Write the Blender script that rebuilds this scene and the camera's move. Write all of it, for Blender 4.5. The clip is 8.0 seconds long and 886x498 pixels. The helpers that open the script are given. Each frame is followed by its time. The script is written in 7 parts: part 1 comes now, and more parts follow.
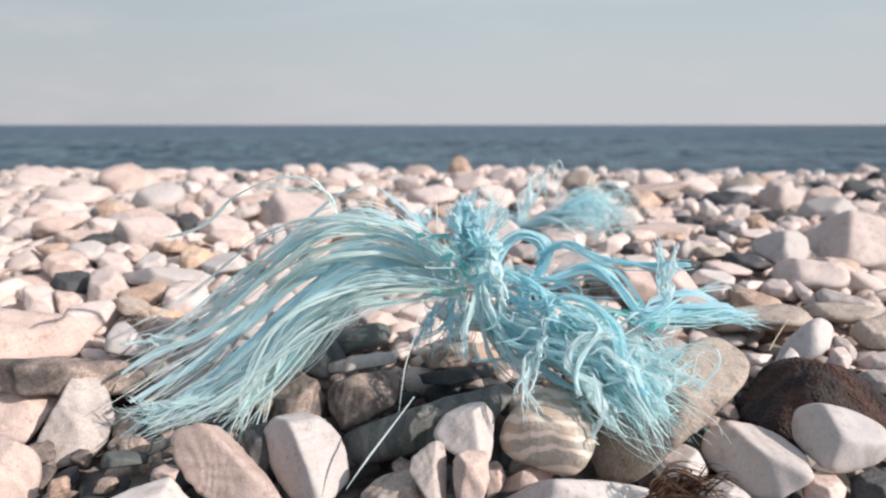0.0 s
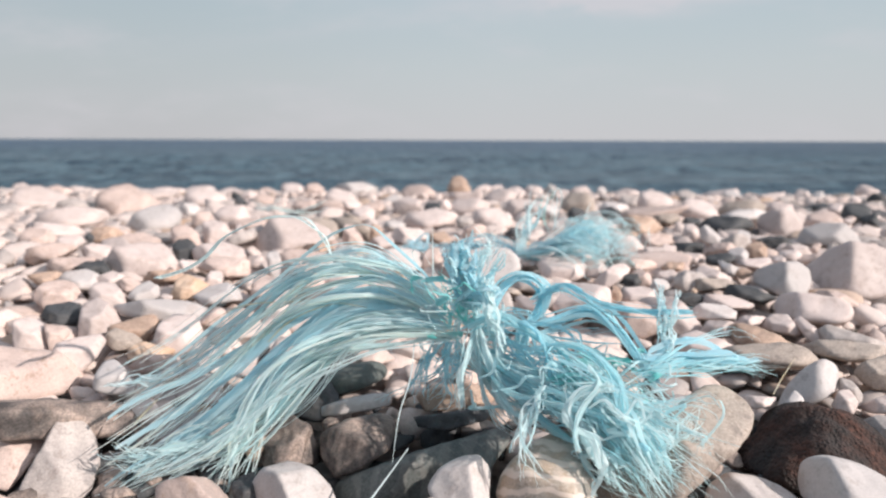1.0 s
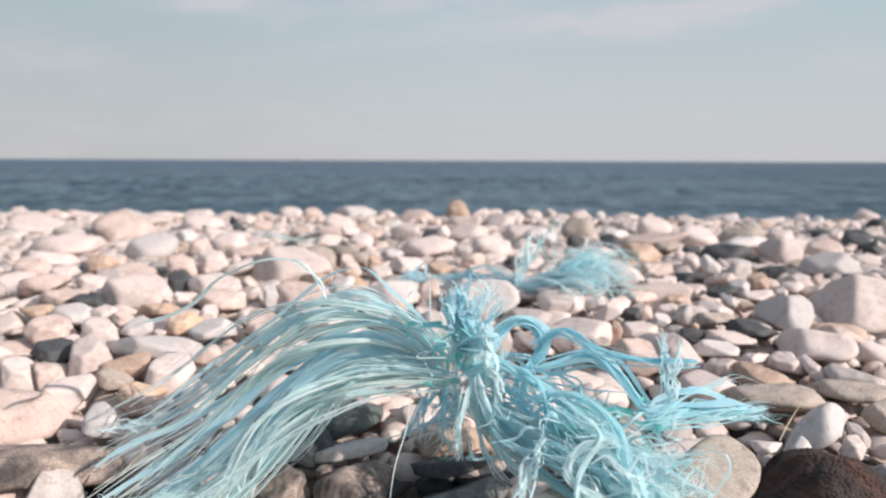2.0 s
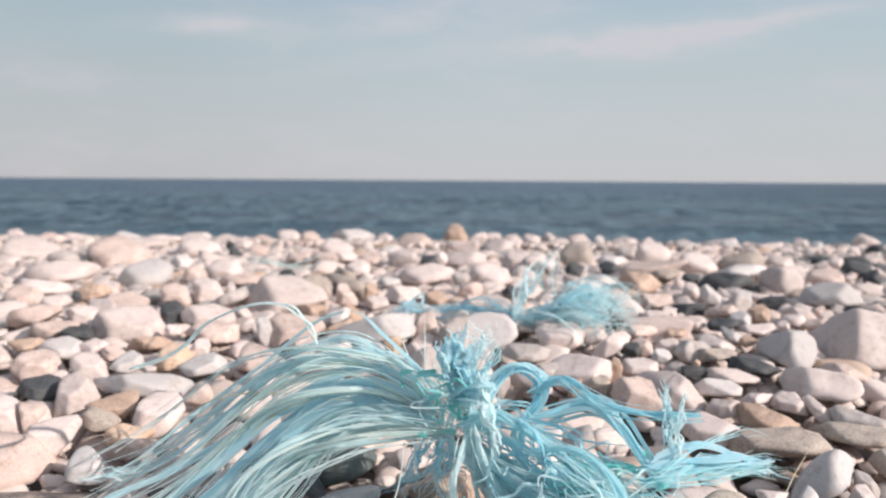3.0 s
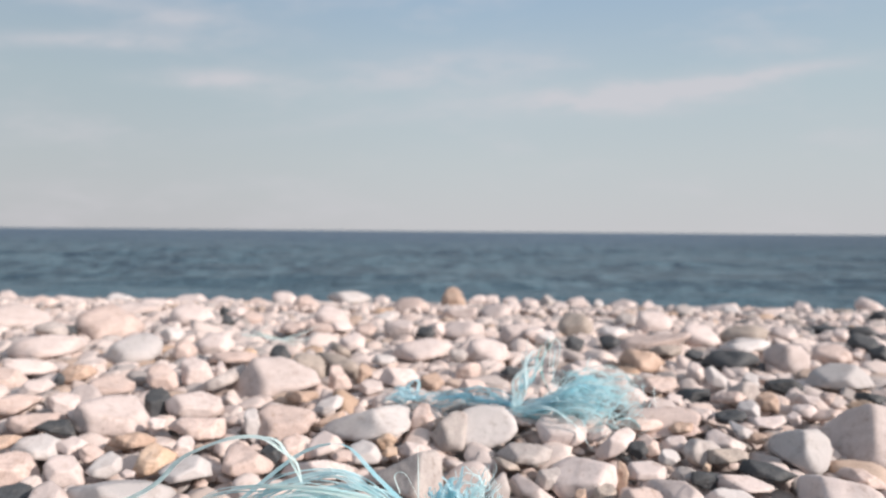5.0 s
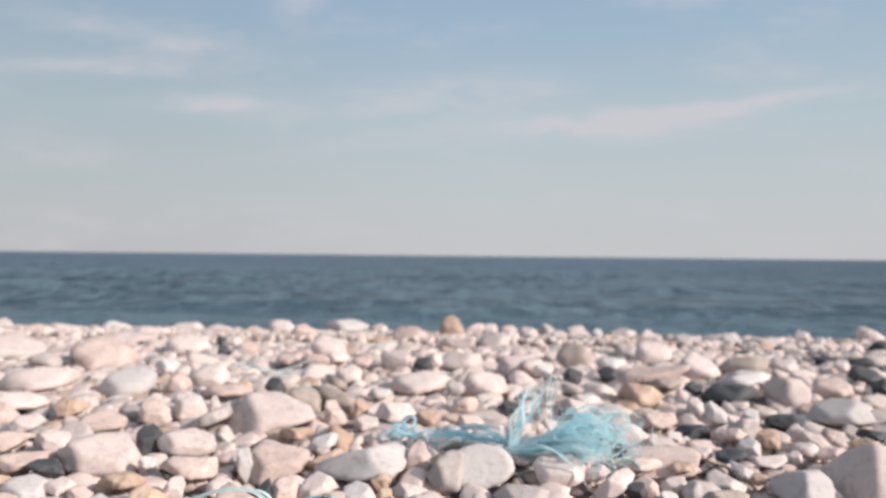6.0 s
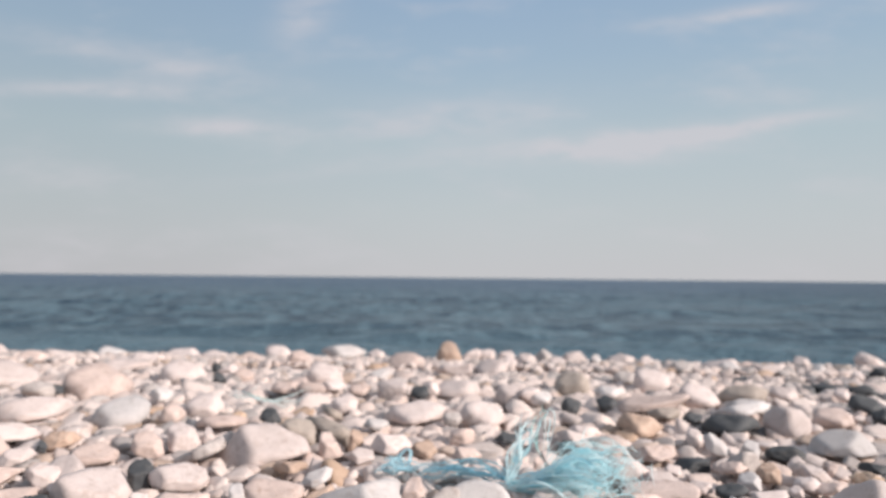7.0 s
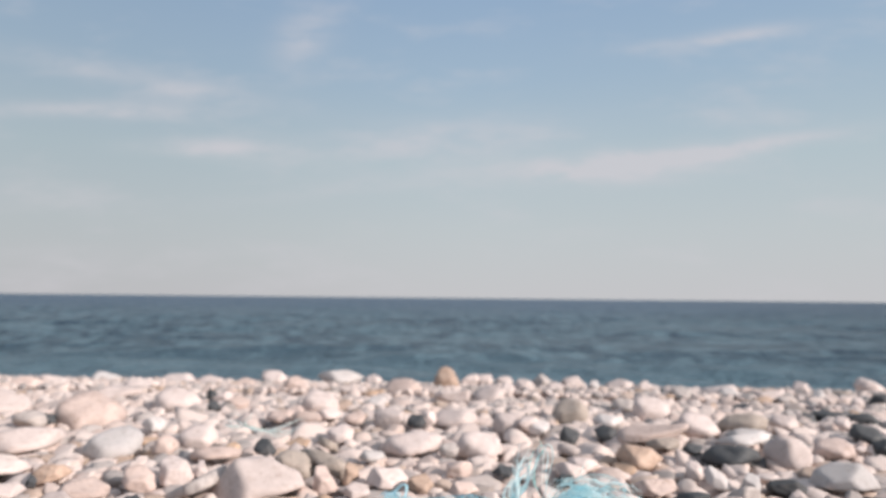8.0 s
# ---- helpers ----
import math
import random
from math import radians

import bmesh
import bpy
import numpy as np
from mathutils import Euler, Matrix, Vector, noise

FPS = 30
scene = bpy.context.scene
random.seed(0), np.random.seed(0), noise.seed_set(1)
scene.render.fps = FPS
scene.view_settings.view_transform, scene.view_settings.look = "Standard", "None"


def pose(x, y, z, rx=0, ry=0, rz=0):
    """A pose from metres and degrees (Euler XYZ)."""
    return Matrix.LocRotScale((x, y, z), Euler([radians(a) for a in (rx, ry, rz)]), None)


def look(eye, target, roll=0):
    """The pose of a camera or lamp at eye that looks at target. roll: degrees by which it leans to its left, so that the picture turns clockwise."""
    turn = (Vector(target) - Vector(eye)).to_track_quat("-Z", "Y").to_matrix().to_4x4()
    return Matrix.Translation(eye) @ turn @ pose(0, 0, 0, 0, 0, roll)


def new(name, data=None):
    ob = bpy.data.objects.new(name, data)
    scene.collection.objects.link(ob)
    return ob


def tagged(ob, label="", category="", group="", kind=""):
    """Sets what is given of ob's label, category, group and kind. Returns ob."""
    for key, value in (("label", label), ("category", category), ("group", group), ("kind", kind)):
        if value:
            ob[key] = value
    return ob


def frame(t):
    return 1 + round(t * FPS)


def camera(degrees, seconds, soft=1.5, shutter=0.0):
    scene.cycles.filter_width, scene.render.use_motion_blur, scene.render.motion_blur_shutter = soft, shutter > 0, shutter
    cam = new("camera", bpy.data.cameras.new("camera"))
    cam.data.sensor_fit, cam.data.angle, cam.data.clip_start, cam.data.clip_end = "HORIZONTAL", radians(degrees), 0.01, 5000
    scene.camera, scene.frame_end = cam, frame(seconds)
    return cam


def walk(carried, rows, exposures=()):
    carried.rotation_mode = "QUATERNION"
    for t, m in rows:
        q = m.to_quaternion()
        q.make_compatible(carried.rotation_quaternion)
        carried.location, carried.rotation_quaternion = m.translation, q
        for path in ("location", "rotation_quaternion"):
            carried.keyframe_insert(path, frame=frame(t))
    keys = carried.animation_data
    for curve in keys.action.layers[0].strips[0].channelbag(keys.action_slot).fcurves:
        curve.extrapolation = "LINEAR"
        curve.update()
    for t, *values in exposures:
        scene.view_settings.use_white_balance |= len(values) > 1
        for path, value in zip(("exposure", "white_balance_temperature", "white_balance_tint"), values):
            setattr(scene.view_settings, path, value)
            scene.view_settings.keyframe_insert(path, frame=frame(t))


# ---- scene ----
cam = camera(67.8, 8.0, soft=2.2)
PATH = [
    (0, (0.182, -0.012, 0.226), (0.063, 1.95, -0.144), -0.0),
    (0.5, (0.184, -0.003, 0.236), (0.065, 1.962, -0.115), 0.1),
    (1, (0.184, 0.005, 0.247), (0.066, 1.975, -0.079), 0.2),
    (1.5, (0.184, 0.012, 0.257), (0.068, 1.987, -0.039), 0.2),
    (3, (0.186, 0.037, 0.284), (0.074, 2.023, 0.077), 0.4),
    (3.5, (0.184, 0.047, 0.298), (0.074, 2.036, 0.123), 0.6),
    (4, (0.184, 0.059, 0.312), (0.075, 2.051, 0.176), 0.6),
    (4.5, (0.185, 0.067, 0.328), (0.077, 2.062, 0.234), 0.5),
    (6, (0.19, 0.079, 0.36), (0.084, 2.077, 0.38), 0.6),
    (6.5, (0.194, 0.079, 0.366), (0.088, 2.076, 0.421), 0.7),
    (7, (0.193, 0.084, 0.376), (0.092, 2.08, 0.463), 0.6),
    (7.5, (0.194, 0.088, 0.386), (0.096, 2.082, 0.505), 0.5),
    (8, (0.195, 0.09, 0.397), (0.1, 2.082, 0.545), 0.6),
]
walk(cam, [(t, look(eye, target, roll)) for t, eye, target, roll in PATH], exposures=((0.0, 1.04), (3.5, 1.02), (6.0, 0.99), (8.0, 0.975)))
# focus stays on the near rope
cam.data.dof.use_dof = True
cam.data.dof.focus_distance = 0.52
cam.data.dof.aperture_fstop = 6.2

# ---- sky, sun ----
SUN = Vector((0.81, -0.34, 0.47)).normalized()
lamp = bpy.data.lights.new("sun", "SUN")
lamp.energy, lamp.angle, lamp.color = 2.55, radians(0.6), (1.0, 0.915, 0.85)
sun = new("sun", lamp)
sun.matrix_world = look(SUN * 20, (0, 0, 0))

world = bpy.data.worlds.new("world")
scene.world = world
world.use_nodes = True


class Net:
    """Short way to lay nodes and links in one tree."""

    def __init__(self, tree):
        self.tree = tree
        tree.nodes.clear()

    def put(self, socket, value):
        if isinstance(value, bpy.types.NodeSocket):
            self.tree.links.new(value, socket)
        elif isinstance(value, bpy.types.Node):
            self.tree.links.new(value.outputs[0], socket)
        elif value is not None:
            socket.default_value = value

    def add(self, kind, *values, **settings):
        node = self.tree.nodes.new(kind)
        named = {}
        for key, value in settings.items():
            if key[0].isupper():
                named[key.replace("_", " ")] = value
            elif key == "operation":
                node.operation = value
            elif key == "sky_type":
                node.sky_type = value
            elif key == "noise_dimensions":
                node.noise_dimensions = value
            elif key == "blend_type":
                node.blend_type = value
            elif key == "data_type":
                node.data_type = value
            elif key == "interpolation_type":
                node.interpolation_type = value
        for index, value in enumerate(values):
            self.put(node.inputs[index], value)
        for key, value in named.items():
            self.put(node.inputs[key], value)
        return node

    def math(self, operation, *values):
        return self.add("ShaderNodeMath", *values, operation=operation).outputs[0]

    def mix(self, factor, a, b, blend="MIX"):
        node = self.add("ShaderNodeMix", data_type="RGBA", blend_type=blend)
        self.put(node.inputs[0], factor)
        self.put(node.inputs[6], a)
        self.put(node.inputs[7], b)
        return node.outputs[2]

    def span(self, value, lo, hi, out_lo=0.0, out_hi=1.0):
        node = self.add("ShaderNodeMapRange", value, lo, hi, out_lo, out_hi, interpolation_type="SMOOTHSTEP")
        return node.outputs[0]

    def noise(self, vector, scale, detail=4.0, rough=0.55, w=None):
        node = self.add("ShaderNodeTexNoise", noise_dimensions="4D" if w is not None else "3D", Vector=vector, Scale=scale, Detail=detail, Roughness=rough)
        if w is not None:
            self.put(node.inputs["W"], w)
        return node.outputs[0]

    def ramp(self, value, *stops):
        node = self.add("ShaderNodeValToRGB", value)
        ramp = node.color_ramp
        while len(ramp.elements) < len(stops):
            ramp.elements.new(0.5)
        for element, (place, colour) in zip(ramp.elements, stops):
            element.position, element.color = place, (*colour, 1)
        return node.outputs[0]


def build_sky():
    n = Net(world.node_tree)
    sky = n.add("ShaderNodeTexSky", sky_type="NISHITA")
    sky.sun_disc, sky.sun_elevation = False, math.asin(SUN.z)
    sky.sun_rotation = math.atan2(SUN.x, SUN.y)
    sky.air_density, sky.dust_density = 1.0, 2.5
    way = n.add("ShaderNodeTexCoord").outputs["Generated"]
    part = n.add("ShaderNodeSeparateXYZ", way)
    x, y, z = part.outputs
    height = n.math("MAXIMUM", z, 0.0)
    # haze whitens the air towards the horizon
    haze = n.ramp(height, (0.0, (5.9, 5.9, 6.1)), (0.10, (5.4, 5.85, 6.1)), (0.20, (4.7, 5.6, 6.1)), (0.32, (3.65, 4.85, 6.1)), (0.42, (3.1, 4.35, 6.0)), (0.7, (4.6, 5.3, 6.3)), (1.0, (5.0, 5.6, 6.4)))
    thick = n.span(height, 0.3, 0.9, 0.95, 0.8)
    air = n.mix(thick, sky.outputs[0], haze)
    # the air is clearer and darker away from the sun
    away = n.span(x, -0.6, 0.05, 0.90, 1.0)
    air = n.mix(1.0, air, n.add("ShaderNodeCombineColor", away, away, away), "MULTIPLY")
    # thin cloud streaks, out over the sea
    ahead = n.math("MAXIMUM", y, 0.05)
    u, v = n.math("DIVIDE", x, ahead), n.math("DIVIDE", z, ahead)
    flat = n.add("ShaderNodeCombineXYZ", n.math("MULTIPLY", u, 2.2), n.math("MULTIPLY", v, 7.0), 0.0)
    wisp = n.noise(flat, 1.6, 6.0, 0.6)
    fine = n.noise(flat, 5.0, 5.0, 0.6)
    bend = n.math("MULTIPLY", n.math("SUBTRACT", wisp, 0.5), 0.10)
    total = n.math("MULTIPLY", n.span(wisp, 0.48, 0.75), 0.5)
    for cu, cv, length, width, slope, weight in (
        (0.19, 0.197, 0.13, 0.022, 0.03, 1.5), (0.375, 0.228, 0.15, 0.012, 0.15, 1.35),
        (-0.42, 0.233, 0.10, 0.014, 0.0, 0.95), (-0.07, 0.238, 0.17, 0.030, 0.10, 0.8),
        (-0.61, 0.293, 0.16, 0.014, 0.0, 0.8), (0.38, 0.402, 0.11, 0.011, 0.13, 0.9),
        (-0.27, 0.405, 0.045, 0.05, 0.3, 0.7), (-0.55, 0.345, 0.22, 0.02, -0.2, 0.5),
        (-0.05, 0.185, 0.30, 0.016, 0.12, 0.4), (-0.66, 0.06, 0.10, 0.016, 0.0, 0.35),
    ):
        du = n.math("SUBTRACT", u, cu)
        dv = n.math("ADD", n.math("SUBTRACT", n.math("SUBTRACT", v, cv), n.math("MULTIPLY", du, slope)), n.math("MULTIPLY", bend, 0.35))
        du, dv = n.math("DIVIDE", du, length), n.math("DIVIDE", dv, width)
        far = n.math("ADD", n.math("MULTIPLY", du, du), n.math("MULTIPLY", dv, dv))
        bank = n.math("MULTIPLY", n.math("EXPONENT", n.math("MULTIPLY", far, -1.0)), weight)
        total = n.math("ADD", total, n.math("MULTIPLY", bank, n.span(fine, 0.25, 0.65, 0.25, 1.0)))
    cover = n.math("MULTIPLY", n.math("MINIMUM", total, 1.0), n.span(y, 0.05, 0.4))
    lit = n.mix(n.math("MULTIPLY", cover, 0.75), air, (6.3, 6.1, 6.5, 1))
    # the hazy air glows round the sun
    near = n.math("MAXIMUM", n.add("ShaderNodeVectorMath", way, tuple(SUN), operation="DOT_PRODUCT").outputs[1], 0.0)
    glow = n.math("MULTIPLY", n.math("POWER", near, 6.0), 9.0)
    lit = n.mix(1.0, lit, n.add("ShaderNodeCombineColor", glow, n.math("MULTIPLY", glow, 0.95), n.math("MULTIPLY", glow, 0.9)), "ADD")
    back = n.add("ShaderNodeBackground", lit, 0.0502)
    n.add("ShaderNodeOutputWorld", back)


build_sky()

# ---- materials ----
def surface(name):
    m = bpy.data.materials.new(name)
    m.use_nodes = True
    return m, Net(m.node_tree)


def finish(n, colour, rough, bump=None, strength=0.3, distance=0.002, **more):
    shader = n.add("ShaderNodeBsdfPrincipled", Base_Color=colour, Roughness=rough, **more)
    if bump is not None:
        n.put(shader.inputs["Normal"], n.add("ShaderNodeBump", Strength=strength, Distance=distance, Height=bump).outputs[0])
    n.add("ShaderNodeOutputMaterial", shader)
    return shader


def stone_material(name, a, b, stain, grain=0.25, veins=0.0, pits=0.0, rough=0.75):
    """Two tones of the stone, a stain, fine grain, veins across it and pits in it."""
    m, n = surface(name)
    chance = n.add("ShaderNodeObjectInfo").outputs["Random"]
    seed = n.math("MULTIPLY", chance, 37.0)
    where = n.add("ShaderNodeTexCoord").outputs["Object"]
    broad = n.noise(where, 26.0, 4.0, 0.6, seed)
    mid = n.noise(where, 90.0, 5.0, 0.65, seed)
    fine = n.noise(where, 520.0, 3.0, 0.7, seed)
    tone = n.mix(n.span(broad, 0.35, 0.65), (*a, 1), (*b, 1))
    tone = n.mix(n.math("MULTIPLY", n.span(mid, 0.53, 0.66), 0.6), tone, (*stain, 1))
    patch = n.noise(where, 48.0, 6.0, 0.7, n.math("ADD", seed, 9.0))
    tone = n.mix(n.math("MULTIPLY", n.span(patch, 0.55, 0.63), 0.42), tone, n.mix(1.0, tone, (0.66, 0.60, 0.56, 1), "MULTIPLY"))
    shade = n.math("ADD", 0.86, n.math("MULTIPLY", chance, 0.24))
    tone = n.mix(1.0, tone, n.add("ShaderNodeCombineColor", shade, shade, shade), "MULTIPLY")
    speck = n.span(fine, 0.3, 0.7, 1.0 - grain, 1.0 + grain * 0.6)
    tone = n.mix(1.0, tone, n.add("ShaderNodeCombineColor", speck, speck, speck), "MULTIPLY")
    # small dark pocks
    pock = n.add("ShaderNodeTexVoronoi", Vector=where, Scale=150.0)
    spot = n.math("MULTIPLY", n.span(pock.outputs[0], 0.10, 0.26, 1.0, 0.0), n.span(n.noise(where, 40.0, 3.0, 0.6, seed), 0.5, 0.62))
    tone = n.mix(n.math("MULTIPLY", spot, 0.5), tone, n.mix(1.0, tone, (0.45, 0.40, 0.36, 1), "MULTIPLY"))
    height = n.math("ADD", n.math("MULTIPLY", mid, 0.7), n.math("MULTIPLY", fine, 0.3))
    if veins:
        warped = n.add("ShaderNodeVectorMath", where, n.add("ShaderNodeVectorMath", n.add("ShaderNodeTexNoise", Vector=where, Scale=30.0).outputs[1], (0.022, 0.022, 0.022), operation="MULTIPLY"), operation="ADD")
        band = n.add("ShaderNodeTexWave", Vector=warped, Scale=30.0 if veins > 0.7 else 16.0, Distortion=3.0, Detail=3.0)
        band.bands_direction = "Z" if veins > 0.7 else "X"
        wave = n.span(band.outputs[1], 0.55, 0.9)
        tone = n.mix(n.math("MULTIPLY", wave, veins), tone, (*stain, 1))
    if pits:
        cells = n.add("ShaderNodeTexVoronoi", Vector=where, Scale=230.0)
        hole = n.math("MULTIPLY", n.span(cells.outputs[0], 0.15, 0.5), n.span(n.noise(where, 160.0, 4.0, 0.6, seed), 0.3, 0.6))
        height = n.math("ADD", n.math("MULTIPLY", hole, pits), height)
        tone = n.mix(n.math("MULTIPLY", n.math("SUBTRACT", 1.0, hole), 0.6), tone, (0.02, 0.015, 0.013, 1))
    finish(n, tone, n.span(broad, 0.3, 0.7, rough - 0.12, min(rough + 0.1, 1.0)), height, 0.6 if pits else 0.5, 0.003 if pits else 0.0018)
    return m


STONE = {
    "pale": stone_material("pale_limestone", (0.632, 0.527, 0.492), (0.555, 0.457, 0.425), (0.448, 0.348, 0.305), 0.10),
    "streaked": stone_material("streaked_slate", (0.085, 0.092, 0.088), (0.125, 0.130, 0.122), (0.24, 0.228, 0.21), 0.35, 0.35),
    "white": stone_material("white_limestone", (0.601, 0.548, 0.527), (0.542, 0.483, 0.463), (0.440, 0.374, 0.345), 0.10),
    "beige": stone_material("beige_limestone", (0.627, 0.486, 0.431), (0.508, 0.392, 0.350), (0.367, 0.251, 0.191), 0.16),
    "grey": stone_material("grey_limestone", (0.413, 0.359, 0.337), (0.505, 0.438, 0.404), (0.270, 0.225, 0.212), 0.2, 0.25),
    "smooth": stone_material("smooth_grey_stone", (0.470, 0.428, 0.415), (0.520, 0.472, 0.458), (0.380, 0.345, 0.332), 0.08),
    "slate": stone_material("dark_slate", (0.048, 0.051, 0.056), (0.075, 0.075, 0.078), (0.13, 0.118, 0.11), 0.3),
    "tan": stone_material("tan_sandstone", (0.500, 0.355, 0.275), (0.420, 0.295, 0.228), (0.280, 0.172, 0.122), 0.25),
    "ochre": stone_material("ochre_stone", (0.560, 0.380, 0.265), (0.610, 0.455, 0.350), (0.370, 0.210, 0.125), 0.25),
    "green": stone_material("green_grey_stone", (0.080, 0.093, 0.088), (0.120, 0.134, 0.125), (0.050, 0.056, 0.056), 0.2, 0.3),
    "rust": stone_material("rusty_porous_stone", (0.034, 0.024, 0.022), (0.110, 0.048, 0.034), (0.018, 0.015, 0.015), 0.5, 0.0, 1.6, 0.92),
    "banded": stone_material("banded_stone", (0.36, 0.32, 0.28), (0.50, 0.36, 0.26), (0.70, 0.58, 0.50), 0.2, 0.8),
    # sunlit patches and rope shadow put into the stone's own colour
    "shade": stone_material("dappled_shade_stone", (0.42, 0.32, 0.27), (0.075, 0.065, 0.062), (0.16, 0.13, 0.115), 0.4),
    "brown": stone_material("brown_grey_stone", (0.378, 0.311, 0.267), (0.435, 0.358, 0.306), (0.180, 0.147, 0.132), 0.3),
}


def shingle_material():
    """Mixed small stones: the colour goes by the single stone."""
    m, n = surface("mixed_shingle")
    chance = n.add("ShaderNodeNewGeometry").outputs["Random Per Island"]
    where = n.add("ShaderNodeTexCoord").outputs["Object"]
    mid, fine = n.noise(where, 75.0, 5.0, 0.65), n.noise(where, 500.0, 3.0, 0.7)
    # darker rock grows more common along the beach
    along = n.span(n.add("ShaderNodeSeparateXYZ", where).outputs[0], -0.6, 2.2, -0.12, 0.11)
    ramp = n.ramp(n.math("ADD", chance, along), (0.0, (0.640, 0.535, 0.490)), (0.40, (0.600, 0.490, 0.445)), (0.60, (0.545, 0.425, 0.375)), (0.70, (0.455, 0.395, 0.370)), (0.79, (0.320, 0.280, 0.265)), (0.85, (0.440, 0.300, 0.215)), (0.91, (0.560, 0.465, 0.420)), (1.0, (0.125, 0.122, 0.125)))
    tone = n.mix(n.math("MULTIPLY", n.span(mid, 0.5, 0.75), 0.45), ramp, n.mix(1.0, ramp, (0.62, 0.54, 0.47, 1), "MULTIPLY"))
    speck = n.span(fine, 0.3, 0.7, 0.86, 1.1)
    tone = n.mix(1.0, tone, n.add("ShaderNodeCombineColor", speck, speck, speck), "MULTIPLY")
    finish(n, tone, 0.78, n.math("ADD", mid, n.math("MULTIPLY", fine, 0.4)), 0.35, 0.0012)
    return m


def bed_material():
    m, n = surface("beach_gravel")
    where = n.add("ShaderNodeTexCoord").outputs["Object"]
    cells = n.add("ShaderNodeTexVoronoi", Vector=where, Scale=38.0)
    tone = n.ramp(n.add("ShaderNodeSeparateColor", cells.outputs["Color"]).outputs[0], (0.0, (0.11, 0.10, 0.094)), (0.5, (0.30, 0.26, 0.24)), (1.0, (0.52, 0.45, 0.41)))
    tone = n.mix(0.5, tone, n.mix(n.noise(where, 6.0), (0.14, 0.12, 0.11, 1), (0.36, 0.31, 0.28, 1)))
    finish(n, tone, 0.9, n.math("SUBTRACT", 1.0, cells.outputs[0]), 0.9, 0.012)
    return m


def sea_material():
    m, n = surface("sea_water")
    where = n.add("ShaderNodeTexCoord").outputs["Object"]
    wide = n.add("ShaderNodeVectorMath", where, (0.6, 1.0, 1.0), operation="MULTIPLY")
    long = n.add("ShaderNodeVectorMath", where, (0.25, 1.0, 1.0), operation="MULTIPLY")
    chop, ripple = n.noise(wide, 1.3, 4.0), n.noise(wide, 6.0, 4.0)
    # wind streaks, and the light and dark of wave backs painted into the colour, at several widths
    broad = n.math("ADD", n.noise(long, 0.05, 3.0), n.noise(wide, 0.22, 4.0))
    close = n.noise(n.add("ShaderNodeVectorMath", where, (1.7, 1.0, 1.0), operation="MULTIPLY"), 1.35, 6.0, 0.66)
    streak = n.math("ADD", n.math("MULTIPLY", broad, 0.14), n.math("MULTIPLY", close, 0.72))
    # mask between the dark and light tones of the waves, not water depth
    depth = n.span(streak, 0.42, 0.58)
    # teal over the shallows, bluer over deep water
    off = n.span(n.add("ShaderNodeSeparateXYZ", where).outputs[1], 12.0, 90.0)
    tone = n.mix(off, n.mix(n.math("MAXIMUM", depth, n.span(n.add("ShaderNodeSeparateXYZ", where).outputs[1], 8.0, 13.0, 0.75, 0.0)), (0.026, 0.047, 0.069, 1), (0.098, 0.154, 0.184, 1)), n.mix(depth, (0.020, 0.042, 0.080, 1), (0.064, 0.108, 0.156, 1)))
    # the wind darkens the water past a slanting line
    side = n.add("ShaderNodeSeparateXYZ", where)
    gust = n.math("ADD", n.math("DIVIDE", side.outputs[0], n.math("ADD", side.outputs[1], 5.0)), n.math("MULTIPLY", n.noise(long, 0.3), 0.3))
    tone = n.mix(n.span(gust, 0.30, 0.80, 0.0, 0.7), tone, n.mix(1.0, tone, (0.45, 0.5, 0.55, 1), "MULTIPLY"))
    height = n.math("ADD", n.math("MULTIPLY", chop, 0.7), n.math("MULTIPLY", ripple, 0.25))
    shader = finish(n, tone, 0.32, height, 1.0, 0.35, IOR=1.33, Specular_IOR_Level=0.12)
    return m


def fibre_material(name, *tones, clear=0.05):
    """Split plastic yarn: the tone goes by the single fibre, and some light comes through."""
    m, n = surface(name)
    chance = n.add("ShaderNodeNewGeometry").outputs["Random Per Island"]
    where = n.add("ShaderNodeTexCoord").outputs["Object"]
    tone = n.ramp(chance, *[(i / max(len(tones) - 1, 1), t) for i, t in enumerate(tones)])
    worn = n.noise(where, 60.0, 4.0)
    if name != "dry_brown_fibre":
        tone = n.mix(n.span(worn, 0.42, 0.72, 0.0, 0.38), tone, (0.85, 0.91, 0.93, 1))
    shader = n.add("ShaderNodeBsdfPrincipled", Base_Color=tone, Roughness=0.58, Specular_IOR_Level=0.3)
    glow = n.add("ShaderNodeBsdfTranslucent", tone)
    film = n.add("ShaderNodeMixShader", 0.72, shader, glow)
    # thin film lets some light straight through
    n.add("ShaderNodeOutputMaterial", n.add("ShaderNodeMixShader", clear, film, n.add("ShaderNodeBsdfTransparent")))
    return m


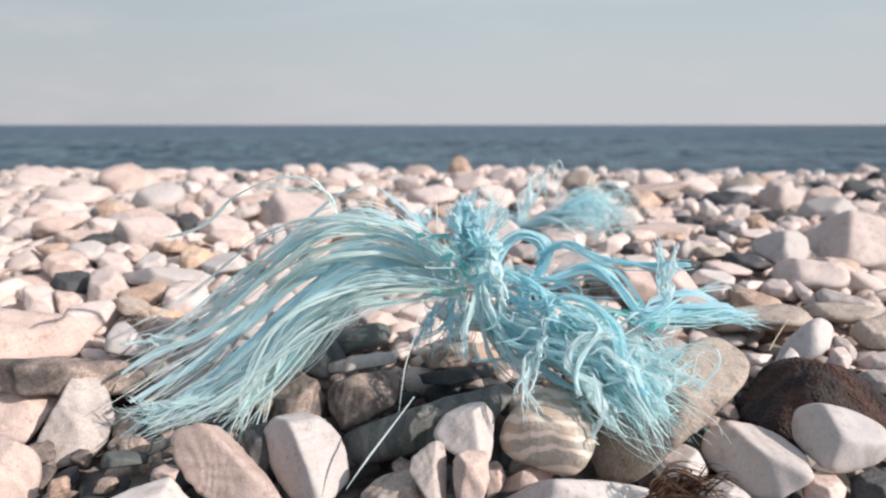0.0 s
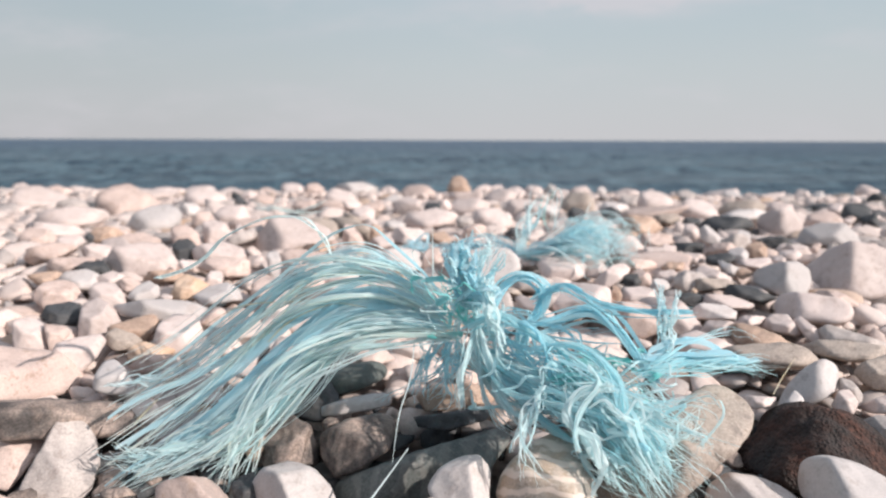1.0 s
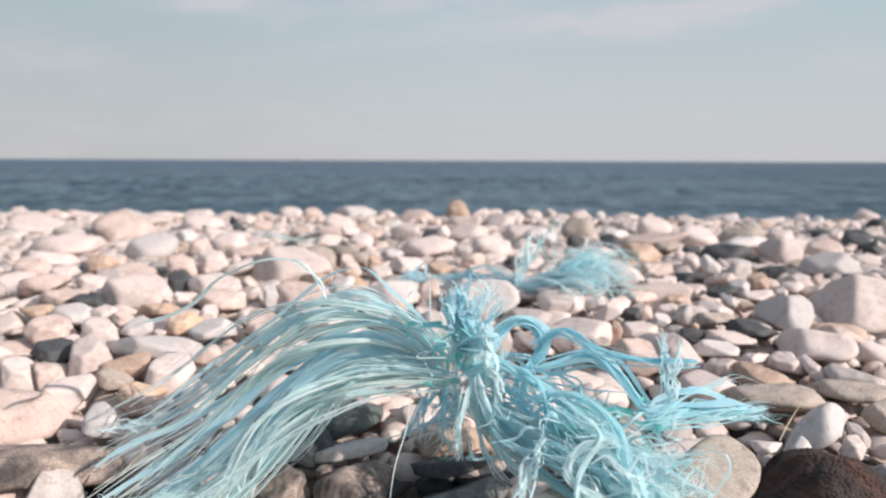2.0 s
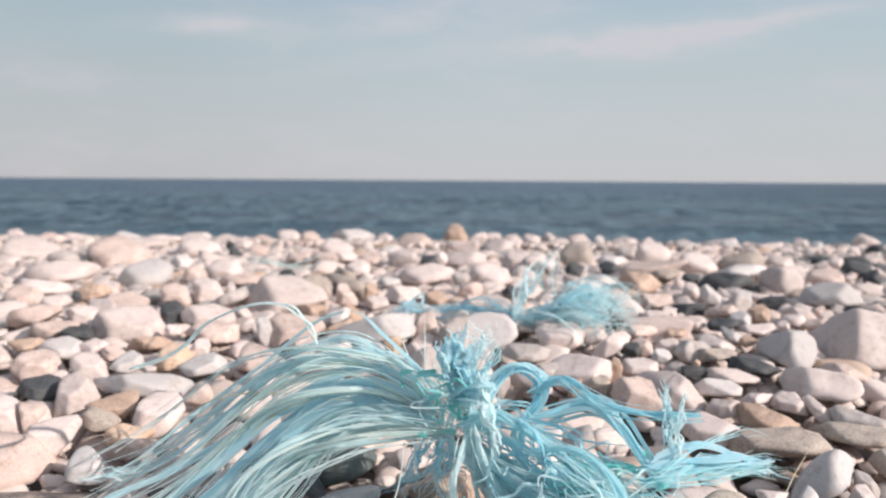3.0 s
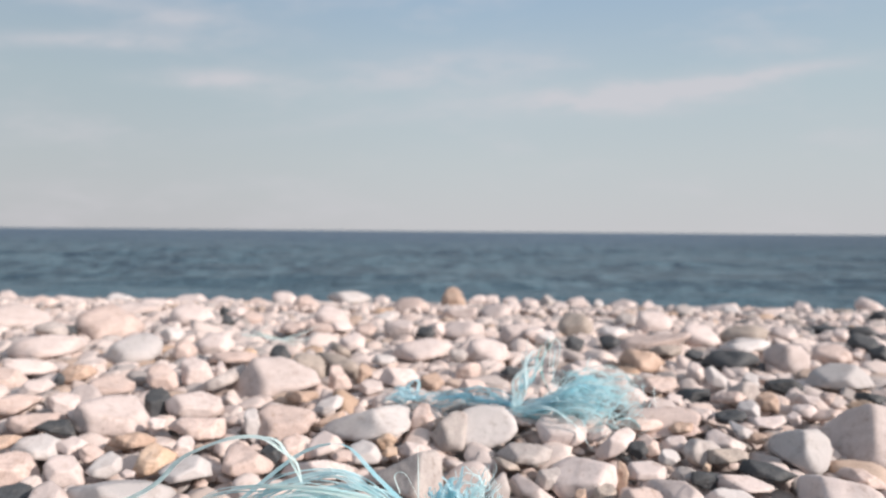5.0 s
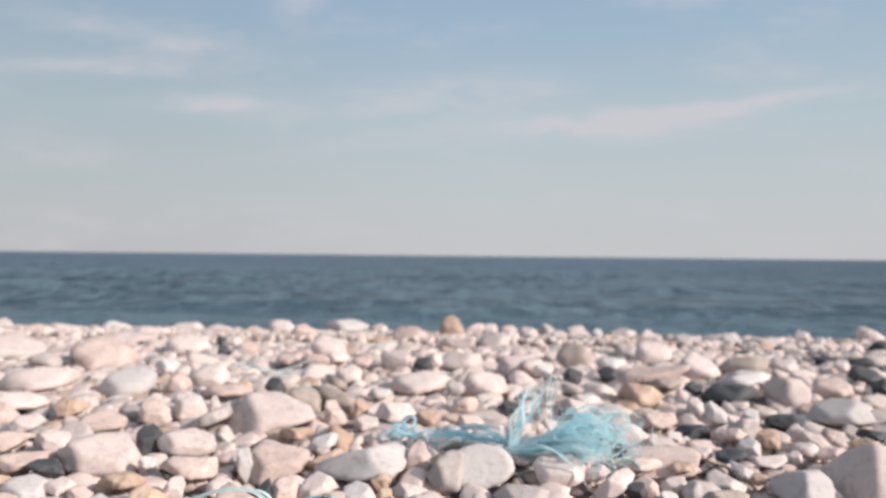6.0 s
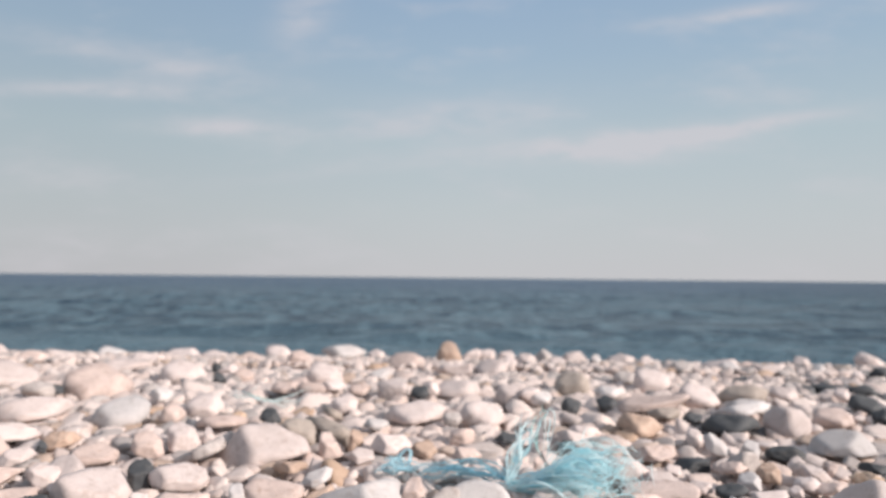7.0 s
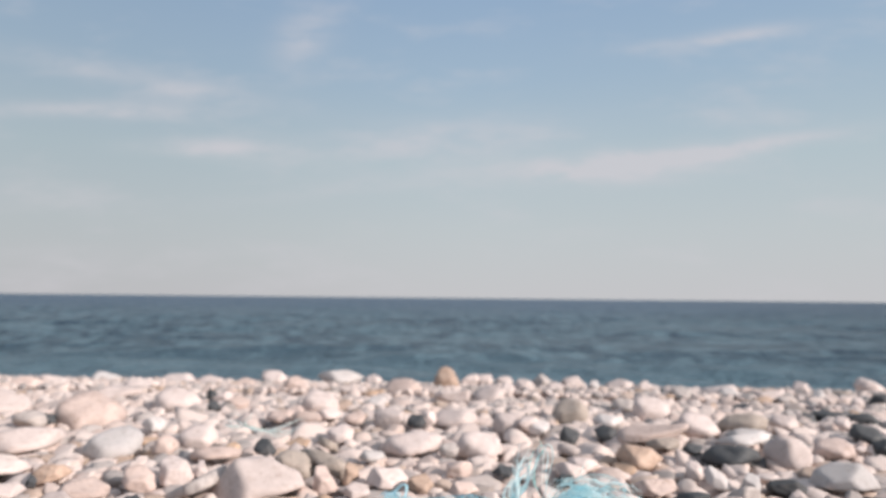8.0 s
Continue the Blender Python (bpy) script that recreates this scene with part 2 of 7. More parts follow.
FIBRE = {
    "mint": fibre_material("pale_mint_fibre", (0.89, 0.95, 0.94), (0.80, 0.92, 0.93), (0.91, 0.95, 0.92), (0.75, 0.90, 0.92), (0.93, 0.93, 0.86), clear=0.08),
    "film": fibre_material("sky_blue_film", (0.66, 0.87, 0.925), (0.77, 0.905, 0.935), (0.60, 0.845, 0.915), (0.83, 0.92, 0.935), clear=0.2),
    "blue": fibre_material("light_blue_fibre", (0.60, 0.87, 0.925), (0.71, 0.90, 0.935), (0.54, 0.84, 0.915), clear=0.1),
    "cyan": fibre_material("cyan_fibre", (0.66, 0.895, 0.93), (0.77, 0.925, 0.945), (0.60, 0.875, 0.92), (0.84, 0.94, 0.945), clear=0.12),
    "pale": fibre_material("pale_cyan_fibre", (0.83, 0.94, 0.95), (0.89, 0.95, 0.95), (0.76, 0.92, 0.94), clear=0.08),
    "veil": fibre_material("thin_torn_film", (0.65, 0.88, 0.93), (0.77, 0.92, 0.94), (0.58, 0.85, 0.92), (0.73, 0.91, 0.93), clear=0.22),
    "teal": fibre_material("teal_fibre", (0.28, 0.76, 0.72), (0.40, 0.80, 0.78), (0.48, 0.82, 0.84)),
    "straw": fibre_material("straw_fibre", (0.78, 0.69, 0.50), (0.82, 0.76, 0.60)),
    "weed": fibre_material("dry_brown_fibre", (0.09, 0.05, 0.038), (0.20, 0.11, 0.075), (0.42, 0.27, 0.19)),
}
SHINGLE, BED, SEA = shingle_material(), bed_material(), sea_material()


# ---- the beach and the sea ----
LEVELS = ((-40.0, 0.9), (-5.0, 0.0), (0.0, -0.05), (0.3, -0.042), (0.4, -0.034), (0.5, -0.020), (0.6, -0.005), (0.7, 0.006), (0.8, 0.016), (0.9, 0.026), (1.0, 0.034), (1.1, 0.040), (1.5, 0.042), (2.0, 0.042), (2.5, 0.022), (3.0, 0.000), (3.4, -0.035), (5.0, -0.25), (9.0, -0.95), (30.0, -4.0))


def level(y):
    """Height of the middle of the top stones, along the slope of the beach."""
    return float(np.interp(y, [a for a, _ in LEVELS], [b for _, b in LEVELS]))


def sheet(name, xs, ys, height, material, label, category):
    verts = [(x, y, height(x, y)) for y in ys for x in xs]
    w = len(xs)
    faces = [(j * w + i, j * w + i + 1, (j + 1) * w + i + 1, (j + 1) * w + i) for j in range(len(ys) - 1) for i in range(w - 1)]
    mesh = bpy.data.meshes.new(name)
    mesh.from_pydata(verts, [], faces)
    mesh.materials.append(material)
    mesh.shade_smooth()
    return tagged(new(name, mesh), label, category, kind="structure")


def steps(*runs):
    out = []
    for a, b, count in runs:
        out += list(np.linspace(a, b, count, endpoint=False))
    return [float(v) for v in out] + [float(runs[-1][1])]


sheet("ground", steps((-60, -4, 16), (-4, 4, 80), (4, 60, 16)), steps((-40, -1, 14), (-1, 6, 90), (6, 30, 10)),
      lambda x, y: level(y) - 0.062 + 0.008 * noise.noise((x * 3, y * 3, 0)) + 0.05 * noise.noise((x * 0.15, y * 0.15, 5)) * min(abs(x) / 6, 1),
      BED, "pale shingle beach sloping down to the sea", "beach")

WAVES = [(0.035, 3.1, 0.25, 0.3), (0.028, 1.9, -0.35, 1.7), (0.018, 1.1, 0.5, 4.1), (0.04, 6.5, 0.08, 2.2), (0.012, 0.7, -0.2, 0.9)]


def swell(x, y):
    z = 0.0
    for size, length, turn, phase in WAVES:
        z += size * math.sin((y * math.cos(turn) + x * math.sin(turn)) * 2 * math.pi / length + phase + 2.2 * noise.noise((x * 0.22, y * 0.3, phase)))
    return -0.5 + z * max(0.0, 1 - y / 160) * (0.8 + 1.5 * noise.noise((x * 0.12, y * 0.25, 3.3)))


far = [6.0 * (4600 / 6.0) ** (i / 330) for i in range(331)]
sea_verts = [(x * (0.75 * y + 6), y, swell(x * (0.75 * y + 6), y)) for y in far for x in np.linspace(-1.6, 1.6, 150)]
sea_mesh = bpy.data.meshes.new("sea")
sea_mesh.from_pydata(sea_verts, [], [(j * 150 + i, j * 150 + i + 1, (j + 1) * 150 + i + 1, (j + 1) * 150 + i) for j in range(330) for i in range(149)])
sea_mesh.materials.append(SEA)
sea_mesh.shade_smooth()
tagged(new("water", sea_mesh), "dark blue-grey sea with low choppy waves", "sea", kind="structure")


# ---- stones ----
def ball(times):
    bm = bmesh.new()
    bmesh.ops.create_icosphere(bm, subdivisions=times, radius=1.0)
    verts = np.array([v.co[:] for v in bm.verts])
    faces = [tuple(v.index for v in f.verts) for f in bm.faces]
    bm.free()
    return verts / np.linalg.norm(verts, axis=1)[:, None], faces


BALLS = {k: ball(k) for k in (2, 3, 4, 5)}


def pebble_shape(dirs, rng, sharp=9.0, cuts=9, lumps=0.05):
    """A worn stone in a box from -1 to 1: an egg with flat faces ground into it and rounded edges."""
    planes = rng.normal(size=(cuts, 3))
    away = rng.uniform(0.44, 0.9, cuts)
    if rng.uniform() < 0.5:
        planes = np.vstack([planes, np.eye(3), -np.eye(3)])
        away = np.concatenate([away, rng.uniform(0.82, 0.98, 6)])
    planes = planes / np.linalg.norm(planes, axis=1)[:, None]
    side = np.maximum(dirs @ planes.T, 0) / away
    radius = ((side ** sharp).sum(axis=1) + 1) ** (-1 / sharp)
    waves = rng.normal(size=(8, 3)) * np.array([2.0, 2.5, 3.5, 6.0, 9.0, 13.0, 17.0, 24.0])[:, None]
    phase = rng.uniform(0, 6.28, 8)
    radius *= 1 + (np.sin(dirs @ waves.T + phase) * lumps * np.array([0.5, 0.4, 0.3, 0.24, 0.2, 0.12, 0.10, 0.07])).sum(axis=1)
    verts = dirs * radius[:, None]
    span = (verts.max(axis=0) - verts.min(axis=0)) / 2
    return (verts - (verts.max(axis=0) + verts.min(axis=0)) / 2) / span


def mesh_of(name, verts, faces, material):
    mesh = bpy.data.meshes.new(name)
    mesh.from_pydata([tuple(v) for v in verts], [], faces)
    mesh.materials.append(material)
    mesh.shade_smooth()
    return mesh


LABELS = {
    "pale": "pale sun-bleached limestone beach pebble", "streaked": "long dark slate slab with fine pale streaks", "white": "large nearly white bleached limestone beach stone", "beige": "pinkish beige limestone beach pebble",
    "grey": "veined mid-grey beach pebble among paler stones", "smooth": "smooth light grey rounded beach stone",
    "slate": "dark slate-grey pebble or dark filler for a shaded gap, low between stones", "tan": "tan brown sandstone beach pebble",
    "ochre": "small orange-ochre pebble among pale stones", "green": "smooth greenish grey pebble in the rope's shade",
    "rust": "large dark rusty brown porous stone", "banded": "round stone with tan and grey bands", "shade": "stone near the rope with dappled shade put into its colour", "brown": "large rough brown-grey beach stone",
}
FORM = {"streaked": (16, 8, 0.07), "white": (44, 9, 0.05), "pale": (44, 9, 0.06), "beige": (40, 9, 0.08), "grey": (44, 9, 0.07), "smooth": (12, 6, 0.03), "slate": (44, 9, 0.09), "tan": (44, 9, 0.14), "ochre": (34, 10, 0.13), "green": (11, 6, 0.04), "rust": (12, 8, 0.16), "banded": (10, 6, 0.04), "shade": (18, 10, 0.17), "brown": (34, 9, 0.10)}
PLACED = []
pick = np.random.default_rng(5)


def pebble(kind, x, y, z, a, b, c, tilt=0):
    """One stone: its kind of rock, its middle, its half width, depth and height, and how far it leans to the right."""
    dirs, net = BALLS[5 if y < 0.6 else 4]
    sharp, cuts, lumps = FORM[kind]
    verts = pebble_shape(dirs, pick, sharp, cuts, lumps) * np.array([a, b, c])
    ob = new("pebble", mesh_of("pebble", verts, net, STONE[kind]))
    ob.matrix_world = pose(x, y, z, pick.uniform(-16, 20), tilt + pick.uniform(-8, 8), pick.uniform(-25, 25))
    PLACED.append((x, y, z, a, b, c))
    return tagged(ob, LABELS[kind], "pebble", "pebbles on the beach")


def cut_stone(kind, x, y, z, lean, turn, deep, edges, front=()):
    """A worn stone with flat sides. edges: the way of each side round its outline, in degrees, and how far off it lies, in millimetres.
    deep: half its depth, in millimetres. front: broad faces before the outline, as a way and a share of the stone's reach."""
    sharp, _, lumps = FORM[kind]
    sharp = min(sharp, 26) if y < 0.7 else 40
    planes = [(math.cos(radians(w)), 0.0, math.sin(radians(w)), d * 0.001) for w, d in edges]
    a = max(abs(p[0]) * p[3] for p in planes)
    c = max(abs(p[2]) * p[3] for p in planes)
    b = deep * 0.001
    if not front:
        # most stones lie flat, with a broad top face
        flat = pick.uniform(0.52, 0.66) if a > c else pick.uniform(0.66, 0.8)
        if y > 0.7:
            flat -= 0.16
        front = [(pick.uniform(-0.3, 0.4), -0.55, 0.83, flat), (pick.uniform(-0.3, 0.3), -1.0, pick.uniform(-0.4, 0.0), pick.uniform(0.7, 0.88)),
                 (0.75, -0.65, pick.uniform(0.1, 0.5), pick.uniform(0.7, 0.86)), (-0.75, -0.65, pick.uniform(-0.1, 0.3), pick.uniform(0.78, 0.92))]
    for fx, fy, fz, share in (*front, (0.0, 1.0, 0.0, 1.0), (0.0, -1.0, 0.0, 1.0)):
        long = math.sqrt(fx * fx + fy * fy + fz * fz)
        fx, fy, fz = fx / long, fy / long, fz / long
        planes.append((fx, fy, fz, share * math.sqrt((a * fx) ** 2 + (b * fy) ** 2 + (c * fz) ** 2)))
    ways = np.array(planes)
    dirs, net = BALLS[5 if y < 0.62 else 4 if y < 1.5 else 3]
    dirs = dirs * np.array([a, b, c])
    dirs = dirs / np.linalg.norm(dirs, axis=1)[:, None]
    side = np.maximum(dirs @ ways[:, :3].T, 0) / ways[:, 3]
    size = side.max(axis=1)
    radius = ((side / size[:, None]) ** sharp).sum(axis=1) ** (-1 / sharp) / size
    waves = pick.normal(size=(8, 3)) * np.array([2.0, 2.5, 3.5, 6.0, 9.0, 13.0, 17.0, 24.0])[:, None]
    phase = pick.uniform(0, 6.28, 8)
    radius *= (1.02 if y < 0.7 else 1.07) + (np.sin(dirs @ waves.T + phase) * lumps * np.array([0.4, 0.35, 0.3, 0.22, 0.14, 0.07, 0.05, 0.03])).sum(axis=1)
    ob = new("pebble", mesh_of("pebble", dirs * radius[:, None], net, STONE[kind]))
    ob.matrix_world = pose(x, y, z, lean, 0, turn)
    PLACED.append((x, y, z, a, b, c))
    return tagged(ob, LABELS[kind], "pebble", "pebbles on the beach")


cut_stone("beige", 0.176, 0.400, -0.009, -30, 1, 12.1, [(-164, 12.5), (-89, 17.8), (-20, 12.3), (5, 12.5), (84, 17.2), (126, 16.3), (-175, 11.9)])
cut_stone("white", -0.052, 0.402, -0.034, -29, 29, 23.0, [(-104, 9), (-93, 8.7), (35, 17.6), (94, 9.9), (107, 11.4), (-167, 27.2)])
cut_stone("grey", 0.148, 0.410, -0.012, -29, 5, 12.7, [(-91, 20), (-3, 11), (6, 11.3), (79, 20.5), (116, 16.7), (130, 16.1), (166, 15.3), (-144, 12.4)], [(0.8, -0.55, 0.1, 0.6), (-0.3, -0.85, 0.3, 0.75)])
cut_stone("white", 0.253, 0.416, -0.032, -31, -9, 38.7, [(-82, 9.5), (-23, 47.9), (62, 31.4), (88, 13.8), (96, 11.9), (119, 20.9), (-132, 45.2)])
cut_stone("brown", 0.124, 0.417, -0.032, -31, 8, 21.4, [(-97, 13), (-81, 12.4), (3, 25), (49, 21.4), (90, 13.7), (108, 13.6), (132, 18.4), (-168, 27.5)])
cut_stone("beige", -0.176, 0.420, -0.032, -25, 40, 22.5, [(-109, 28.5), (-72, 30.6), (-21, 27.1), (3, 25.2), (24, 24.5), (46, 26.4), (76, 30.7), (122, 31.8), (-178, 20.8)])
cut_stone("white", 0.353, 0.425, -0.031, -29, -21, 16.3, [(-74, 8.4), (43, 15.1), (63, 11.2), (94, 10.4), (131, 13.4), (-160, 16.3)])
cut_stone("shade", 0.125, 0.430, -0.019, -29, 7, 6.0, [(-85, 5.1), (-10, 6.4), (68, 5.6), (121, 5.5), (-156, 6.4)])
cut_stone("beige", 0.427, 0.434, -0.029, -27, -29, 11.1, [(-69, 9.6), (-8, 13.4), (48, 13), (96, 11.4), (141, 11.7), (174, 12.8), (-152, 14.3)])
cut_stone("beige", -0.012, 0.435, -0.029, -28, 23, 28.9, [(-162, 25.8), (-149, 21.9), (-133, 21.6), (-97, 29.9), (-34, 46.6), (21, 25.7), (34, 19.9), (49, 24.7), (85, 33.5), (98, 36.2), (122, 42.1), (-172, 29.9)], [(0.72, -0.28, 0.64, 0.5), (-0.5, -0.85, -0.12, 0.5)])
cut_stone("white", 0.173, 0.435, 0.007, -26, 1, 17.6, [(-122, 19.1), (-111, 18.6), (-89, 20.4), (-12, 19.1), (-4, 18.6), (38, 22.4), (97, 20.6), (123, 18.8), (151, 20.8), (-159, 23.3)], [(0.75, -0.6, 0.2, 0.72), (-0.3, -0.9, 0.1, 0.75), (-0.2, -0.3, 0.9, 0.8)])
cut_stone("beige", 0.218, 0.436, -0.029, -30, -5, 17.1, [(-67, 6.5), (-26, 14.7), (57, 17.6), (118, 6.3), (157, 16.2), (-83, 8.8)])
cut_stone("beige", 0.193, 0.436, -0.029, -30, -1, 6.6, [(-62, 10.4), (-25, 7.7), (21, 7.3), (50, 10.3), (141, 10.6), (-179, 5.6)])
cut_stone("slate", 0.463, 0.438, -0.029, -26, -32, 12.7, [(-72, 10.6), (6, 11.8), (98, 12.2), (130, 11), (-167, 13.1)])
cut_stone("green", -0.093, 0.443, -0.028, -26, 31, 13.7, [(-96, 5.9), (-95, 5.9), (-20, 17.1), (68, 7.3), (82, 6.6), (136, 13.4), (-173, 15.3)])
cut_stone("banded", 0.235, 0.450, 0.003, -26, -7, 34.9, [(-105, 31.5), (-103, 31.2), (-85, 33.5), (-43, 34.3), (-19, 33.6), (8, 32.8), (25, 34.5), (57, 38.9), (114, 33.4), (130, 30.4), (142, 31), (170, 36.5), (-136, 39)])
cut_stone("white", 0.047, 0.454, -0.027, -28, 16, 30.4, [(-160, 26.2), (-142, 26.9), (-107, 32.2), (-60, 37.2), (-49, 36.7), (2, 31), (14, 28.6), (41, 28.6), (65, 31.1), (97, 36.2), (144, 38.6), (-173, 29.3)], [(0.38, -0.85, 0.36, 0.6), (-0.8, -0.6, -0.1, 0.5), (0.1, -0.4, 0.9, 0.8)])
cut_stone("white", 0.333, 0.457, -0.026, -27, -18, 16.7, [(-80, 10.7), (-28, 18.5), (34, 16.1), (70, 14.9), (114, 13.4), (146, 14.3), (-127, 18.3)])
cut_stone("smooth", 0.448, 0.460, -0.002, -23, -29, 26.1, [(-122, 25.4), (-112, 24.7), (-67, 25), (-51, 25.3), (-16, 30.8), (22, 30.8), (71, 22.9), (92, 23.3), (122, 29.6), (172, 32.2), (-159, 31.2)], [(-0.72, -0.66, 0.1, 0.62), (0.35, -0.6, 0.72, 0.66), (0.6, -0.7, -0.3, 0.8)])
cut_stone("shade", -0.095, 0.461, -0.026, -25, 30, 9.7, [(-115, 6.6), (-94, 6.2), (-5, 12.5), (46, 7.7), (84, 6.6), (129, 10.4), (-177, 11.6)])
cut_stone("white", 0.389, 0.462, -0.022, -26, -24, 30.1, [(-117, 25), (-76, 27.6), (-44, 30.2), (-25, 34.6), (27, 33), (59, 25.7), (81, 24.5), (101, 28.6), (138, 35.5), (170, 36.6), (-142, 31.9)], [(0.3, -0.35, 0.88, 0.6), (-0.45, -0.85, -0.2, 0.7), (-0.5, -0.8, 0.4, 0.8)])
cut_stone("slate", 0.007, 0.463, -0.025, -26, 20, 10.5, [(-121, 17.7), (-12, 9.2), (15, 10.9), (110, 16.6), (-167, 8.6)])
cut_stone("brown", 0.334, 0.490, 0.007, -23, -17, 54.4, [(-99, 67.9), (-55, 32.7), (-43, 23), (-21, 39), (23, 67.6), (67, 67.4), (106, 49.4), (138, 24.4), (161, 41.6), (-152, 70.4)], [(0.25, -0.62, 0.72, 0.62), (-0.5, -0.85, -0.1, 0.62), (0.5, -0.8, -0.3, 0.7)])
# one stone in two tones: grey for its shaded half, beige for its lit half
cut_stone("grey", -0.182, 0.522, -0.039, -22, 34, 30.5, [(-92, 33.2), (-60, 30.7), (-28, 28.3), (-1, 28.9), (24, 35.2), (76, 42.9), (148, 21.9), (154, 23.1), (-156, 39.5)], [(0.3, -0.8, 0.5, 0.62), (-0.5, -0.8, 0.2, 0.7)])
cut_stone("beige", -0.239, 0.535, -0.028, -20, 38, 28.6, [(-124, 32.2), (-114, 31.1), (-46, 22), (-37, 24.3), (7, 39.6), (81, 29), (100, 25.1), (137, 24.6), (174, 31)], [(0.35, -0.6, 0.72, 0.6), (-0.4, -0.85, 0.3, 0.7)])
cut_stone("streaked", 0.139, 0.535, -0.036, -26, 5, 65.7, [(-80, 22.1), (-80, 21.7), (-65, 24.6), (-47, 36.4), (41, 83.5), (105, 19.9), (107, 18.1), (112, 21.5), (172, 75), (-147, 78.5)])
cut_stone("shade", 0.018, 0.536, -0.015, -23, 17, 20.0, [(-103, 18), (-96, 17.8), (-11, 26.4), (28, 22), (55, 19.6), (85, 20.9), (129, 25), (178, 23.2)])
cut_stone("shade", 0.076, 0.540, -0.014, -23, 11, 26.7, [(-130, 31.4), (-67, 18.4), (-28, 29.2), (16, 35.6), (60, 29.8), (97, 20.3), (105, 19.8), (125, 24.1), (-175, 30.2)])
# this slab takes the dappled tone in place of the rope's cast shadow
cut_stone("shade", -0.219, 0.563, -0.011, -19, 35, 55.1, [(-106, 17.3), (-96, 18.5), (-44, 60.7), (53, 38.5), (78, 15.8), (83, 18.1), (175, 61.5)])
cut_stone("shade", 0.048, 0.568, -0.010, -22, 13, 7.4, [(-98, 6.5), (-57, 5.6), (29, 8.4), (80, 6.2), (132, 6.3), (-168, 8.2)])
cut_stone("rust", 0.485, 0.570, -0.024, -21, -27, 54.7, [(-96, 37), (-84, 33.9), (-65, 37.5), (5, 63.1), (55, 45.3), (65, 41.6), (87, 40.2), (107, 41.6), (133, 46.5), (149, 53.1), (-162, 74.4)], [(-0.6, -0.55, 0.55, 0.62), (0.5, -0.5, 0.7, 0.65)])
cut_stone("slate", 0.159, 0.582, -0.008, -21, 2, 24.7, [(-90, 8.4), (-79, 7.4), (-49, 21.1), (64, 21.4), (98, 6.3), (-139, 29.3)])
cut_stone("grey", 0.551, 0.587, -0.007, -18, -32, 13.7, [(-97, 9.8), (6, 12.8), (94, 10.2), (122, 12.2), (-130, 11.9)])
cut_stone("smooth", 0.062, 0.600, -0.005, -20, 11, 26.2, [(-87, 7.7), (-84, 6.3), (-27, 33), (46, 30.7), (92, 8.9), (100, 7.1), (108, 9.8), (-155, 41.8)])
cut_stone("smooth", 0.482, 0.620, -0.003, -18, -25, 11.8, [(-32, 9.1), (20, 10.8), (51, 13.2), (155, 7.3), (-89, 11.7)])
cut_stone("tan", 0.160, 0.622, -0.003, -20, 2, 32.0, [(-82, 10.4), (-19, 38.1), (67, 19.1), (97, 12.1), (111, 15.8), (-152, 33.2)])
cut_stone("pale", 0.455, 0.629, -0.002, -18, -23, 12.1, [(-118, 8.7), (-65, 5.8), (-31, 10.1), (96, 4.6), (-148, 10.8)])
cut_stone("pale", 0.573, 0.630, -0.002, -17, -31, 16.7, [(-73, 7.8), (6, 15.8), (117, 7.6), (125, 7.5), (-100, 13.2)])
cut_stone("pale", 0.536, 0.631, -0.002, -17, -29, 10.2, [(-74, 11), (-13, 9.7), (38, 9.9), (111, 12.2), (162, 9.1), (-139, 11.1)])
cut_stone("smooth", -0.199, 0.641, -0.001, -17, 30, 16.9, [(-115, 16.1), (-96, 16.2), (-25, 23.7), (34, 14.4), (67, 19.5), (147, 18), (175, 18.9)])
cut_stone("beige", -0.314, 0.645, 0.001, -15, 37, 47.2, [(-104, 27), (-97, 27.2), (-85, 35.5), (-17, 67.5), (37, 43.9), (72, 27.3), (73, 27.2), (87, 32.7), (174, 50.4)])
cut_stone("grey", 0.548, 0.646, -0.000, -17, -29, 9.9, [(-52, 13.6), (-8, 10.8), (39, 9.9), (85, 14.4), (-178, 9.3), (-146, 10.2)])
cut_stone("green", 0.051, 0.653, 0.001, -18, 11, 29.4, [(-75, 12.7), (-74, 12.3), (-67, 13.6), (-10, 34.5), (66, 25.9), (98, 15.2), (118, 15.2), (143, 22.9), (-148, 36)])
cut_stone("smooth", 0.518, 0.663, 0.002, -17, -26, 26.0, [(-60, 16.3), (-55, 15.8), (-18, 21), (11, 27), (67, 31.3), (124, 19.4), (145, 15.5), (162, 19), (-149, 39.7)], [(0.7, -0.6, 0.35, 0.75), (-0.4, -0.85, 0.3, 0.75)])
cut_stone("beige", 0.172, 0.665, 0.002, -18, 1, 16.9, [(-79, 7.8), (42, 13.2), (87, 6.9), (131, 13.7), (-114, 8.8)])
cut_stone("beige", -0.173, 0.680, 0.004, -21, 29, 24.8, [(-87, 9), (-64, 12.3), (71, 13), (87, 8.8), (114, 12.6), (-130, 17.8)])
cut_stone("slate", 0.019, 0.689, 0.005, -17, 13, 20.3, [(-79, 14.8), (-56, 13.8), (43, 23.6), (91, 16.1), (119, 15), (178, 21.1)])
cut_stone("brown", 0.607, 0.696, 0.006, -15, -31, 18.9, [(-85, 16.2), (6, 19.1), (43, 19.6), (119, 16.7), (147, 19.8), (-126, 19.4)])
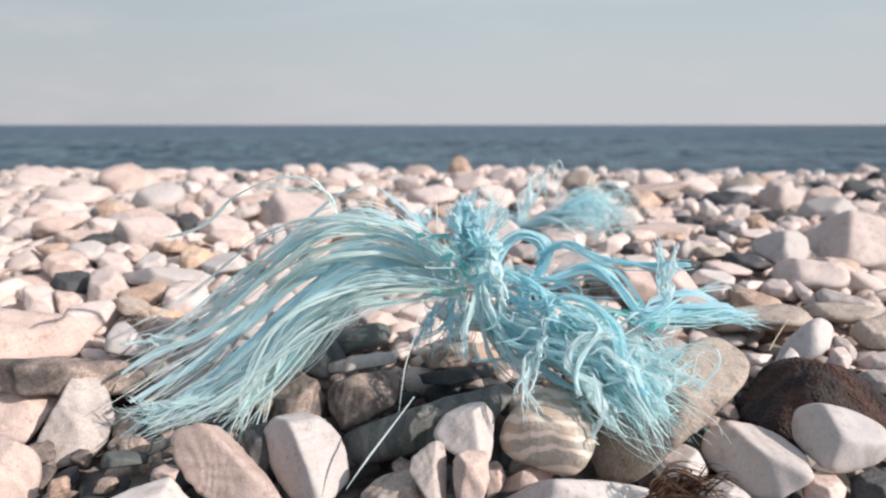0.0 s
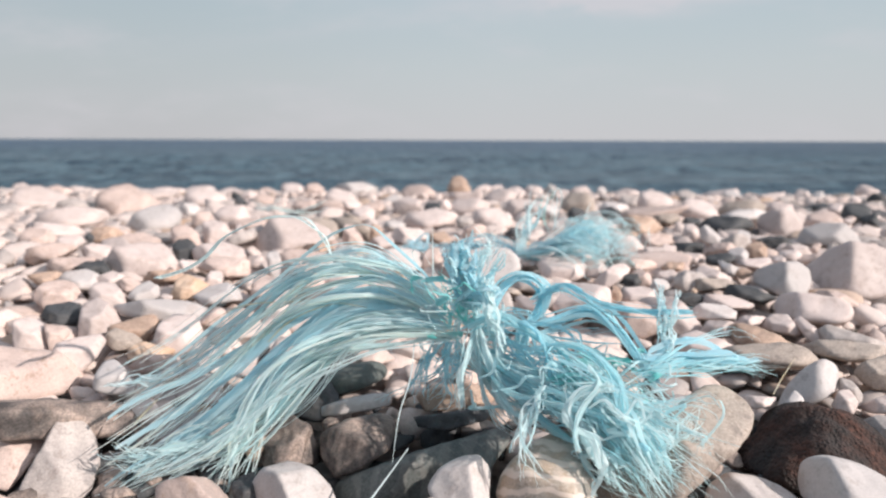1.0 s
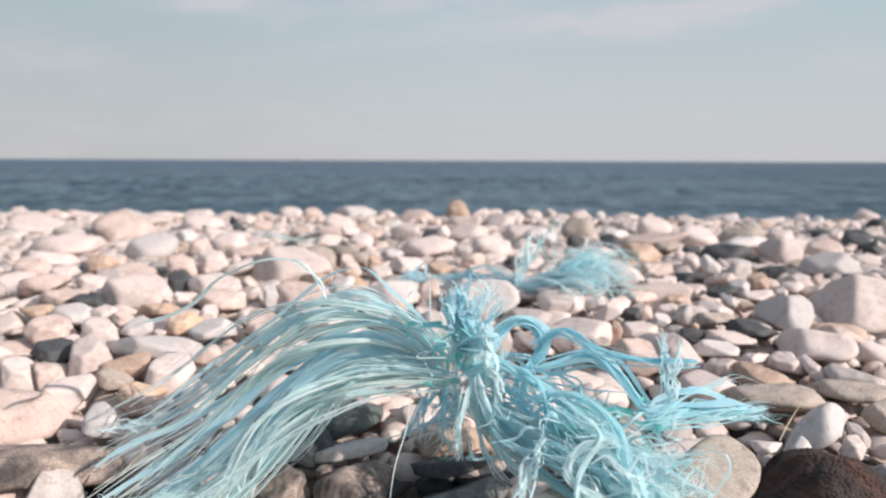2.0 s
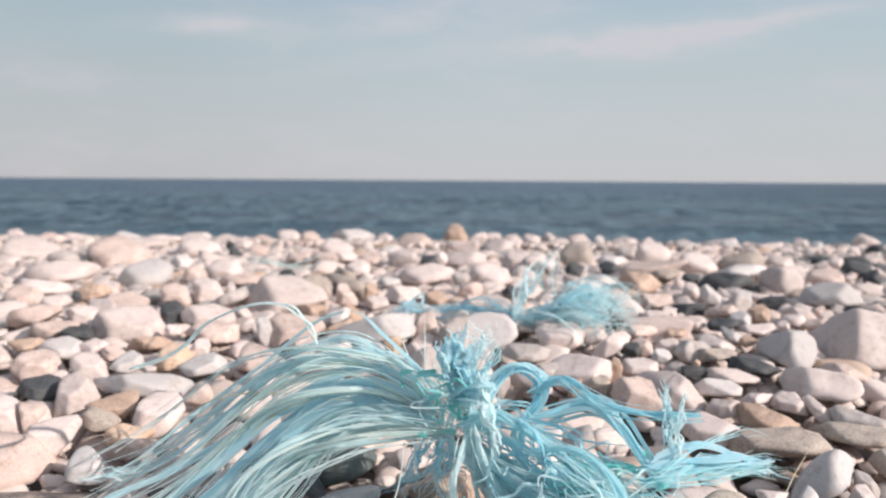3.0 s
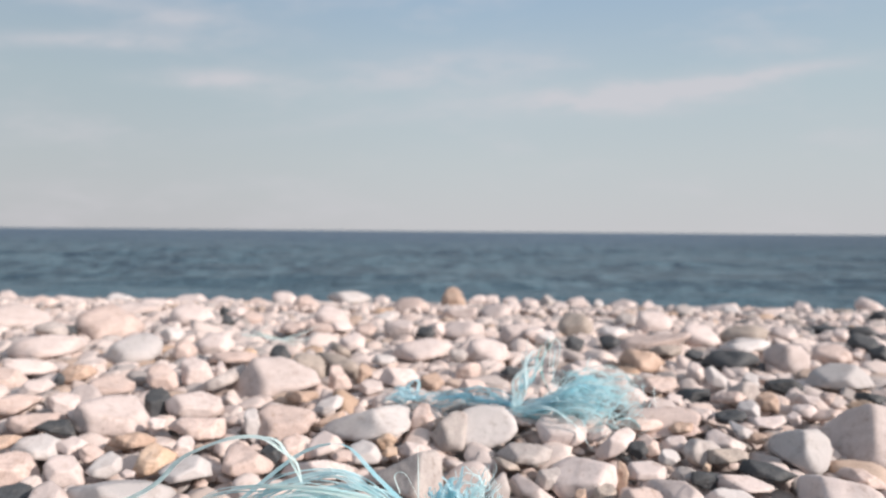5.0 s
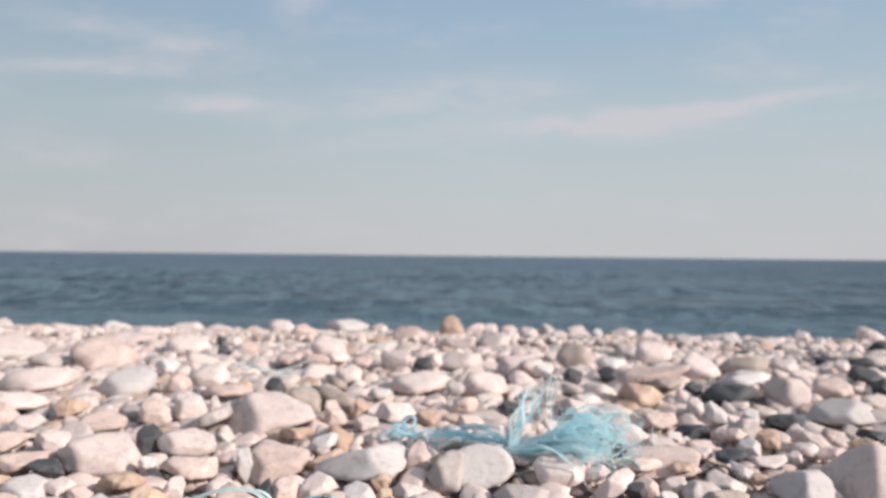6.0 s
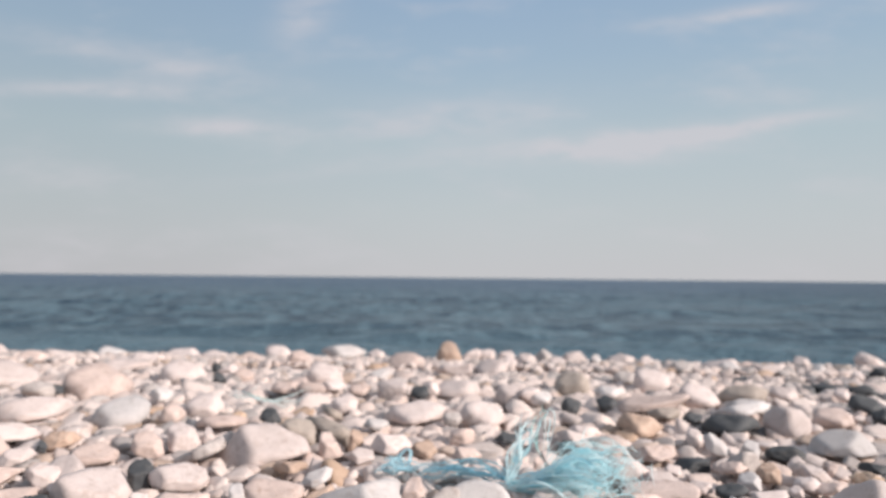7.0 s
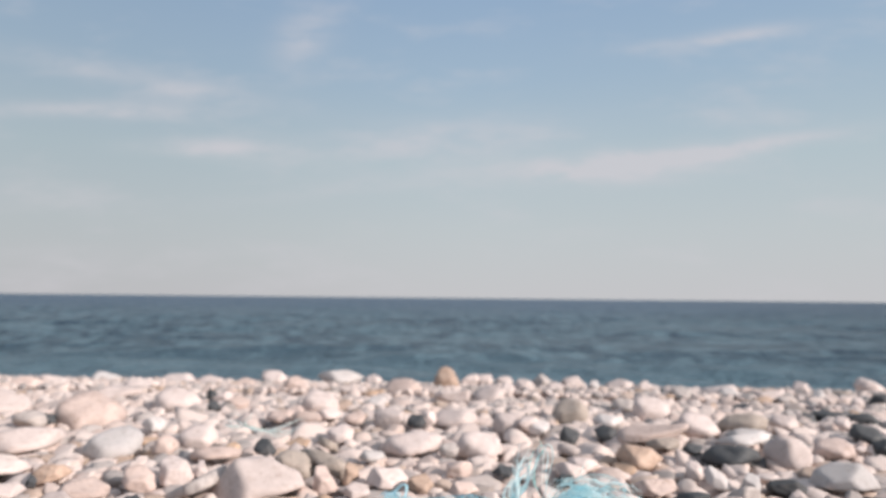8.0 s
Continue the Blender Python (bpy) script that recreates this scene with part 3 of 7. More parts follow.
cut_stone("pale", -0.275, 0.700, 0.006, -19, 35, 22.5, [(-109, 21.1), (-49, 17.8), (-36, 19.2), (29, 30.2), (90, 17.4), (99, 16.6), (145, 22.7), (-159, 23.7)])
cut_stone("ochre", -0.197, 0.709, 0.006, -19, 30, 21.4, [(-88, 9.4), (-65, 14.9), (63, 12.5), (71, 10.8), (102, 12.6), (167, 20.8), (-118, 15.6)])
cut_stone("beige", 0.057, 0.717, 0.007, -16, 10, 22.2, [(-101, 8.5), (-79, 13.2), (42, 16.7), (74, 8.8), (94, 11.5), (-157, 20.3)])
cut_stone("brown", 0.500, 0.731, 0.009, -20, -24, 46.2, [(-79, 12.3), (20, 52.1), (48, 40.2), (89, 19.1), (102, 14.9), (122, 24.3), (138, 34), (-141, 55.4)])
cut_stone("brown", -0.245, 0.742, 0.010, -18, 31, 16.0, [(-133, 13.3), (-93, 11.9), (-58, 15.9), (44, 12.5), (62, 11), (123, 16.3), (-169, 15.8)])
cut_stone("pale", -0.360, 0.743, 0.010, -17, 38, 17.0, [(-102, 20.4), (-28, 21.6), (3, 17.6), (42, 20.4), (97, 22.5), (177, 16.5)])
cut_stone("beige", -0.331, 0.747, 0.011, -17, 36, 11.6, [(-71, 14.7), (-42, 10.3), (25, 13.8), (80, 13.3), (-178, 9.3)])
cut_stone("brown", 0.602, 0.756, 0.011, -18, -30, 32.9, [(-96, 12.3), (-78, 12.5), (3, 36.2), (94, 10.1), (118, 20), (-103, 16.5)])
cut_stone("pale", 0.441, 0.757, 0.011, -19, -19, 24.6, [(-118, 19.3), (-91, 18.7), (-42, 21.1), (69, 16.9), (73, 16.7), (118, 21.4), (-167, 25.7)])
cut_stone("pale", -0.186, 0.761, 0.012, -18, 27, 22.1, [(-110, 27.7), (-78, 23.9), (-40, 21.6), (10, 28.8), (52, 27.8), (91, 26.2), (129, 22.8), (163, 22.6), (-169, 27.1)])
cut_stone("tan", -0.246, 0.775, 0.013, -17, 30, 21.9, [(-121, 18.1), (-111, 17.4), (-48, 17.5), (-36, 17.6), (14, 27.6), (98, 13.7), (111, 14.4), (-166, 26.1)])
cut_stone("tan", 0.513, 0.788, 0.015, -18, -23, 28.1, [(-84, 12), (-69, 15.9), (71, 11.9), (88, 13.8), (143, 25.9), (-143, 21.9)])
cut_stone("grey", 0.624, 0.790, 0.015, -17, -30, 27.6, [(-90, 8.2), (3, 35.1), (78, 8.3), (79, 8.3), (133, 25.1), (-140, 23.6)])
cut_stone("pale", -0.311, 0.803, 0.016, -16, 33, 22.6, [(-62, 21.2), (32, 23.1), (50, 23.3), (107, 26.7), (154, 22.4), (170, 20.2), (-83, 21.4)])
cut_stone("pale", 0.478, 0.813, 0.017, -18, -21, 19.5, [(-72, 10.1), (-48, 12.8), (74, 13.5), (93, 10.4), (150, 15.9), (-118, 16.7)])
cut_stone("pale", 0.587, 0.814, 0.017, -17, -27, 16.1, [(-74, 14.6), (48, 7.2), (55, 7.2), (126, 19.7), (-138, 7.5)])
cut_stone("slate", -0.369, 0.821, 0.018, -15, 35, 19.9, [(-99, 14.9), (-25, 19.3), (58, 18.2), (98, 14.5), (143, 20.2), (-132, 17.3)])
cut_stone("pale", 0.561, 0.833, 0.019, -16, -25, 18.4, [(-97, 9.8), (-28, 22.6), (38, 13.1), (94, 13.6), (140, 15.7), (-112, 13.1)])
cut_stone("smooth", -0.239, 0.837, 0.020, -16, 28, 47.8, [(-110, 17.1), (-103, 14), (-97, 14.8), (-52, 44.1), (34, 44.3), (69, 19.5), (81, 14.8), (91, 16.3), (95, 19.7), (-148, 46.1)])
cut_stone("pale", 0.524, 0.841, 0.020, -20, -24, 16.4, [(-64, 6.6), (-38, 10.7), (97, 7), (125, 8.2), (-121, 13.5)])
cut_stone("beige", 0.386, 0.843, 0.020, -21, -15, 25.5, [(-126, 27.2), (-102, 23.5), (-67, 24.3), (-9, 30.5), (33, 29.1), (78, 23.7), (109, 24.8), (156, 30.9), (-171, 31.3)])
cut_stone("pale", 0.432, 0.857, 0.021, -20, -17, 38.6, [(-67, 33.5), (40, 22.2), (55, 20.6), (92, 25.3), (115, 35.9), (-125, 17.2)])
cut_stone("tan", 0.310, 0.861, 0.022, -21, -9, 8.2, [(-37, 9.7), (8, 7.4), (84, 12.7), (168, 6.9), (-100, 11.5)])
cut_stone("brown", 0.342, 0.874, 0.023, -20, -11, 12.1, [(-95, 13), (-32, 13.8), (13, 13.1), (84, 13.9), (151, 12.7), (-143, 14.7)])
cut_stone("white", 0.492, 0.874, 0.023, -19, -21, 21.9, [(-89, 10.3), (-81, 10.2), (-6, 25.8), (61, 16), (91, 11.1), (128, 16.4), (-143, 23.7)])
cut_stone("pale", 0.256, 0.880, 0.024, -20, -5, 23.8, [(-109, 8.1), (-104, 9.3), (24, 21.9), (57, 7.3), (63, 7.6), (136, 28.2), (-138, 12.4)])
cut_stone("pale", 0.627, 0.890, 0.025, -18, -28, 36.3, [(-96, 19.5), (-90, 17.7), (-73, 23.1), (-39, 36.1), (19, 42), (69, 24.3), (89, 17.7), (105, 24.2), (157, 42.5), (-156, 41.7)], [(0.15, -0.8, 0.55, 0.78), (-0.8, -0.55, 0.1, 0.8)])
cut_stone("pale", -0.264, 0.893, 0.025, -18, 29, 7.2, [(-95, 4.3), (-13, 8.1), (64, 5), (124, 5.9), (-145, 7.2)])
cut_stone("pale", -0.348, 0.893, 0.025, -17, 33, 18.0, [(-114, 18.4), (-92, 18.6), (-1, 22.6), (28, 17.6), (85, 19.9), (140, 23.4), (-165, 19.3)])
cut_stone("beige", -0.420, 0.894, 0.025, -16, 36, 26.2, [(-93, 18.8), (-93, 18.9), (11, 28.8), (25, 25.3), (62, 23.1), (97, 22.6), (145, 27.9), (-149, 26.7)])
cut_stone("grey", 0.106, 0.908, 0.026, -20, 5, 38.7, [(-109, 22.6), (-17, 37.8), (2, 33.9), (34, 39.9), (103, 26.6), (114, 24.2), (116, 25.1), (-110, 23.1)], [(0.85, -0.5, 0.1, 0.66), (-0.5, -0.75, 0.4, 0.66)])
cut_stone("smooth", -0.193, 0.909, 0.027, -18, 24, 25.7, [(-86, 12.9), (5, 29.5), (54, 20.5), (98, 15.2), (123, 18.5), (-136, 24.4)])
cut_stone("white", -0.304, 0.912, 0.027, -17, 30, 17.6, [(-104, 14.5), (-60, 14.4), (-9, 18.1), (56, 17.5), (112, 13.6), (133, 13.6), (-120, 16.1)])
cut_stone("grey", 0.279, 0.913, 0.027, -19, -6, 15.8, [(-75, 11.9), (-32, 13.3), (55, 17.3), (106, 11.5), (157, 14.7), (-120, 16.7)])
cut_stone("pale", 0.322, 0.914, 0.027, -19, -9, 35.7, [(-89, 25), (-74, 25.9), (-21, 38.7), (11, 41.2), (81, 24.7), (83, 24.5), (121, 30.8), (143, 36.4), (-131, 33.2)])
cut_stone("pale", 0.520, 0.915, 0.027, -18, -22, 24.7, [(-89, 8.3), (-81, 9.4), (12, 33.1), (73, 12), (96, 9.6), (129, 19.8), (-118, 19.4)])
cut_stone("pale", -0.018, 0.918, 0.027, -19, 13, 31.0, [(-93, 9.9), (-88, 11.8), (54, 28.4), (76, 14), (94, 12.4), (106, 19.7), (-118, 24.8)])
cut_stone("tan", 0.374, 0.928, 0.028, -19, -12, 6.5, [(-7, 6.7), (15, 8), (138, 15.4), (178, 5.8), (-103, 19.5)])
cut_stone("grey", 0.458, 0.933, 0.029, -18, -17, 18.3, [(-71, 8.6), (64, 10.3), (88, 9.2), (140, 13), (-103, 9.7)])
cut_stone("ochre", -0.250, 0.934, 0.028, -17, 27, 21.4, [(-87, 16.5), (-57, 17.5), (-35, 21.7), (59, 18.2), (114, 18.7), (164, 19.9), (-116, 21.4)])
cut_stone("beige", 0.681, 0.937, 0.029, -17, -30, 27.2, [(-92, 8.4), (57, 11.9), (63, 9.7), (96, 11.5), (132, 20.3), (-100, 7.4)])
cut_stone("beige", -0.127, 0.939, 0.029, -18, 20, 26.7, [(-87, 18.2), (-36, 34.3), (55, 16.9), (121, 29.2), (168, 25.5), (-108, 19.8)])
cut_stone("pale", 0.409, 0.944, 0.029, -18, -14, 18.7, [(-90, 11.6), (-79, 11.2), (1, 23.4), (73, 14), (99, 12), (166, 21.5), (-167, 23.7)])
cut_stone("beige", -0.347, 0.949, 0.030, -16, 31, 13.1, [(-125, 12.4), (-83, 11.7), (-34, 14.3), (51, 10.9), (115, 12.8), (-162, 12.6)])
cut_stone("slate", 0.566, 0.954, 0.030, -17, -23, 26.6, [(-89, 9.7), (-59, 18.5), (72, 11.5), (89, 10.2), (155, 26.9), (-111, 14.1)])
cut_stone("brown", 0.227, 0.954, 0.030, -19, -3, 22.5, [(-88, 7.5), (71, 3.9), (86, 8), (-120, 5.7)])
cut_stone("ochre", 0.492, 0.959, 0.031, -17, -19, 4.6, [(-7, 3.9), (57, 5), (159, 3.8), (-107, 4.7)])
cut_stone("white", -0.426, 0.964, 0.031, -15, 34, 31.8, [(-107, 14.7), (-78, 20), (47, 20.2), (57, 17.3), (93, 18), (139, 28.9), (-118, 17.2)])
cut_stone("beige", 0.003, 0.964, 0.031, -18, 11, 13.1, [(-89, 6.9), (15, 13.2), (73, 8.4), (119, 9.1), (-135, 11.7)])
cut_stone("pale", -0.383, 0.969, 0.031, -16, 32, 21.1, [(-72, 16.6), (28, 17.1), (54, 13.1), (110, 15.4), (-126, 11.8)])
cut_stone("slate", -0.101, 0.970, 0.032, -17, 18, 14.6, [(-47, 14.3), (8, 11.2), (124, 11.1), (142, 10.8), (-112, 12.3)])
cut_stone("white", 0.030, 0.976, 0.032, -18, 10, 18.3, [(-92, 13.5), (-33, 22), (33, 17.3), (70, 15.4), (115, 16.9), (166, 20.4), (-124, 16.8)])
cut_stone("pale", -0.229, 0.980, 0.032, -16, 24, 14.4, [(-96, 14.1), (-12, 12), (14, 13.8), (113, 13.7), (146, 11.7), (-139, 16)])
cut_stone("tan", -0.497, 0.981, 0.032, -15, 37, 19.3, [(-88, 8.7), (-33, 18.2), (75, 9.3), (95, 8.5), (-140, 14.4)])
cut_stone("beige", -0.074, 0.982, 0.032, -17, 16, 17.6, [(-72, 15.8), (-12, 16.6), (44, 18.7), (109, 16.7), (169, 15.3), (-109, 19)])
cut_stone("ochre", 0.065, 0.982, 0.033, -18, 7, 8.0, [(-73, 6.3), (0, 8.9), (78, 7.1), (146, 7.1), (-116, 8.1)])
cut_stone("grey", 0.255, 0.989, 0.033, -18, -4, 30.9, [(-98, 13.5), (-73, 16.2), (-24, 31.2), (75, 16), (89, 12.8), (130, 23.5), (-113, 18.9)])
cut_stone("white", 0.451, 0.990, 0.033, -17, -16, 11.3, [(-94, 10.3), (-51, 10.2), (19, 12.8), (91, 9.9), (150, 11.1), (-147, 13.3)])
cut_stone("pale", 0.096, 0.993, 0.033, -18, 5, 22.6, [(-94, 8.4), (-78, 9.7), (46, 18), (77, 9), (117, 12.8), (-134, 18.3)])
cut_stone("tan", -0.315, 0.995, 0.033, -16, 28, 24.4, [(-90, 8.9), (-60, 19.5), (58, 16.9), (92, 9.3), (125, 19.2), (-105, 11.4)])
cut_stone("pale", -0.034, 0.998, 0.034, -17, 13, 23.1, [(-75, 11.8), (33, 22.9), (66, 18), (125, 16), (156, 18), (-79, 12.9)])
cut_stone("brown", 0.530, 0.999, 0.034, -16, -20, 23.2, [(-77, 8.6), (-19, 25.3), (74, 14.8), (99, 8.5), (162, 25.5), (-111, 16.1)])
cut_stone("slate", 0.414, 1.015, 0.035, -17, -14, 12.4, [(-45, 11.7), (21, 12.8), (103, 10.8), (152, 12.3), (-113, 11.2)])
cut_stone("beige", 0.432, 1.027, 0.036, -16, -14, 14.2, [(-70, 14.6), (15, 13.2), (57, 11.5), (131, 14.8), (-132, 10.8)])
cut_stone("smooth", 0.650, 1.030, 0.036, -15, -26, 31.6, [(-113, 24.2), (-107, 25.2), (-50, 34.8), (-15, 32.7), (14, 34.1), (52, 33), (101, 25.5), (114, 27.4), (151, 39.3), (-157, 40.8)], [(-0.6, -0.75, 0.25, 0.68), (0.7, -0.65, 0.3, 0.68)])
cut_stone("pale", 0.387, 1.032, 0.036, -16, -12, 22.8, [(-64, 13.8), (-51, 12.4), (-21, 19.7), (45, 30.4), (116, 15.4), (133, 12), (156, 18.4), (-103, 27.4)])
cut_stone("pale", 0.472, 1.039, 0.036, -16, -16, 15.6, [(-91, 10.3), (-52, 10.7), (37, 16.4), (101, 9.9), (139, 11.7), (-142, 18.5)])
cut_stone("slate", -0.456, 1.044, 0.036, -14, 33, 21.1, [(-107, 8.7), (-1, 21.7), (28, 17), (87, 10.5), (115, 15.4), (-112, 9.2)])
cut_stone("pale", 0.545, 1.050, 0.037, -16, -20, 21.3, [(-23, 28.1), (65, 12.2), (136, 20.9), (172, 21.1), (-85, 11.3)])
cut_stone("beige", -0.238, 1.055, 0.037, -15, 23, 31.2, [(-88, 17.1), (-1, 33.3), (84, 13.7), (122, 27), (-115, 15.6)])
cut_stone("beige", -0.505, 1.060, 0.038, -14, 35, 35.2, [(-81, 12.2), (-78, 12.1), (60, 24.4), (86, 12.1), (91, 12.1), (144, 30.8), (-140, 27.8)])
cut_stone("tan", 0.604, 1.068, 0.038, -15, -23, 11.0, [(-58, 7.3), (51, 9.9), (79, 7.2), (153, 9.8), (-124, 9.4)])
cut_stone("white", -0.160, 1.069, 0.038, -15, 19, 12.9, [(-153, 13), (-94, 26.2), (-23, 19.8), (12, 10.4), (62, 22.6), (149, 20.9), (-176, 11.6)])
cut_stone("pale", -0.313, 1.070, 0.038, -15, 26, 10.5, [(-86, 8.7), (-8, 11.7), (77, 7.7), (147, 11.9), (-135, 9.3)])
cut_stone("pale", 0.370, 1.075, 0.038, -16, -10, 14.7, [(-51, 9.8), (47, 15.5), (105, 9.7), (162, 13.3), (-93, 11.5)])
cut_stone("pale", 0.316, 1.081, 0.039, -16, -7, 30.3, [(-94, 22.1), (-62, 26.7), (8, 35.1), (54, 27.1), (97, 22.7), (137, 32.5), (-153, 31.8)])
cut_stone("pale", 0.783, 1.084, 0.039, -14, -30, 55.9, [(-132, 58.5), (-100, 44.1), (-88, 41.2), (-71, 44.4), (-28, 54.8), (25, 60.3), (76, 45.9), (86, 43.6), (112, 44.6), (134, 51.6), (138, 54.5), (-148, 64.7)], [(-0.62, -0.72, 0.3, 0.66), (0.55, -0.75, 0.38, 0.62)])
cut_stone("beige", -0.117, 1.085, 0.039, -15, 17, 36.8, [(-107, 35.4), (-71, 26.4), (-66, 26.2), (-47, 33.1), (32, 45.3), (76, 26.6), (83, 25.7), (126, 36.7), (-169, 36.1)])
cut_stone("smooth", 0.197, 1.090, 0.039, -16, -1, 37.7, [(-96, 31.1), (-70, 30.3), (-43, 37.8), (6, 46.8), (49, 39.2), (83, 30.7), (103, 31.2), (127, 36.3), (168, 43.3), (-133, 40.2)], [(0.05, -0.95, 0.25, 0.62)])
cut_stone("white", 0.021, 1.090, 0.039, -16, 9, 57.5, [(-100, 27.6), (-82, 22.5), (-70, 27.2), (-35, 49.3), (19, 63.1), (78, 35.7), (103, 20.1), (123, 35.9), (-112, 37.7)], [(-0.5, -0.75, 0.4, 0.7), (0.5, -0.5, 0.7, 0.75)])
cut_stone("pale", -0.400, 1.093, 0.039, -14, 30, 43.5, [(-141, 46.6), (-101, 28.1), (-89, 32.4), (-14, 54.2), (26, 44.3), (85, 33), (103, 33.1), (150, 49.4), (-164, 52.2)])
cut_stone("smooth", 0.591, 1.100, 0.040, -15, -21, 14.6, [(-132, 8), (-68, 12.3), (27, 12.7), (68, 6.7), (-152, 9.9)])
cut_stone("beige", 0.098, 1.105, 0.040, -15, 5, 18.3, [(-55, 19.8), (-9, 17.7), (18, 19.1), (66, 29), (156, 15.9), (168, 13.9), (-101, 29.3)])
cut_stone("tan", -0.048, 1.109, 0.040, -15, 13, 22.3, [(-69, 5.1), (26, 23.3), (111, 5), (123, 7.1), (-82, 7.2)])
cut_stone("tan", 0.504, 1.109, 0.040, -15, -17, 15.0, [(-80, 7.1), (-17, 14.4), (89, 8.1), (122, 8.7), (-129, 14.2)])
cut_stone("beige", 0.444, 1.117, 0.040, -15, -14, 25.4, [(-85, 8.4), (-70, 11.6), (67, 17.4), (93, 8.3), (125, 17.8), (-107, 15.6)])
cut_stone("pale", 0.266, 1.125, 0.040, -15, -4, 16.3, [(-87, 7.8), (-26, 16.7), (71, 8.3), (114, 10.4), (-126, 11)])
cut_stone("pale", 0.650, 1.153, 0.040, -14, -23, 28.2, [(-97, 8.9), (-49, 15.5), (27, 26.2), (101, 7.1), (-103, 10.6)])
cut_stone("pale", -0.519, 1.156, 0.040, -13, 33, 20.2, [(-142, 18.1), (-72, 19.5), (-45, 22.1), (11, 22.8), (78, 17), (117, 21.3), (-161, 21.3)])
cut_stone("pale", -0.296, 1.169, 0.040, -13, 24, 36.5, [(-111, 22.4), (-99, 19.7), (-67, 28.1), (13, 42.5), (70, 23), (93, 20.6), (115, 28.7), (-167, 41.8)])
cut_stone("slate", -0.362, 1.169, 0.040, -13, 26, 18.5, [(-19, 22.3), (-1, 18.7), (41, 23.4), (135, 24.2), (176, 18.5), (-103, 25.1)])
cut_stone("pale", 0.706, 1.177, 0.040, -13, -25, 9.6, [(-75, 9.2), (2, 9.1), (55, 9.1), (135, 9.3), (-154, 8.8)])
cut_stone("pale", 0.556, 1.186, 0.040, -14, -18, 17.0, [(-75, 9.6), (12, 19), (86, 10.4), (140, 14.2), (-120, 14.9)])
cut_stone("white", -0.070, 1.191, 0.040, -14, 13, 21.3, [(-66, 11.3), (-19, 20), (62, 21.2), (107, 11), (143, 15.6), (-97, 14.6)])
cut_stone("beige", 0.767, 1.202, 0.040, -13, -27, 24.8, [(-67, 9), (26, 26.7), (98, 7.9), (121, 11.9), (-100, 11.9)])
cut_stone("pale", 0.502, 1.212, 0.040, -14, -15, 24.0, [(-85, 14.9), (-63, 16.9), (44, 21.5), (95, 15.7), (158, 22.9), (-132, 24.5)])
cut_stone("pale", 0.192, 1.216, 0.040, -14, -0, 24.6, [(-75, 12.4), (28, 24.6), (75, 14.7), (110, 14.1), (145, 20.5), (-98, 13.2)])
cut_stone("smooth", 0.652, 1.224, 0.040, -13, -22, 14.3, [(-88, 15.1), (1, 16.3), (46, 15.8), (116, 16.4), (168, 17.1), (-120, 15.9)])
cut_stone("tan", -0.130, 1.242, 0.041, -13, 15, 23.7, [(-92, 9), (-74, 10.9), (63, 16.5), (88, 8.2), (122, 17.3), (-117, 15.7)])
cut_stone("ochre", 0.860, 1.255, 0.041, -13, -30, 19.7, [(-87, 8.6), (-19, 20.3), (73, 10.6), (113, 11.2), (-129, 16)])
cut_stone("pale", -0.643, 1.262, 0.041, -11, 35, 25.0, [(-75, 12.9), (-67, 13.5), (46, 23.6), (94, 14.4), (142, 19.5), (-149, 26)])
cut_stone("ochre", 0.857, 1.269, 0.041, -12, -29, 11.9, [(-67, 6.2), (31, 13.3), (92, 6.8), (156, 10.4), (-108, 10.2)])
cut_stone("tan", 0.704, 1.275, 0.041, -12, -23, 16.4, [(-77, 16.3), (-7, 17.8), (42, 17.3), (96, 18.1), (152, 16.2), (-118, 17.1)])
cut_stone("pale", 0.541, 1.275, 0.041, -13, -16, 11.7, [(-79, 9.8), (1, 13), (83, 10.1), (144, 11.9), (-133, 12.4)])
cut_stone("pale", 0.783, 1.278, 0.041, -12, -26, 23.3, [(-108, 10.4), (-75, 14.4), (46, 14.9), (86, 11.1), (132, 20), (-113, 11.2)])
cut_stone("beige", 0.307, 1.280, 0.041, -13, -6, 9.2, [(-76, 15.9), (-12, 9.2), (26, 10.8), (119, 15.3), (176, 8.5), (-146, 12.8)])
cut_stone("beige", -0.514, 1.286, 0.041, -12, 30, 35.0, [(-87, 15.6), (-18, 41.5), (57, 25.9), (99, 18.5), (144, 31.5), (-141, 37)])
cut_stone("beige", 0.822, 1.296, 0.041, -12, -27, 11.0, [(-28, 6.1), (-9, 8.1), (117, 10.1), (155, 6.3), (-109, 14.9)])
cut_stone("beige", 0.652, 1.305, 0.041, -12, -21, 22.2, [(-70, 10), (38, 21.4), (96, 9.9), (147, 17.7), (-91, 10.8)])
cut_stone("slate", 0.911, 1.316, 0.041, -11, -30, 23.8, [(-89, 7.8), (57, 18.2), (84, 8.4), (118, 17.7), (-95, 7.8)])
cut_stone("pale", -0.019, 1.325, 0.041, -14, 10, 20.4, [(-72, 13.3), (12, 22), (78, 13.5), (126, 15.9), (-126, 16.2)])
cut_stone("beige", -0.748, 1.326, 0.041, -10, 37, 30.2, [(-72, 23.3), (35, 25.5), (74, 20.2), (147, 28.6), (-120, 20.8)])
cut_stone("slate", -0.642, 1.332, 0.041, -11, 33, 9.4, [(-16, 8.3), (34, 8.4), (155, 7.3), (-115, 9.5)])
cut_stone("grey", -0.324, 1.342, 0.041, -13, 22, 45.1, [(-80, 14.8), (-75, 12.3), (-61, 15.6), (-11, 42), (114, 9.9), (-120, 47.8)])
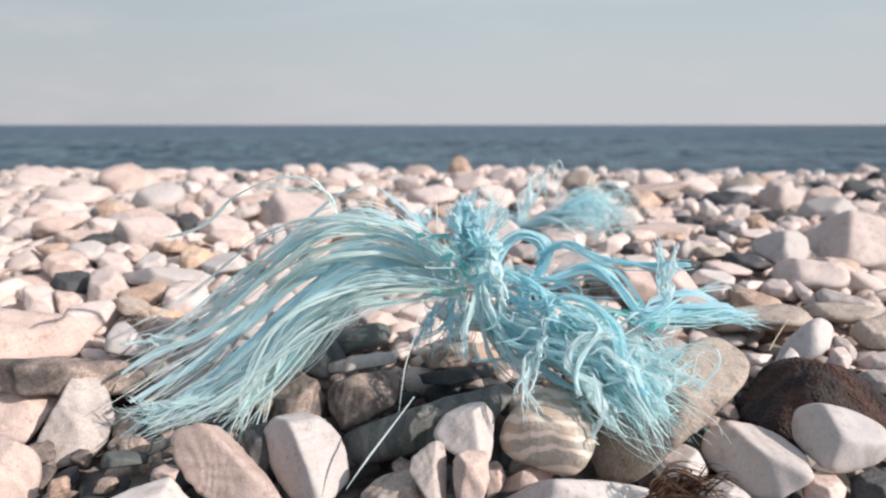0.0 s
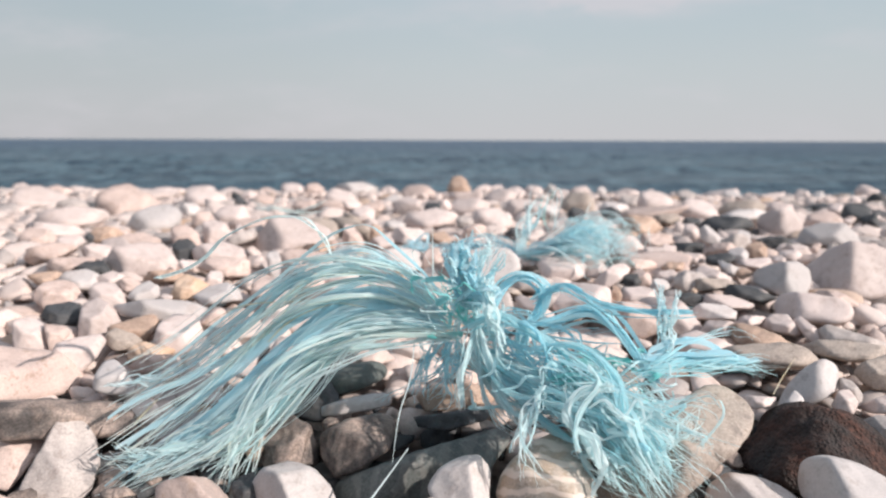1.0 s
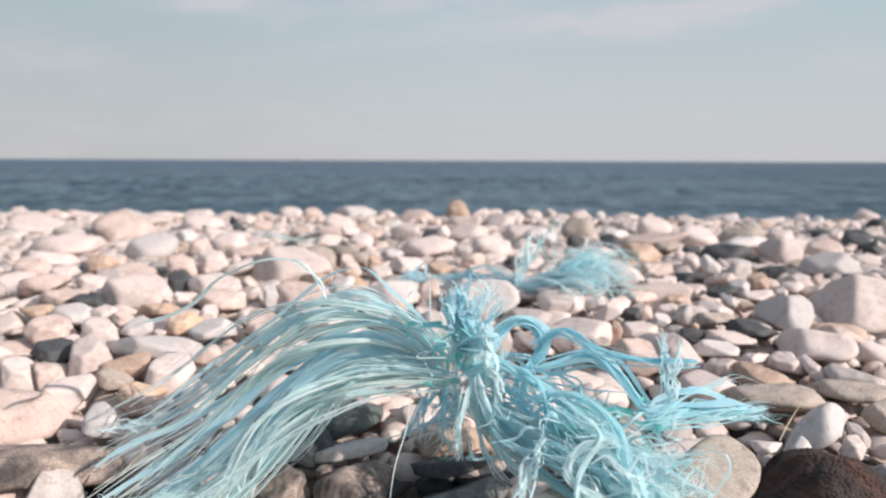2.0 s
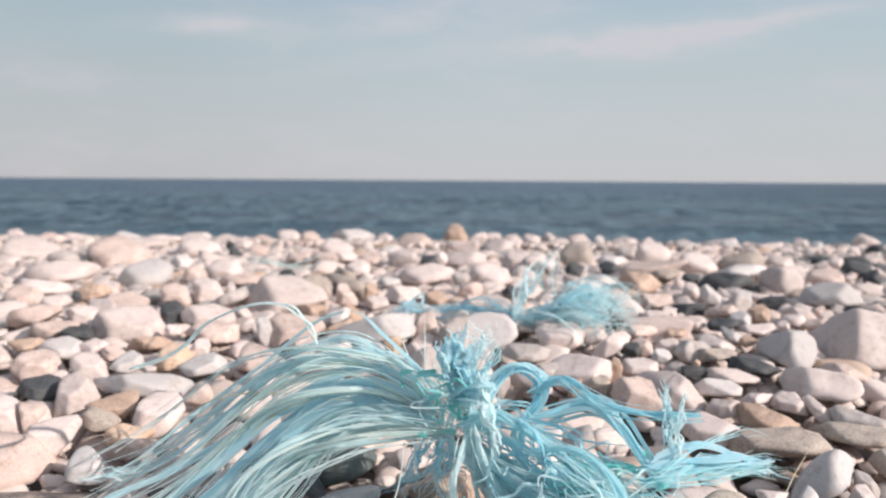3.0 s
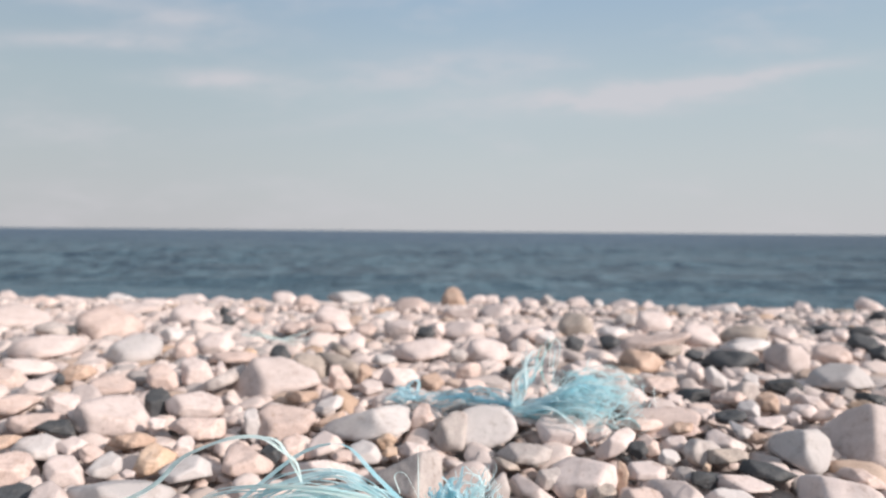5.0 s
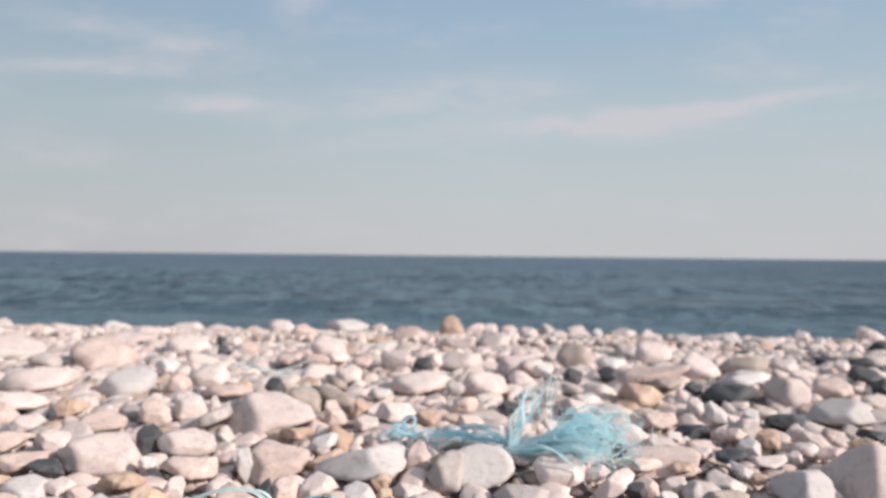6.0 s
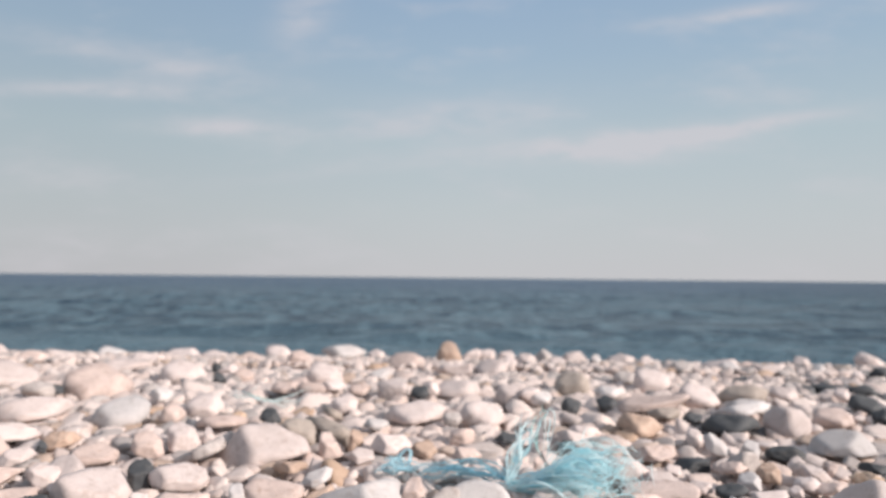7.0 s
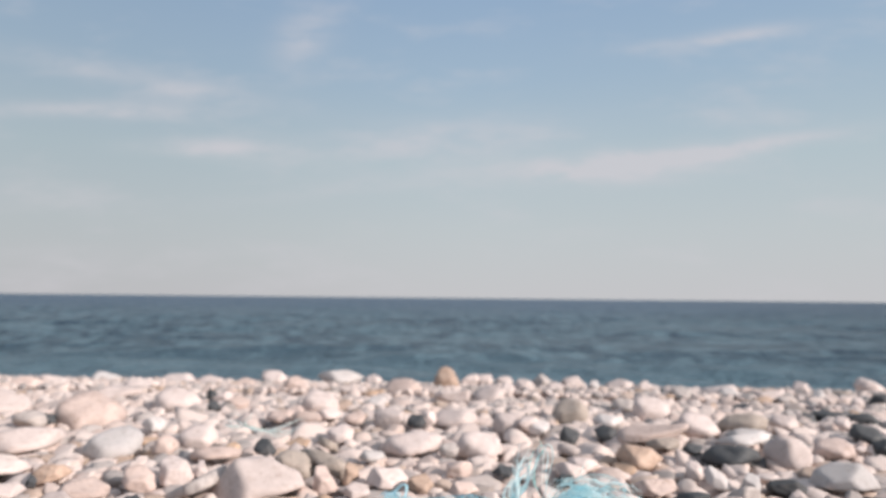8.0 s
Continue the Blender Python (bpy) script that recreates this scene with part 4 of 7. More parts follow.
cut_stone("beige", 0.175, 1.357, 0.041, -13, 0, 23.1, [(-75, 11.2), (44, 18.6), (87, 11.3), (139, 17.1), (-100, 11.8)])
cut_stone("beige", -0.449, 1.364, 0.041, -11, 26, 22.5, [(-122, 21.7), (-69, 26.1), (-1, 27.3), (49, 22), (103, 25.1), (166, 27.6), (-139, 23.2)])
cut_stone("pale", -0.226, 1.368, 0.041, -12, 18, 66.5, [(-93, 41.9), (-79, 31.8), (-71, 39.6), (25, 77.1), (65, 45.3), (92, 41.5), (141, 50.9), (-156, 75.3)], [(-0.75, -0.6, 0.2, 0.7), (0.1, -0.7, 0.7, 0.75)])
cut_stone("beige", -0.092, 1.381, 0.041, -12, 12, 23.1, [(-81, 22.1), (28, 16.3), (31, 15.8), (96, 27.6), (172, 18.9), (-125, 21)])
cut_stone("tan", 0.093, 1.381, 0.041, -12, 4, 22.7, [(-53, 18.5), (37, 20.5), (104, 14.4), (149, 19.4), (-93, 13.1)])
cut_stone("tan", -0.641, 1.391, 0.041, -10, 32, 31.2, [(-83, 14.7), (-72, 15.1), (52, 24.2), (85, 15.7), (136, 22.4), (-131, 26.5)])
cut_stone("beige", 0.541, 1.393, 0.041, -12, -15, 34.3, [(-91, 16), (-71, 15.1), (30, 35.7), (97, 13.8), (127, 22.6), (-133, 33.3)])
cut_stone("pale", 0.025, 1.415, 0.041, -12, 7, 34.1, [(-67, 22), (37, 31.2), (90, 17.8), (153, 32.2), (-101, 18.5)])
cut_stone("pale", -0.403, 1.419, 0.041, -11, 23, 26.8, [(-113, 27.2), (-53, 31.2), (28, 27), (64, 26.4), (115, 33.3), (-173, 27.2)])
cut_stone("slate", 0.376, 1.424, 0.041, -13, -8, 16.5, [(-62, 12.3), (16, 17), (87, 12.9), (140, 13.1), (-109, 13.3)])
cut_stone("pale", -0.778, 1.430, 0.042, -11, 36, 39.9, [(-97, 16.6), (-92, 15.7), (-80, 21.3), (39, 38.1), (77, 15.6), (80, 15.3), (-179, 40.9)])
cut_stone("smooth", 0.737, 1.432, 0.042, -11, -22, 17.4, [(-69, 15.4), (6, 15.3), (75, 17.6), (152, 13.9), (-121, 17.5)])
cut_stone("tan", -0.051, 1.439, 0.042, -12, 10, 14.1, [(-40, 16), (14, 13.5), (71, 19.5), (172, 11.5), (-98, 19.6)])
cut_stone("pale", -0.361, 1.445, 0.042, -12, 22, 13.3, [(-74, 14.7), (18, 10), (71, 18.8), (161, 10), (-120, 15.2)])
cut_stone("white", 0.680, 1.457, 0.042, -11, -20, 20.8, [(-114, 15.2), (-85, 18.9), (25, 18.5), (51, 13), (127, 25.4), (-165, 19.2)])
cut_stone("slate", 0.259, 1.485, 0.042, -11, -3, 19.4, [(-35, 15.8), (78, 10), (132, 13.8), (-101, 9.4)])
cut_stone("smooth", 0.946, 1.495, 0.042, -10, -28, 48.3, [(-79, 23.8), (23, 49.9), (47, 40.3), (93, 27.1), (120, 31.5), (158, 48.4), (-91, 24.4)])
cut_stone("pale", 0.398, 1.500, 0.042, -13, -8, 28.4, [(-96, 14.2), (-54, 23.7), (47, 21.6), (74, 13.4), (107, 19.8), (-141, 21.3)])
cut_stone("brown", -0.179, 1.504, 0.042, -11, 14, 37.0, [(-113, 22.6), (-27, 38.3), (52, 28), (81, 23.4), (143, 41.4), (-121, 21.9)])
cut_stone("brown", -0.107, 1.508, 0.042, -12, 12, 46.6, [(-124, 15.5), (-83, 37.9), (0, 49), (45, 24.5), (65, 16.5), (81, 25.1), (-135, 21.7)])
cut_stone("pale", 0.656, 1.516, 0.042, -11, -18, 18.9, [(-37, 17.9), (38, 16.9), (84, 19.5), (173, 15.6), (-99, 18.5)])
cut_stone("pale", 0.428, 1.548, 0.042, -11, -9, 32.1, [(-64, 16.6), (46, 28.9), (90, 13.4), (141, 25.2), (-100, 15.8)])
cut_stone("beige", -0.385, 1.581, 0.042, -11, 21, 35.7, [(-93, 13), (-88, 11.9), (-38, 44.9), (81, 14.7), (100, 15.3), (-157, 50.6)])
cut_stone("white", -0.030, 1.589, 0.042, -11, 8, 23.7, [(-75, 12.3), (27, 24.5), (84, 10.9), (142, 20.8), (-110, 13.8)])
cut_stone("tan", 0.567, 1.627, 0.042, -10, -14, 50.9, [(-97, 22.4), (-63, 32.1), (62, 28.1), (86, 22.3), (124, 37.5), (-124, 32.2)])
cut_stone("slate", -0.293, 1.646, 0.042, -10, 17, 21.5, [(-78, 19.4), (28, 18), (79, 18.9), (154, 21.2), (-119, 17)])
cut_stone("smooth", -0.657, 1.646, 0.042, -9, 28, 52.4, [(-86, 35.5), (-65, 37.5), (-22, 55.7), (38, 57.7), (96, 36.5), (112, 35), (150, 50.6), (-127, 51.9)])
cut_stone("ochre", -0.369, 1.649, 0.042, -10, 19, 16.0, [(-29, 15.3), (59, 10.1), (128, 11.3), (-104, 8.1)])
cut_stone("beige", -0.533, 1.649, 0.042, -9, 24, 24.5, [(-87, 19.1), (-57, 22), (31, 24.3), (61, 23), (129, 21.3), (161, 22.8), (-103, 22.5)])
cut_stone("grey", 0.140, 1.659, 0.042, -11, 2, 17.3, [(-100, 16.1), (-45, 17.5), (26, 20.1), (102, 14.9), (-179, 20.1)])
cut_stone("slate", 0.784, 1.664, 0.042, -10, -21, 51.8, [(-88, 23), (-69, 21.8), (45, 49.4), (89, 21.6), (129, 32.8), (-141, 53.5)])
cut_stone("pale", -0.897, 1.673, 0.042, -8, 34, 70.1, [(-95, 28.7), (-84, 26.2), (-62, 46.5), (31, 75.2), (84, 28.2), (97, 28.1), (140, 60.1), (-124, 53.8)])
cut_stone("pale", 0.931, 1.696, 0.042, -9, -25, 39.1, [(-114, 30.5), (-65, 40.2), (-10, 45), (36, 40.5), (87, 31.9), (118, 39), (-178, 50.7)], [(-0.6, -0.75, 0.2, 0.7), (0.6, -0.7, 0.3, 0.7)])
cut_stone("brown", -0.152, 1.697, 0.042, -10, 12, 42.2, [(-107, 10.2), (-91, 19.4), (63, 8.9), (108, 30), (-128, 15.3)])
cut_stone("beige", 0.848, 1.699, 0.042, -9, -22, 17.7, [(-128, 7.8), (-49, 18.7), (54, 7.3), (74, 10.5), (-146, 9.5)])
cut_stone("pale", 0.209, 1.712, 0.042, -11, -1, 44.4, [(-93, 29.6), (-62, 36.8), (0, 54.6), (50, 38), (94, 31.6), (154, 45.2), (-119, 38.2)])
cut_stone("pale", 0.044, 1.720, 0.042, -10, 5, 62.8, [(-79, 24.7), (-27, 61.2), (76, 33.5), (101, 25.5), (142, 50.7), (-95, 27.9)])
cut_stone("pale", 0.237, 1.721, 0.042, -10, -2, 23.9, [(-76, 22.4), (16, 23.1), (84, 20.8), (152, 25.7), (-126, 20.6)])
cut_stone("slate", 0.719, 1.725, 0.042, -9, -18, 20.8, [(-17, 20.7), (88, 10.9), (150, 18.4), (-89, 10.2)])
cut_stone("pale", -0.493, 1.743, 0.042, -9, 22, 39.1, [(-103, 32.2), (-57, 32.3), (20, 43.3), (92, 29.2), (131, 35.3), (-155, 42.5)])
cut_stone("beige", 1.061, 1.753, 0.042, -9, -27, 36.3, [(-74, 22), (18, 41.6), (53, 32.9), (103, 25), (166, 36.4), (-88, 24.6)])
cut_stone("pale", 1.125, 1.756, 0.042, -9, -29, 14.1, [(-55, 7.4), (0, 15.6), (117, 6.8), (-136, 15.8)])
cut_stone("slate", 1.192, 1.775, 0.042, -9, -31, 19.4, [(-70, 19.4), (11, 16.1), (118, 18.1), (-160, 17.4)])
cut_stone("brown", 0.666, 1.775, 0.042, -10, -16, 36.8, [(-82, 12.8), (-42, 29.1), (54, 27.2), (97, 12.5), (116, 18.7), (-109, 19.3)])
cut_stone("beige", 1.155, 1.801, 0.042, -8, -29, 14.6, [(-37, 10.8), (70, 10.4), (132, 9.6), (-104, 9.2)])
cut_stone("pale", -0.147, 1.815, 0.042, -9, 11, 28.9, [(-79, 23.2), (-9, 29.6), (60, 25.9), (116, 22.4), (-135, 25.4)])
cut_stone("white", 0.882, 1.845, 0.042, -10, -21, 57.7, [(-85, 15.8), (-75, 14.9), (-25, 51.9), (81, 29.3), (104, 13.4), (107, 14.5), (-134, 59.8)])
cut_stone("slate", 0.445, 1.851, 0.042, -9, -8, 20.9, [(-93, 19.9), (-25, 20.6), (70, 18.9), (148, 21.2), (-158, 22.7)])
cut_stone("slate", 0.547, 1.893, 0.042, -10, -11, 23.8, [(-94, 19.3), (-15, 25.6), (61, 19.6), (112, 22), (-153, 22.6)])
cut_stone("white", -0.679, 1.895, 0.042, -8, 25, 28.1, [(-100, 18.3), (-49, 24.2), (42, 23.9), (87, 18.4), (129, 23.4), (-128, 21.4)])
cut_stone("smooth", 0.922, 1.919, 0.042, -8, -22, 40.4, [(-75, 13.8), (-22, 41.3), (90, 13.5), (113, 17.5), (-105, 20.1)])
cut_stone("slate", -1.012, 1.944, 0.042, -7, 33, 15.7, [(12, 15.9), (76, 13.5), (164, 16.3), (-99, 12)])
cut_stone("slate", 1.253, 1.950, 0.042, -8, -30, 34.6, [(-84, 23.7), (29, 30), (78, 22.1), (159, 37.2), (-121, 24.7)])
cut_stone("white", 0.376, 1.955, 0.042, -10, -6, 23.9, [(-99, 21.2), (-53, 17.8), (13, 28.1), (92, 19), (132, 18.8), (-152, 28.5)])
cut_stone("pale", 0.298, 1.997, 0.042, -9, -3, 37.6, [(-113, 34), (-77, 32), (-21, 40.8), (42, 39.6), (92, 30.1), (154, 41), (-145, 40.7)])
cut_stone("slate", 0.031, 2.021, 0.041, -8, 5, 23.6, [(-65, 18.9), (25, 23.7), (90, 18.2), (155, 22.4), (-108, 19.1)])
cut_stone("beige", -0.942, 2.022, 0.041, -7, 30, 77.9, [(-111, 68), (-57, 67.1), (43, 74.5), (57, 64.2), (88, 66.7), (126, 77.4), (172, 80.6), (-134, 71.8)])
cut_stone("pale", 0.836, 2.041, 0.040, -8, -18, 46.8, [(-104, 31.7), (-83, 31.9), (-23, 58.1), (45, 36), (85, 32.3), (147, 48.4), (-141, 43.8)])
cut_stone("beige", -0.155, 2.065, 0.039, -9, 10, 27.2, [(-104, 17.6), (-57, 20.9), (34, 25.2), (108, 16.1), (-153, 28.8)])
cut_stone("beige", -0.373, 2.068, 0.039, -8, 16, 44.4, [(-76, 19.8), (50, 32.5), (89, 16.1), (147, 39.4), (-100, 17.5)])
cut_stone("pale", 0.138, 2.081, 0.039, -9, 2, 54.7, [(-89, 24.6), (-80, 26.4), (0, 64.3), (72, 34.4), (91, 25.9), (135, 45.3), (-122, 46.3)])
cut_stone("white", 0.595, 2.101, 0.038, -8, -11, 42.3, [(-74, 18.1), (46, 34.3), (84, 16.3), (129, 28.7), (-108, 20.7)])
cut_stone("brown", 0.984, 2.109, 0.038, -8, -21, 55.7, [(-85, 23), (-79, 22.5), (-16, 59.9), (70, 37.2), (99, 24.5), (126, 35.5), (-140, 61.4)])
cut_stone("pale", 1.118, 2.131, 0.037, -7, -24, 35.3, [(-78, 19.9), (21, 34.5), (90, 18.6), (135, 30.1), (-114, 23.1)])
cut_stone("pale", -0.250, 2.141, 0.036, -9, 12, 35.2, [(-87, 15.7), (-45, 28.8), (63, 22.5), (108, 17.5), (-140, 31.1)])
cut_stone("pale", 1.301, 2.156, 0.036, -7, -28, 18.1, [(-85, 17.6), (7, 19), (81, 17.5), (153, 20.4), (-136, 19)])
cut_stone("beige", -0.364, 2.165, 0.035, -9, 15, 24.8, [(-97, 18.2), (-57, 20.7), (40, 25.3), (98, 17.2), (-179, 27.4)])
cut_stone("pale", -1.354, 2.192, 0.034, -6, 36, 73.7, [(-94, 48.5), (-66, 55.5), (15, 90.6), (62, 53.3), (96, 54.1), (153, 70.4), (-135, 70.9)])
cut_stone("brown", 0.506, 2.261, 0.032, -8, -8, 46.0, [(-80, 40.9), (-6, 54), (51, 46.1), (82, 43.9), (161, 47.1), (-110, 45.7)])
cut_stone("slate", -0.673, 2.287, 0.031, -7, 21, 18.6, [(32, 16.3), (58, 15.6), (173, 16.5), (-85, 15.9)])
cut_stone("pale", 0.787, 2.358, 0.028, -7, -15, 46.8, [(-110, 44), (-67, 48.7), (8, 54.6), (60, 43.7), (96, 46.1), (170, 56.5), (-145, 50.6)])
cut_stone("beige", -0.619, 2.368, 0.027, -8, 19, 30.6, [(-76, 22.4), (1, 35.9), (66, 26.6), (127, 25.9), (-147, 32.9)])
cut_stone("pale", -0.335, 2.390, 0.026, -7, 13, 53.4, [(-100, 38.3), (-56, 48.9), (31, 51.2), (73, 38.5), (142, 50.7), (-136, 48.5)])
cut_stone("pale", -0.843, 2.393, 0.026, -7, 24, 65.3, [(-77, 43.6), (34, 61), (64, 43.2), (108, 50), (171, 67.1), (-99, 39.3)])
cut_stone("white", -0.152, 2.464, 0.023, -8, 8, 32.6, [(-81, 18.8), (-22, 31.9), (62, 26.6), (117, 19.7), (-137, 31.8)])
cut_stone("grey", 0.731, 2.510, 0.022, -7, -13, 32.1, [(-80, 21.7), (11, 33.5), (85, 21.9), (144, 29.8), (-114, 25.1)])
cut_stone("pale", 1.651, 2.701, 0.013, -6, -29, 20.8, [(-56, 19.9), (21, 21.3), (94, 24.1), (153, 18.8), (-124, 24.1)])
cut_stone("pale", 0.258, 2.744, 0.011, -8, -1, 50.0, [(-95, 39.7), (-63, 44), (15, 54.2), (69, 42.2), (125, 43.9), (-152, 53)])
cut_stone("white", 1.582, 2.845, 0.007, -6, -27, 26.5, [(-33, 26), (24, 26.3), (94, 35.5), (172, 22.5), (-118, 33.8)])
cut_stone("pale", -1.216, 2.877, 0.005, -7, 27, 54.0, [(-115, 35.4), (-86, 33.7), (-12, 62.8), (80, 30.4), (92, 30.8), (-179, 66)])
cut_stone("pale", 1.401, 2.897, 0.005, -6, -23, 56.8, [(-65, 20.4), (34, 63.1), (103, 19.5), (136, 36.9), (-99, 33.4)])
cut_stone("pale", 0.339, 2.899, 0.004, -7, -3, 34.5, [(-62, 36.5), (15, 30.2), (57, 35.4), (154, 32.6), (-153, 31.3)])
cut_stone("smooth", 1.245, 2.899, 0.004, -6, -21, 39.2, [(-87, 32.4), (-46, 36.1), (43, 36.9), (93, 34.2), (155, 37.5), (-135, 41.1)])
cut_stone("beige", -0.109, 2.914, 0.004, -7, 6, 63.3, [(-123, 58.9), (-80, 49.4), (-37, 63.6), (46, 63.3), (81, 49.4), (127, 58.9), (-173, 71.4)])
cut_stone("beige", -1.766, 2.922, 0.003, -6, 35, 55.8, [(-93, 23.7), (1, 63.8), (67, 30.4), (108, 32.7), (132, 48.8), (-115, 33.6)])
cut_stone("grey", 1.069, 2.938, 0.003, -7, -17, 36.1, [(-82, 32.4), (-16, 40), (60, 31.6), (108, 35.1), (-158, 34.3)])
cut_stone("pale", 1.235, 2.966, 0.001, -7, -20, 62.5, [(-90, 37.3), (-54, 47.8), (25, 64.4), (97, 33.5), (99, 33.8), (-149, 60.3)])
cut_stone("brown", 1.770, 3.036, -0.003, -6, -28, 42.1, [(-27, 35), (90, 18.2), (136, 30.8), (-94, 18)])
cut_stone("white", 0.729, 3.100, 0.005, -6, -10, 27.1, [(-20, 21.5), (27, 28.4), (127, 25.7), (162, 19.7), (-88, 29.2)])
cut_stone("beige", -0.854, 3.111, -0.010, -7, 19, 40.6, [(-80, 26.6), (1, 45.1), (69, 30.3), (127, 31.4), (-125, 35.1)])
cut_stone("pale", -1.746, 3.115, -0.010, -6, 33, 70.1, [(-93, 25.5), (-37, 73.6), (78, 20.9), (161, 78.6), (-117, 32.4)])
cut_stone("tan", 0.068, 3.150, 0.015, -6, 2, 56.5, [(-75, 51.5), (-18, 57.8), (30, 51.9), (83, 62.3), (142, 51.2), (170, 49.4), (-98, 54.9)])
cut_stone("pale", 0.571, 3.157, -0.014, -7, -7, 36.1, [(-113, 34.5), (-62, 34.3), (41, 32.9), (57, 30.8), (136, 39.3), (-179, 37.5)])
cut_stone("beige", 1.442, 3.195, -0.017, -6, -22, 28.4, [(-86, 24.1), (-20, 30), (56, 27.1), (128, 25.6), (-158, 31.5)])
cut_stone("pale", -2.182, 3.269, -0.024, -6, 37, 39.6, [(-82, 39.2), (-15, 43.4), (43, 39.1), (98, 44), (-179, 35.6)])
cut_stone("pale", -1.090, 3.316, -0.028, -6, 22, 55.8, [(-92, 29), (8, 55.6), (73, 27.5), (105, 35.2), (-123, 30.5)])
cut_stone("pale", 1.019, 3.350, -0.031, -7, -14, 37.5, [(-87, 34.1), (-17, 35), (45, 33.8), (137, 32.6), (-161, 36)])
cut_stone("white", -0.468, 3.399, -0.002, -6, 11, 82.3, [(-87, 30.4), (-42, 81.3), (73, 38.3), (93, 30.2), (135, 79.8), (-109, 39.5)])
cut_stone("pale", 0.260, 3.400, -0.009, -6, -1, 28.4, [(-61, 24.2), (22, 29.4), (91, 28.3), (156, 24.4), (-103, 28.5)])
cut_stone("pale", 1.773, 3.400, -0.020, -5, -25, 31.4, [(-68, 26.7), (10, 35.5), (74, 27.9), (153, 30.3), (-124, 32.8)])
cut_stone("pale", 0.348, 3.400, -0.012, -6, -3, 33.8, [(-99, 26.3), (-44, 31.2), (41, 32.6), (110, 25.5), (-165, 36.9)])
cut_stone("pale", -0.803, 3.400, -0.012, -6, 17, 53.2, [(-103, 32.3), (-37, 56.1), (50, 39.8), (85, 33.4), (150, 58.7), (-131, 40.7)])
cut_stone("pale", 0.910, 3.400, -0.024, -6, -12, 54.1, [(-87, 27), (-19, 56.8), (74, 32), (110, 32.8), (-144, 51.7)])
cut_stone("pale", -0.306, 3.400, -0.018, -6, 9, 34.2, [(-90, 26.6), (-22, 36.7), (57, 29.7), (124, 30), (-157, 36.3)])
cut_stone("pale", 0.236, 3.400, -0.004, -6, -1, 34.1, [(-82, 21.7), (19, 34.9), (98, 21.8), (-161, 35)])
cut_stone("white", -1.667, 3.400, -0.033, -6, 29, 57.6, [(-92, 35.2), (-17, 69.2), (67, 30.6), (148, 61.1), (-125, 38.7)])

# smaller stones between them
pebble("tan", -0.009, 0.528, -0.016, 0.0122, 0.0092, 0.0111, 10)
pebble("beige", -0.050, 0.425, -0.030, 0.0113, 0.0085, 0.0092, 0)
pebble("tan", -0.122, 0.407, -0.033, 0.0077, 0.0097, 0.0126, 25)
pebble("slate", 0.016, 0.610, -0.004, 0.0368, 0.0276, 0.0169, 0)
pebble("slate", -0.011, 0.645, -0.000, 0.0324, 0.0243, 0.0151, 0)
pebble("pale", -0.503, 1.190, 0.040, 0.0325, 0.0244, 0.0204, 15)
pebble("ochre", 0.055, 1.021, 0.035, 0.0153, 0.0114, 0.0127, 0)
pebble("beige", -0.161, 0.812, 0.017, 0.0187, 0.0141, 0.0160, 0)
pebble("beige", -0.595, 1.134, 0.040, 0.0519, 0.0389, 0.0207, 0)
pebble("grey", 0.145, 1.065, 0.038, 0.0281, 0.0243, 0.0309, 0)
pebble("grey", 0.211, 0.878, 0.024, 0.0183, 0.0167, 0.0215, 0)
pebble("grey", 0.686, 1.321, 0.041, 0.0286, 0.0229, 0.0289, 30)
pebble("grey", 0.503, 1.011, 0.034, 0.0261, 0.0196, 0.0172, 0)
pebble("pale", 0.740, 1.212, 0.040, 0.0208, 0.0156, 0.0156, 0)
pebble("grey", -1.051, 1.912, 0.042, 0.0482, 0.0362, 0.0296, 0)
pebble("slate", -0.803, 2.619, 0.003, 0.0455, 0.0341, 0.0310, 40)
pebble("pale", -0.700, 2.464, 0.023, 0.0449, 0.0337, 0.0291, 0)
pebble("pale", -1.230, 3.306, -0.027, 0.0975, 0.0731, 0.0390, 0)
pebble("pale", -1.176, 2.623, 0.017, 0.0772, 0.0579, 0.0258, 0)
pebble("beige", -0.554, 2.907, 0.004, 0.0583, 0.0444, 0.0557, 0)
pebble("pale", 0.178, 3.399, -0.028, 0.0521, 0.0417, 0.0522, 0)
pebble("pale", 0.065, 2.060, 0.040, 0.0220, 0.0205, 0.0258, 0)
pebble("pale", 0.345, 1.975, 0.042, 0.0331, 0.0248, 0.0279, 0)
pebble("beige", 0.165, 1.491, 0.042, 0.0287, 0.0215, 0.0181, 0)
pebble("pale", 0.698, 3.400, -0.032, 0.0668, 0.0501, 0.0517, 0)
pebble("beige", 0.664, 1.917, 0.042, 0.1087, 0.0815, 0.0194, 0)
# dark filler, sunk low for the shadow in a gap
pebble("slate", 1.395, 2.416, 0.011, 0.0566, 0.0424, 0.0182, 0)
pebble("pale", 2.101, 3.400, -0.024, 0.0802, 0.0601, 0.0563, 0)
pebble("pale", 0.464, 1.253, 0.041, 0.0428, 0.0321, 0.0321, 0)
pebble("beige", 0.482, 1.142, 0.040, 0.0603, 0.0435, 0.0070, 0)
pebble("pale", 0.406, 3.048, -0.004, 0.0546, 0.0409, 0.0464, 0)
pebble("grey", 0.530, 3.400, -0.023, 0.0518, 0.0390, 0.0489, 0)
pebble("beige", -0.290, 2.035, 0.041, 0.0457, 0.0343, 0.0235, 0)
pebble("pale", -0.056, 2.072, 0.039, 0.0555, 0.0417, 0.0273, 0)
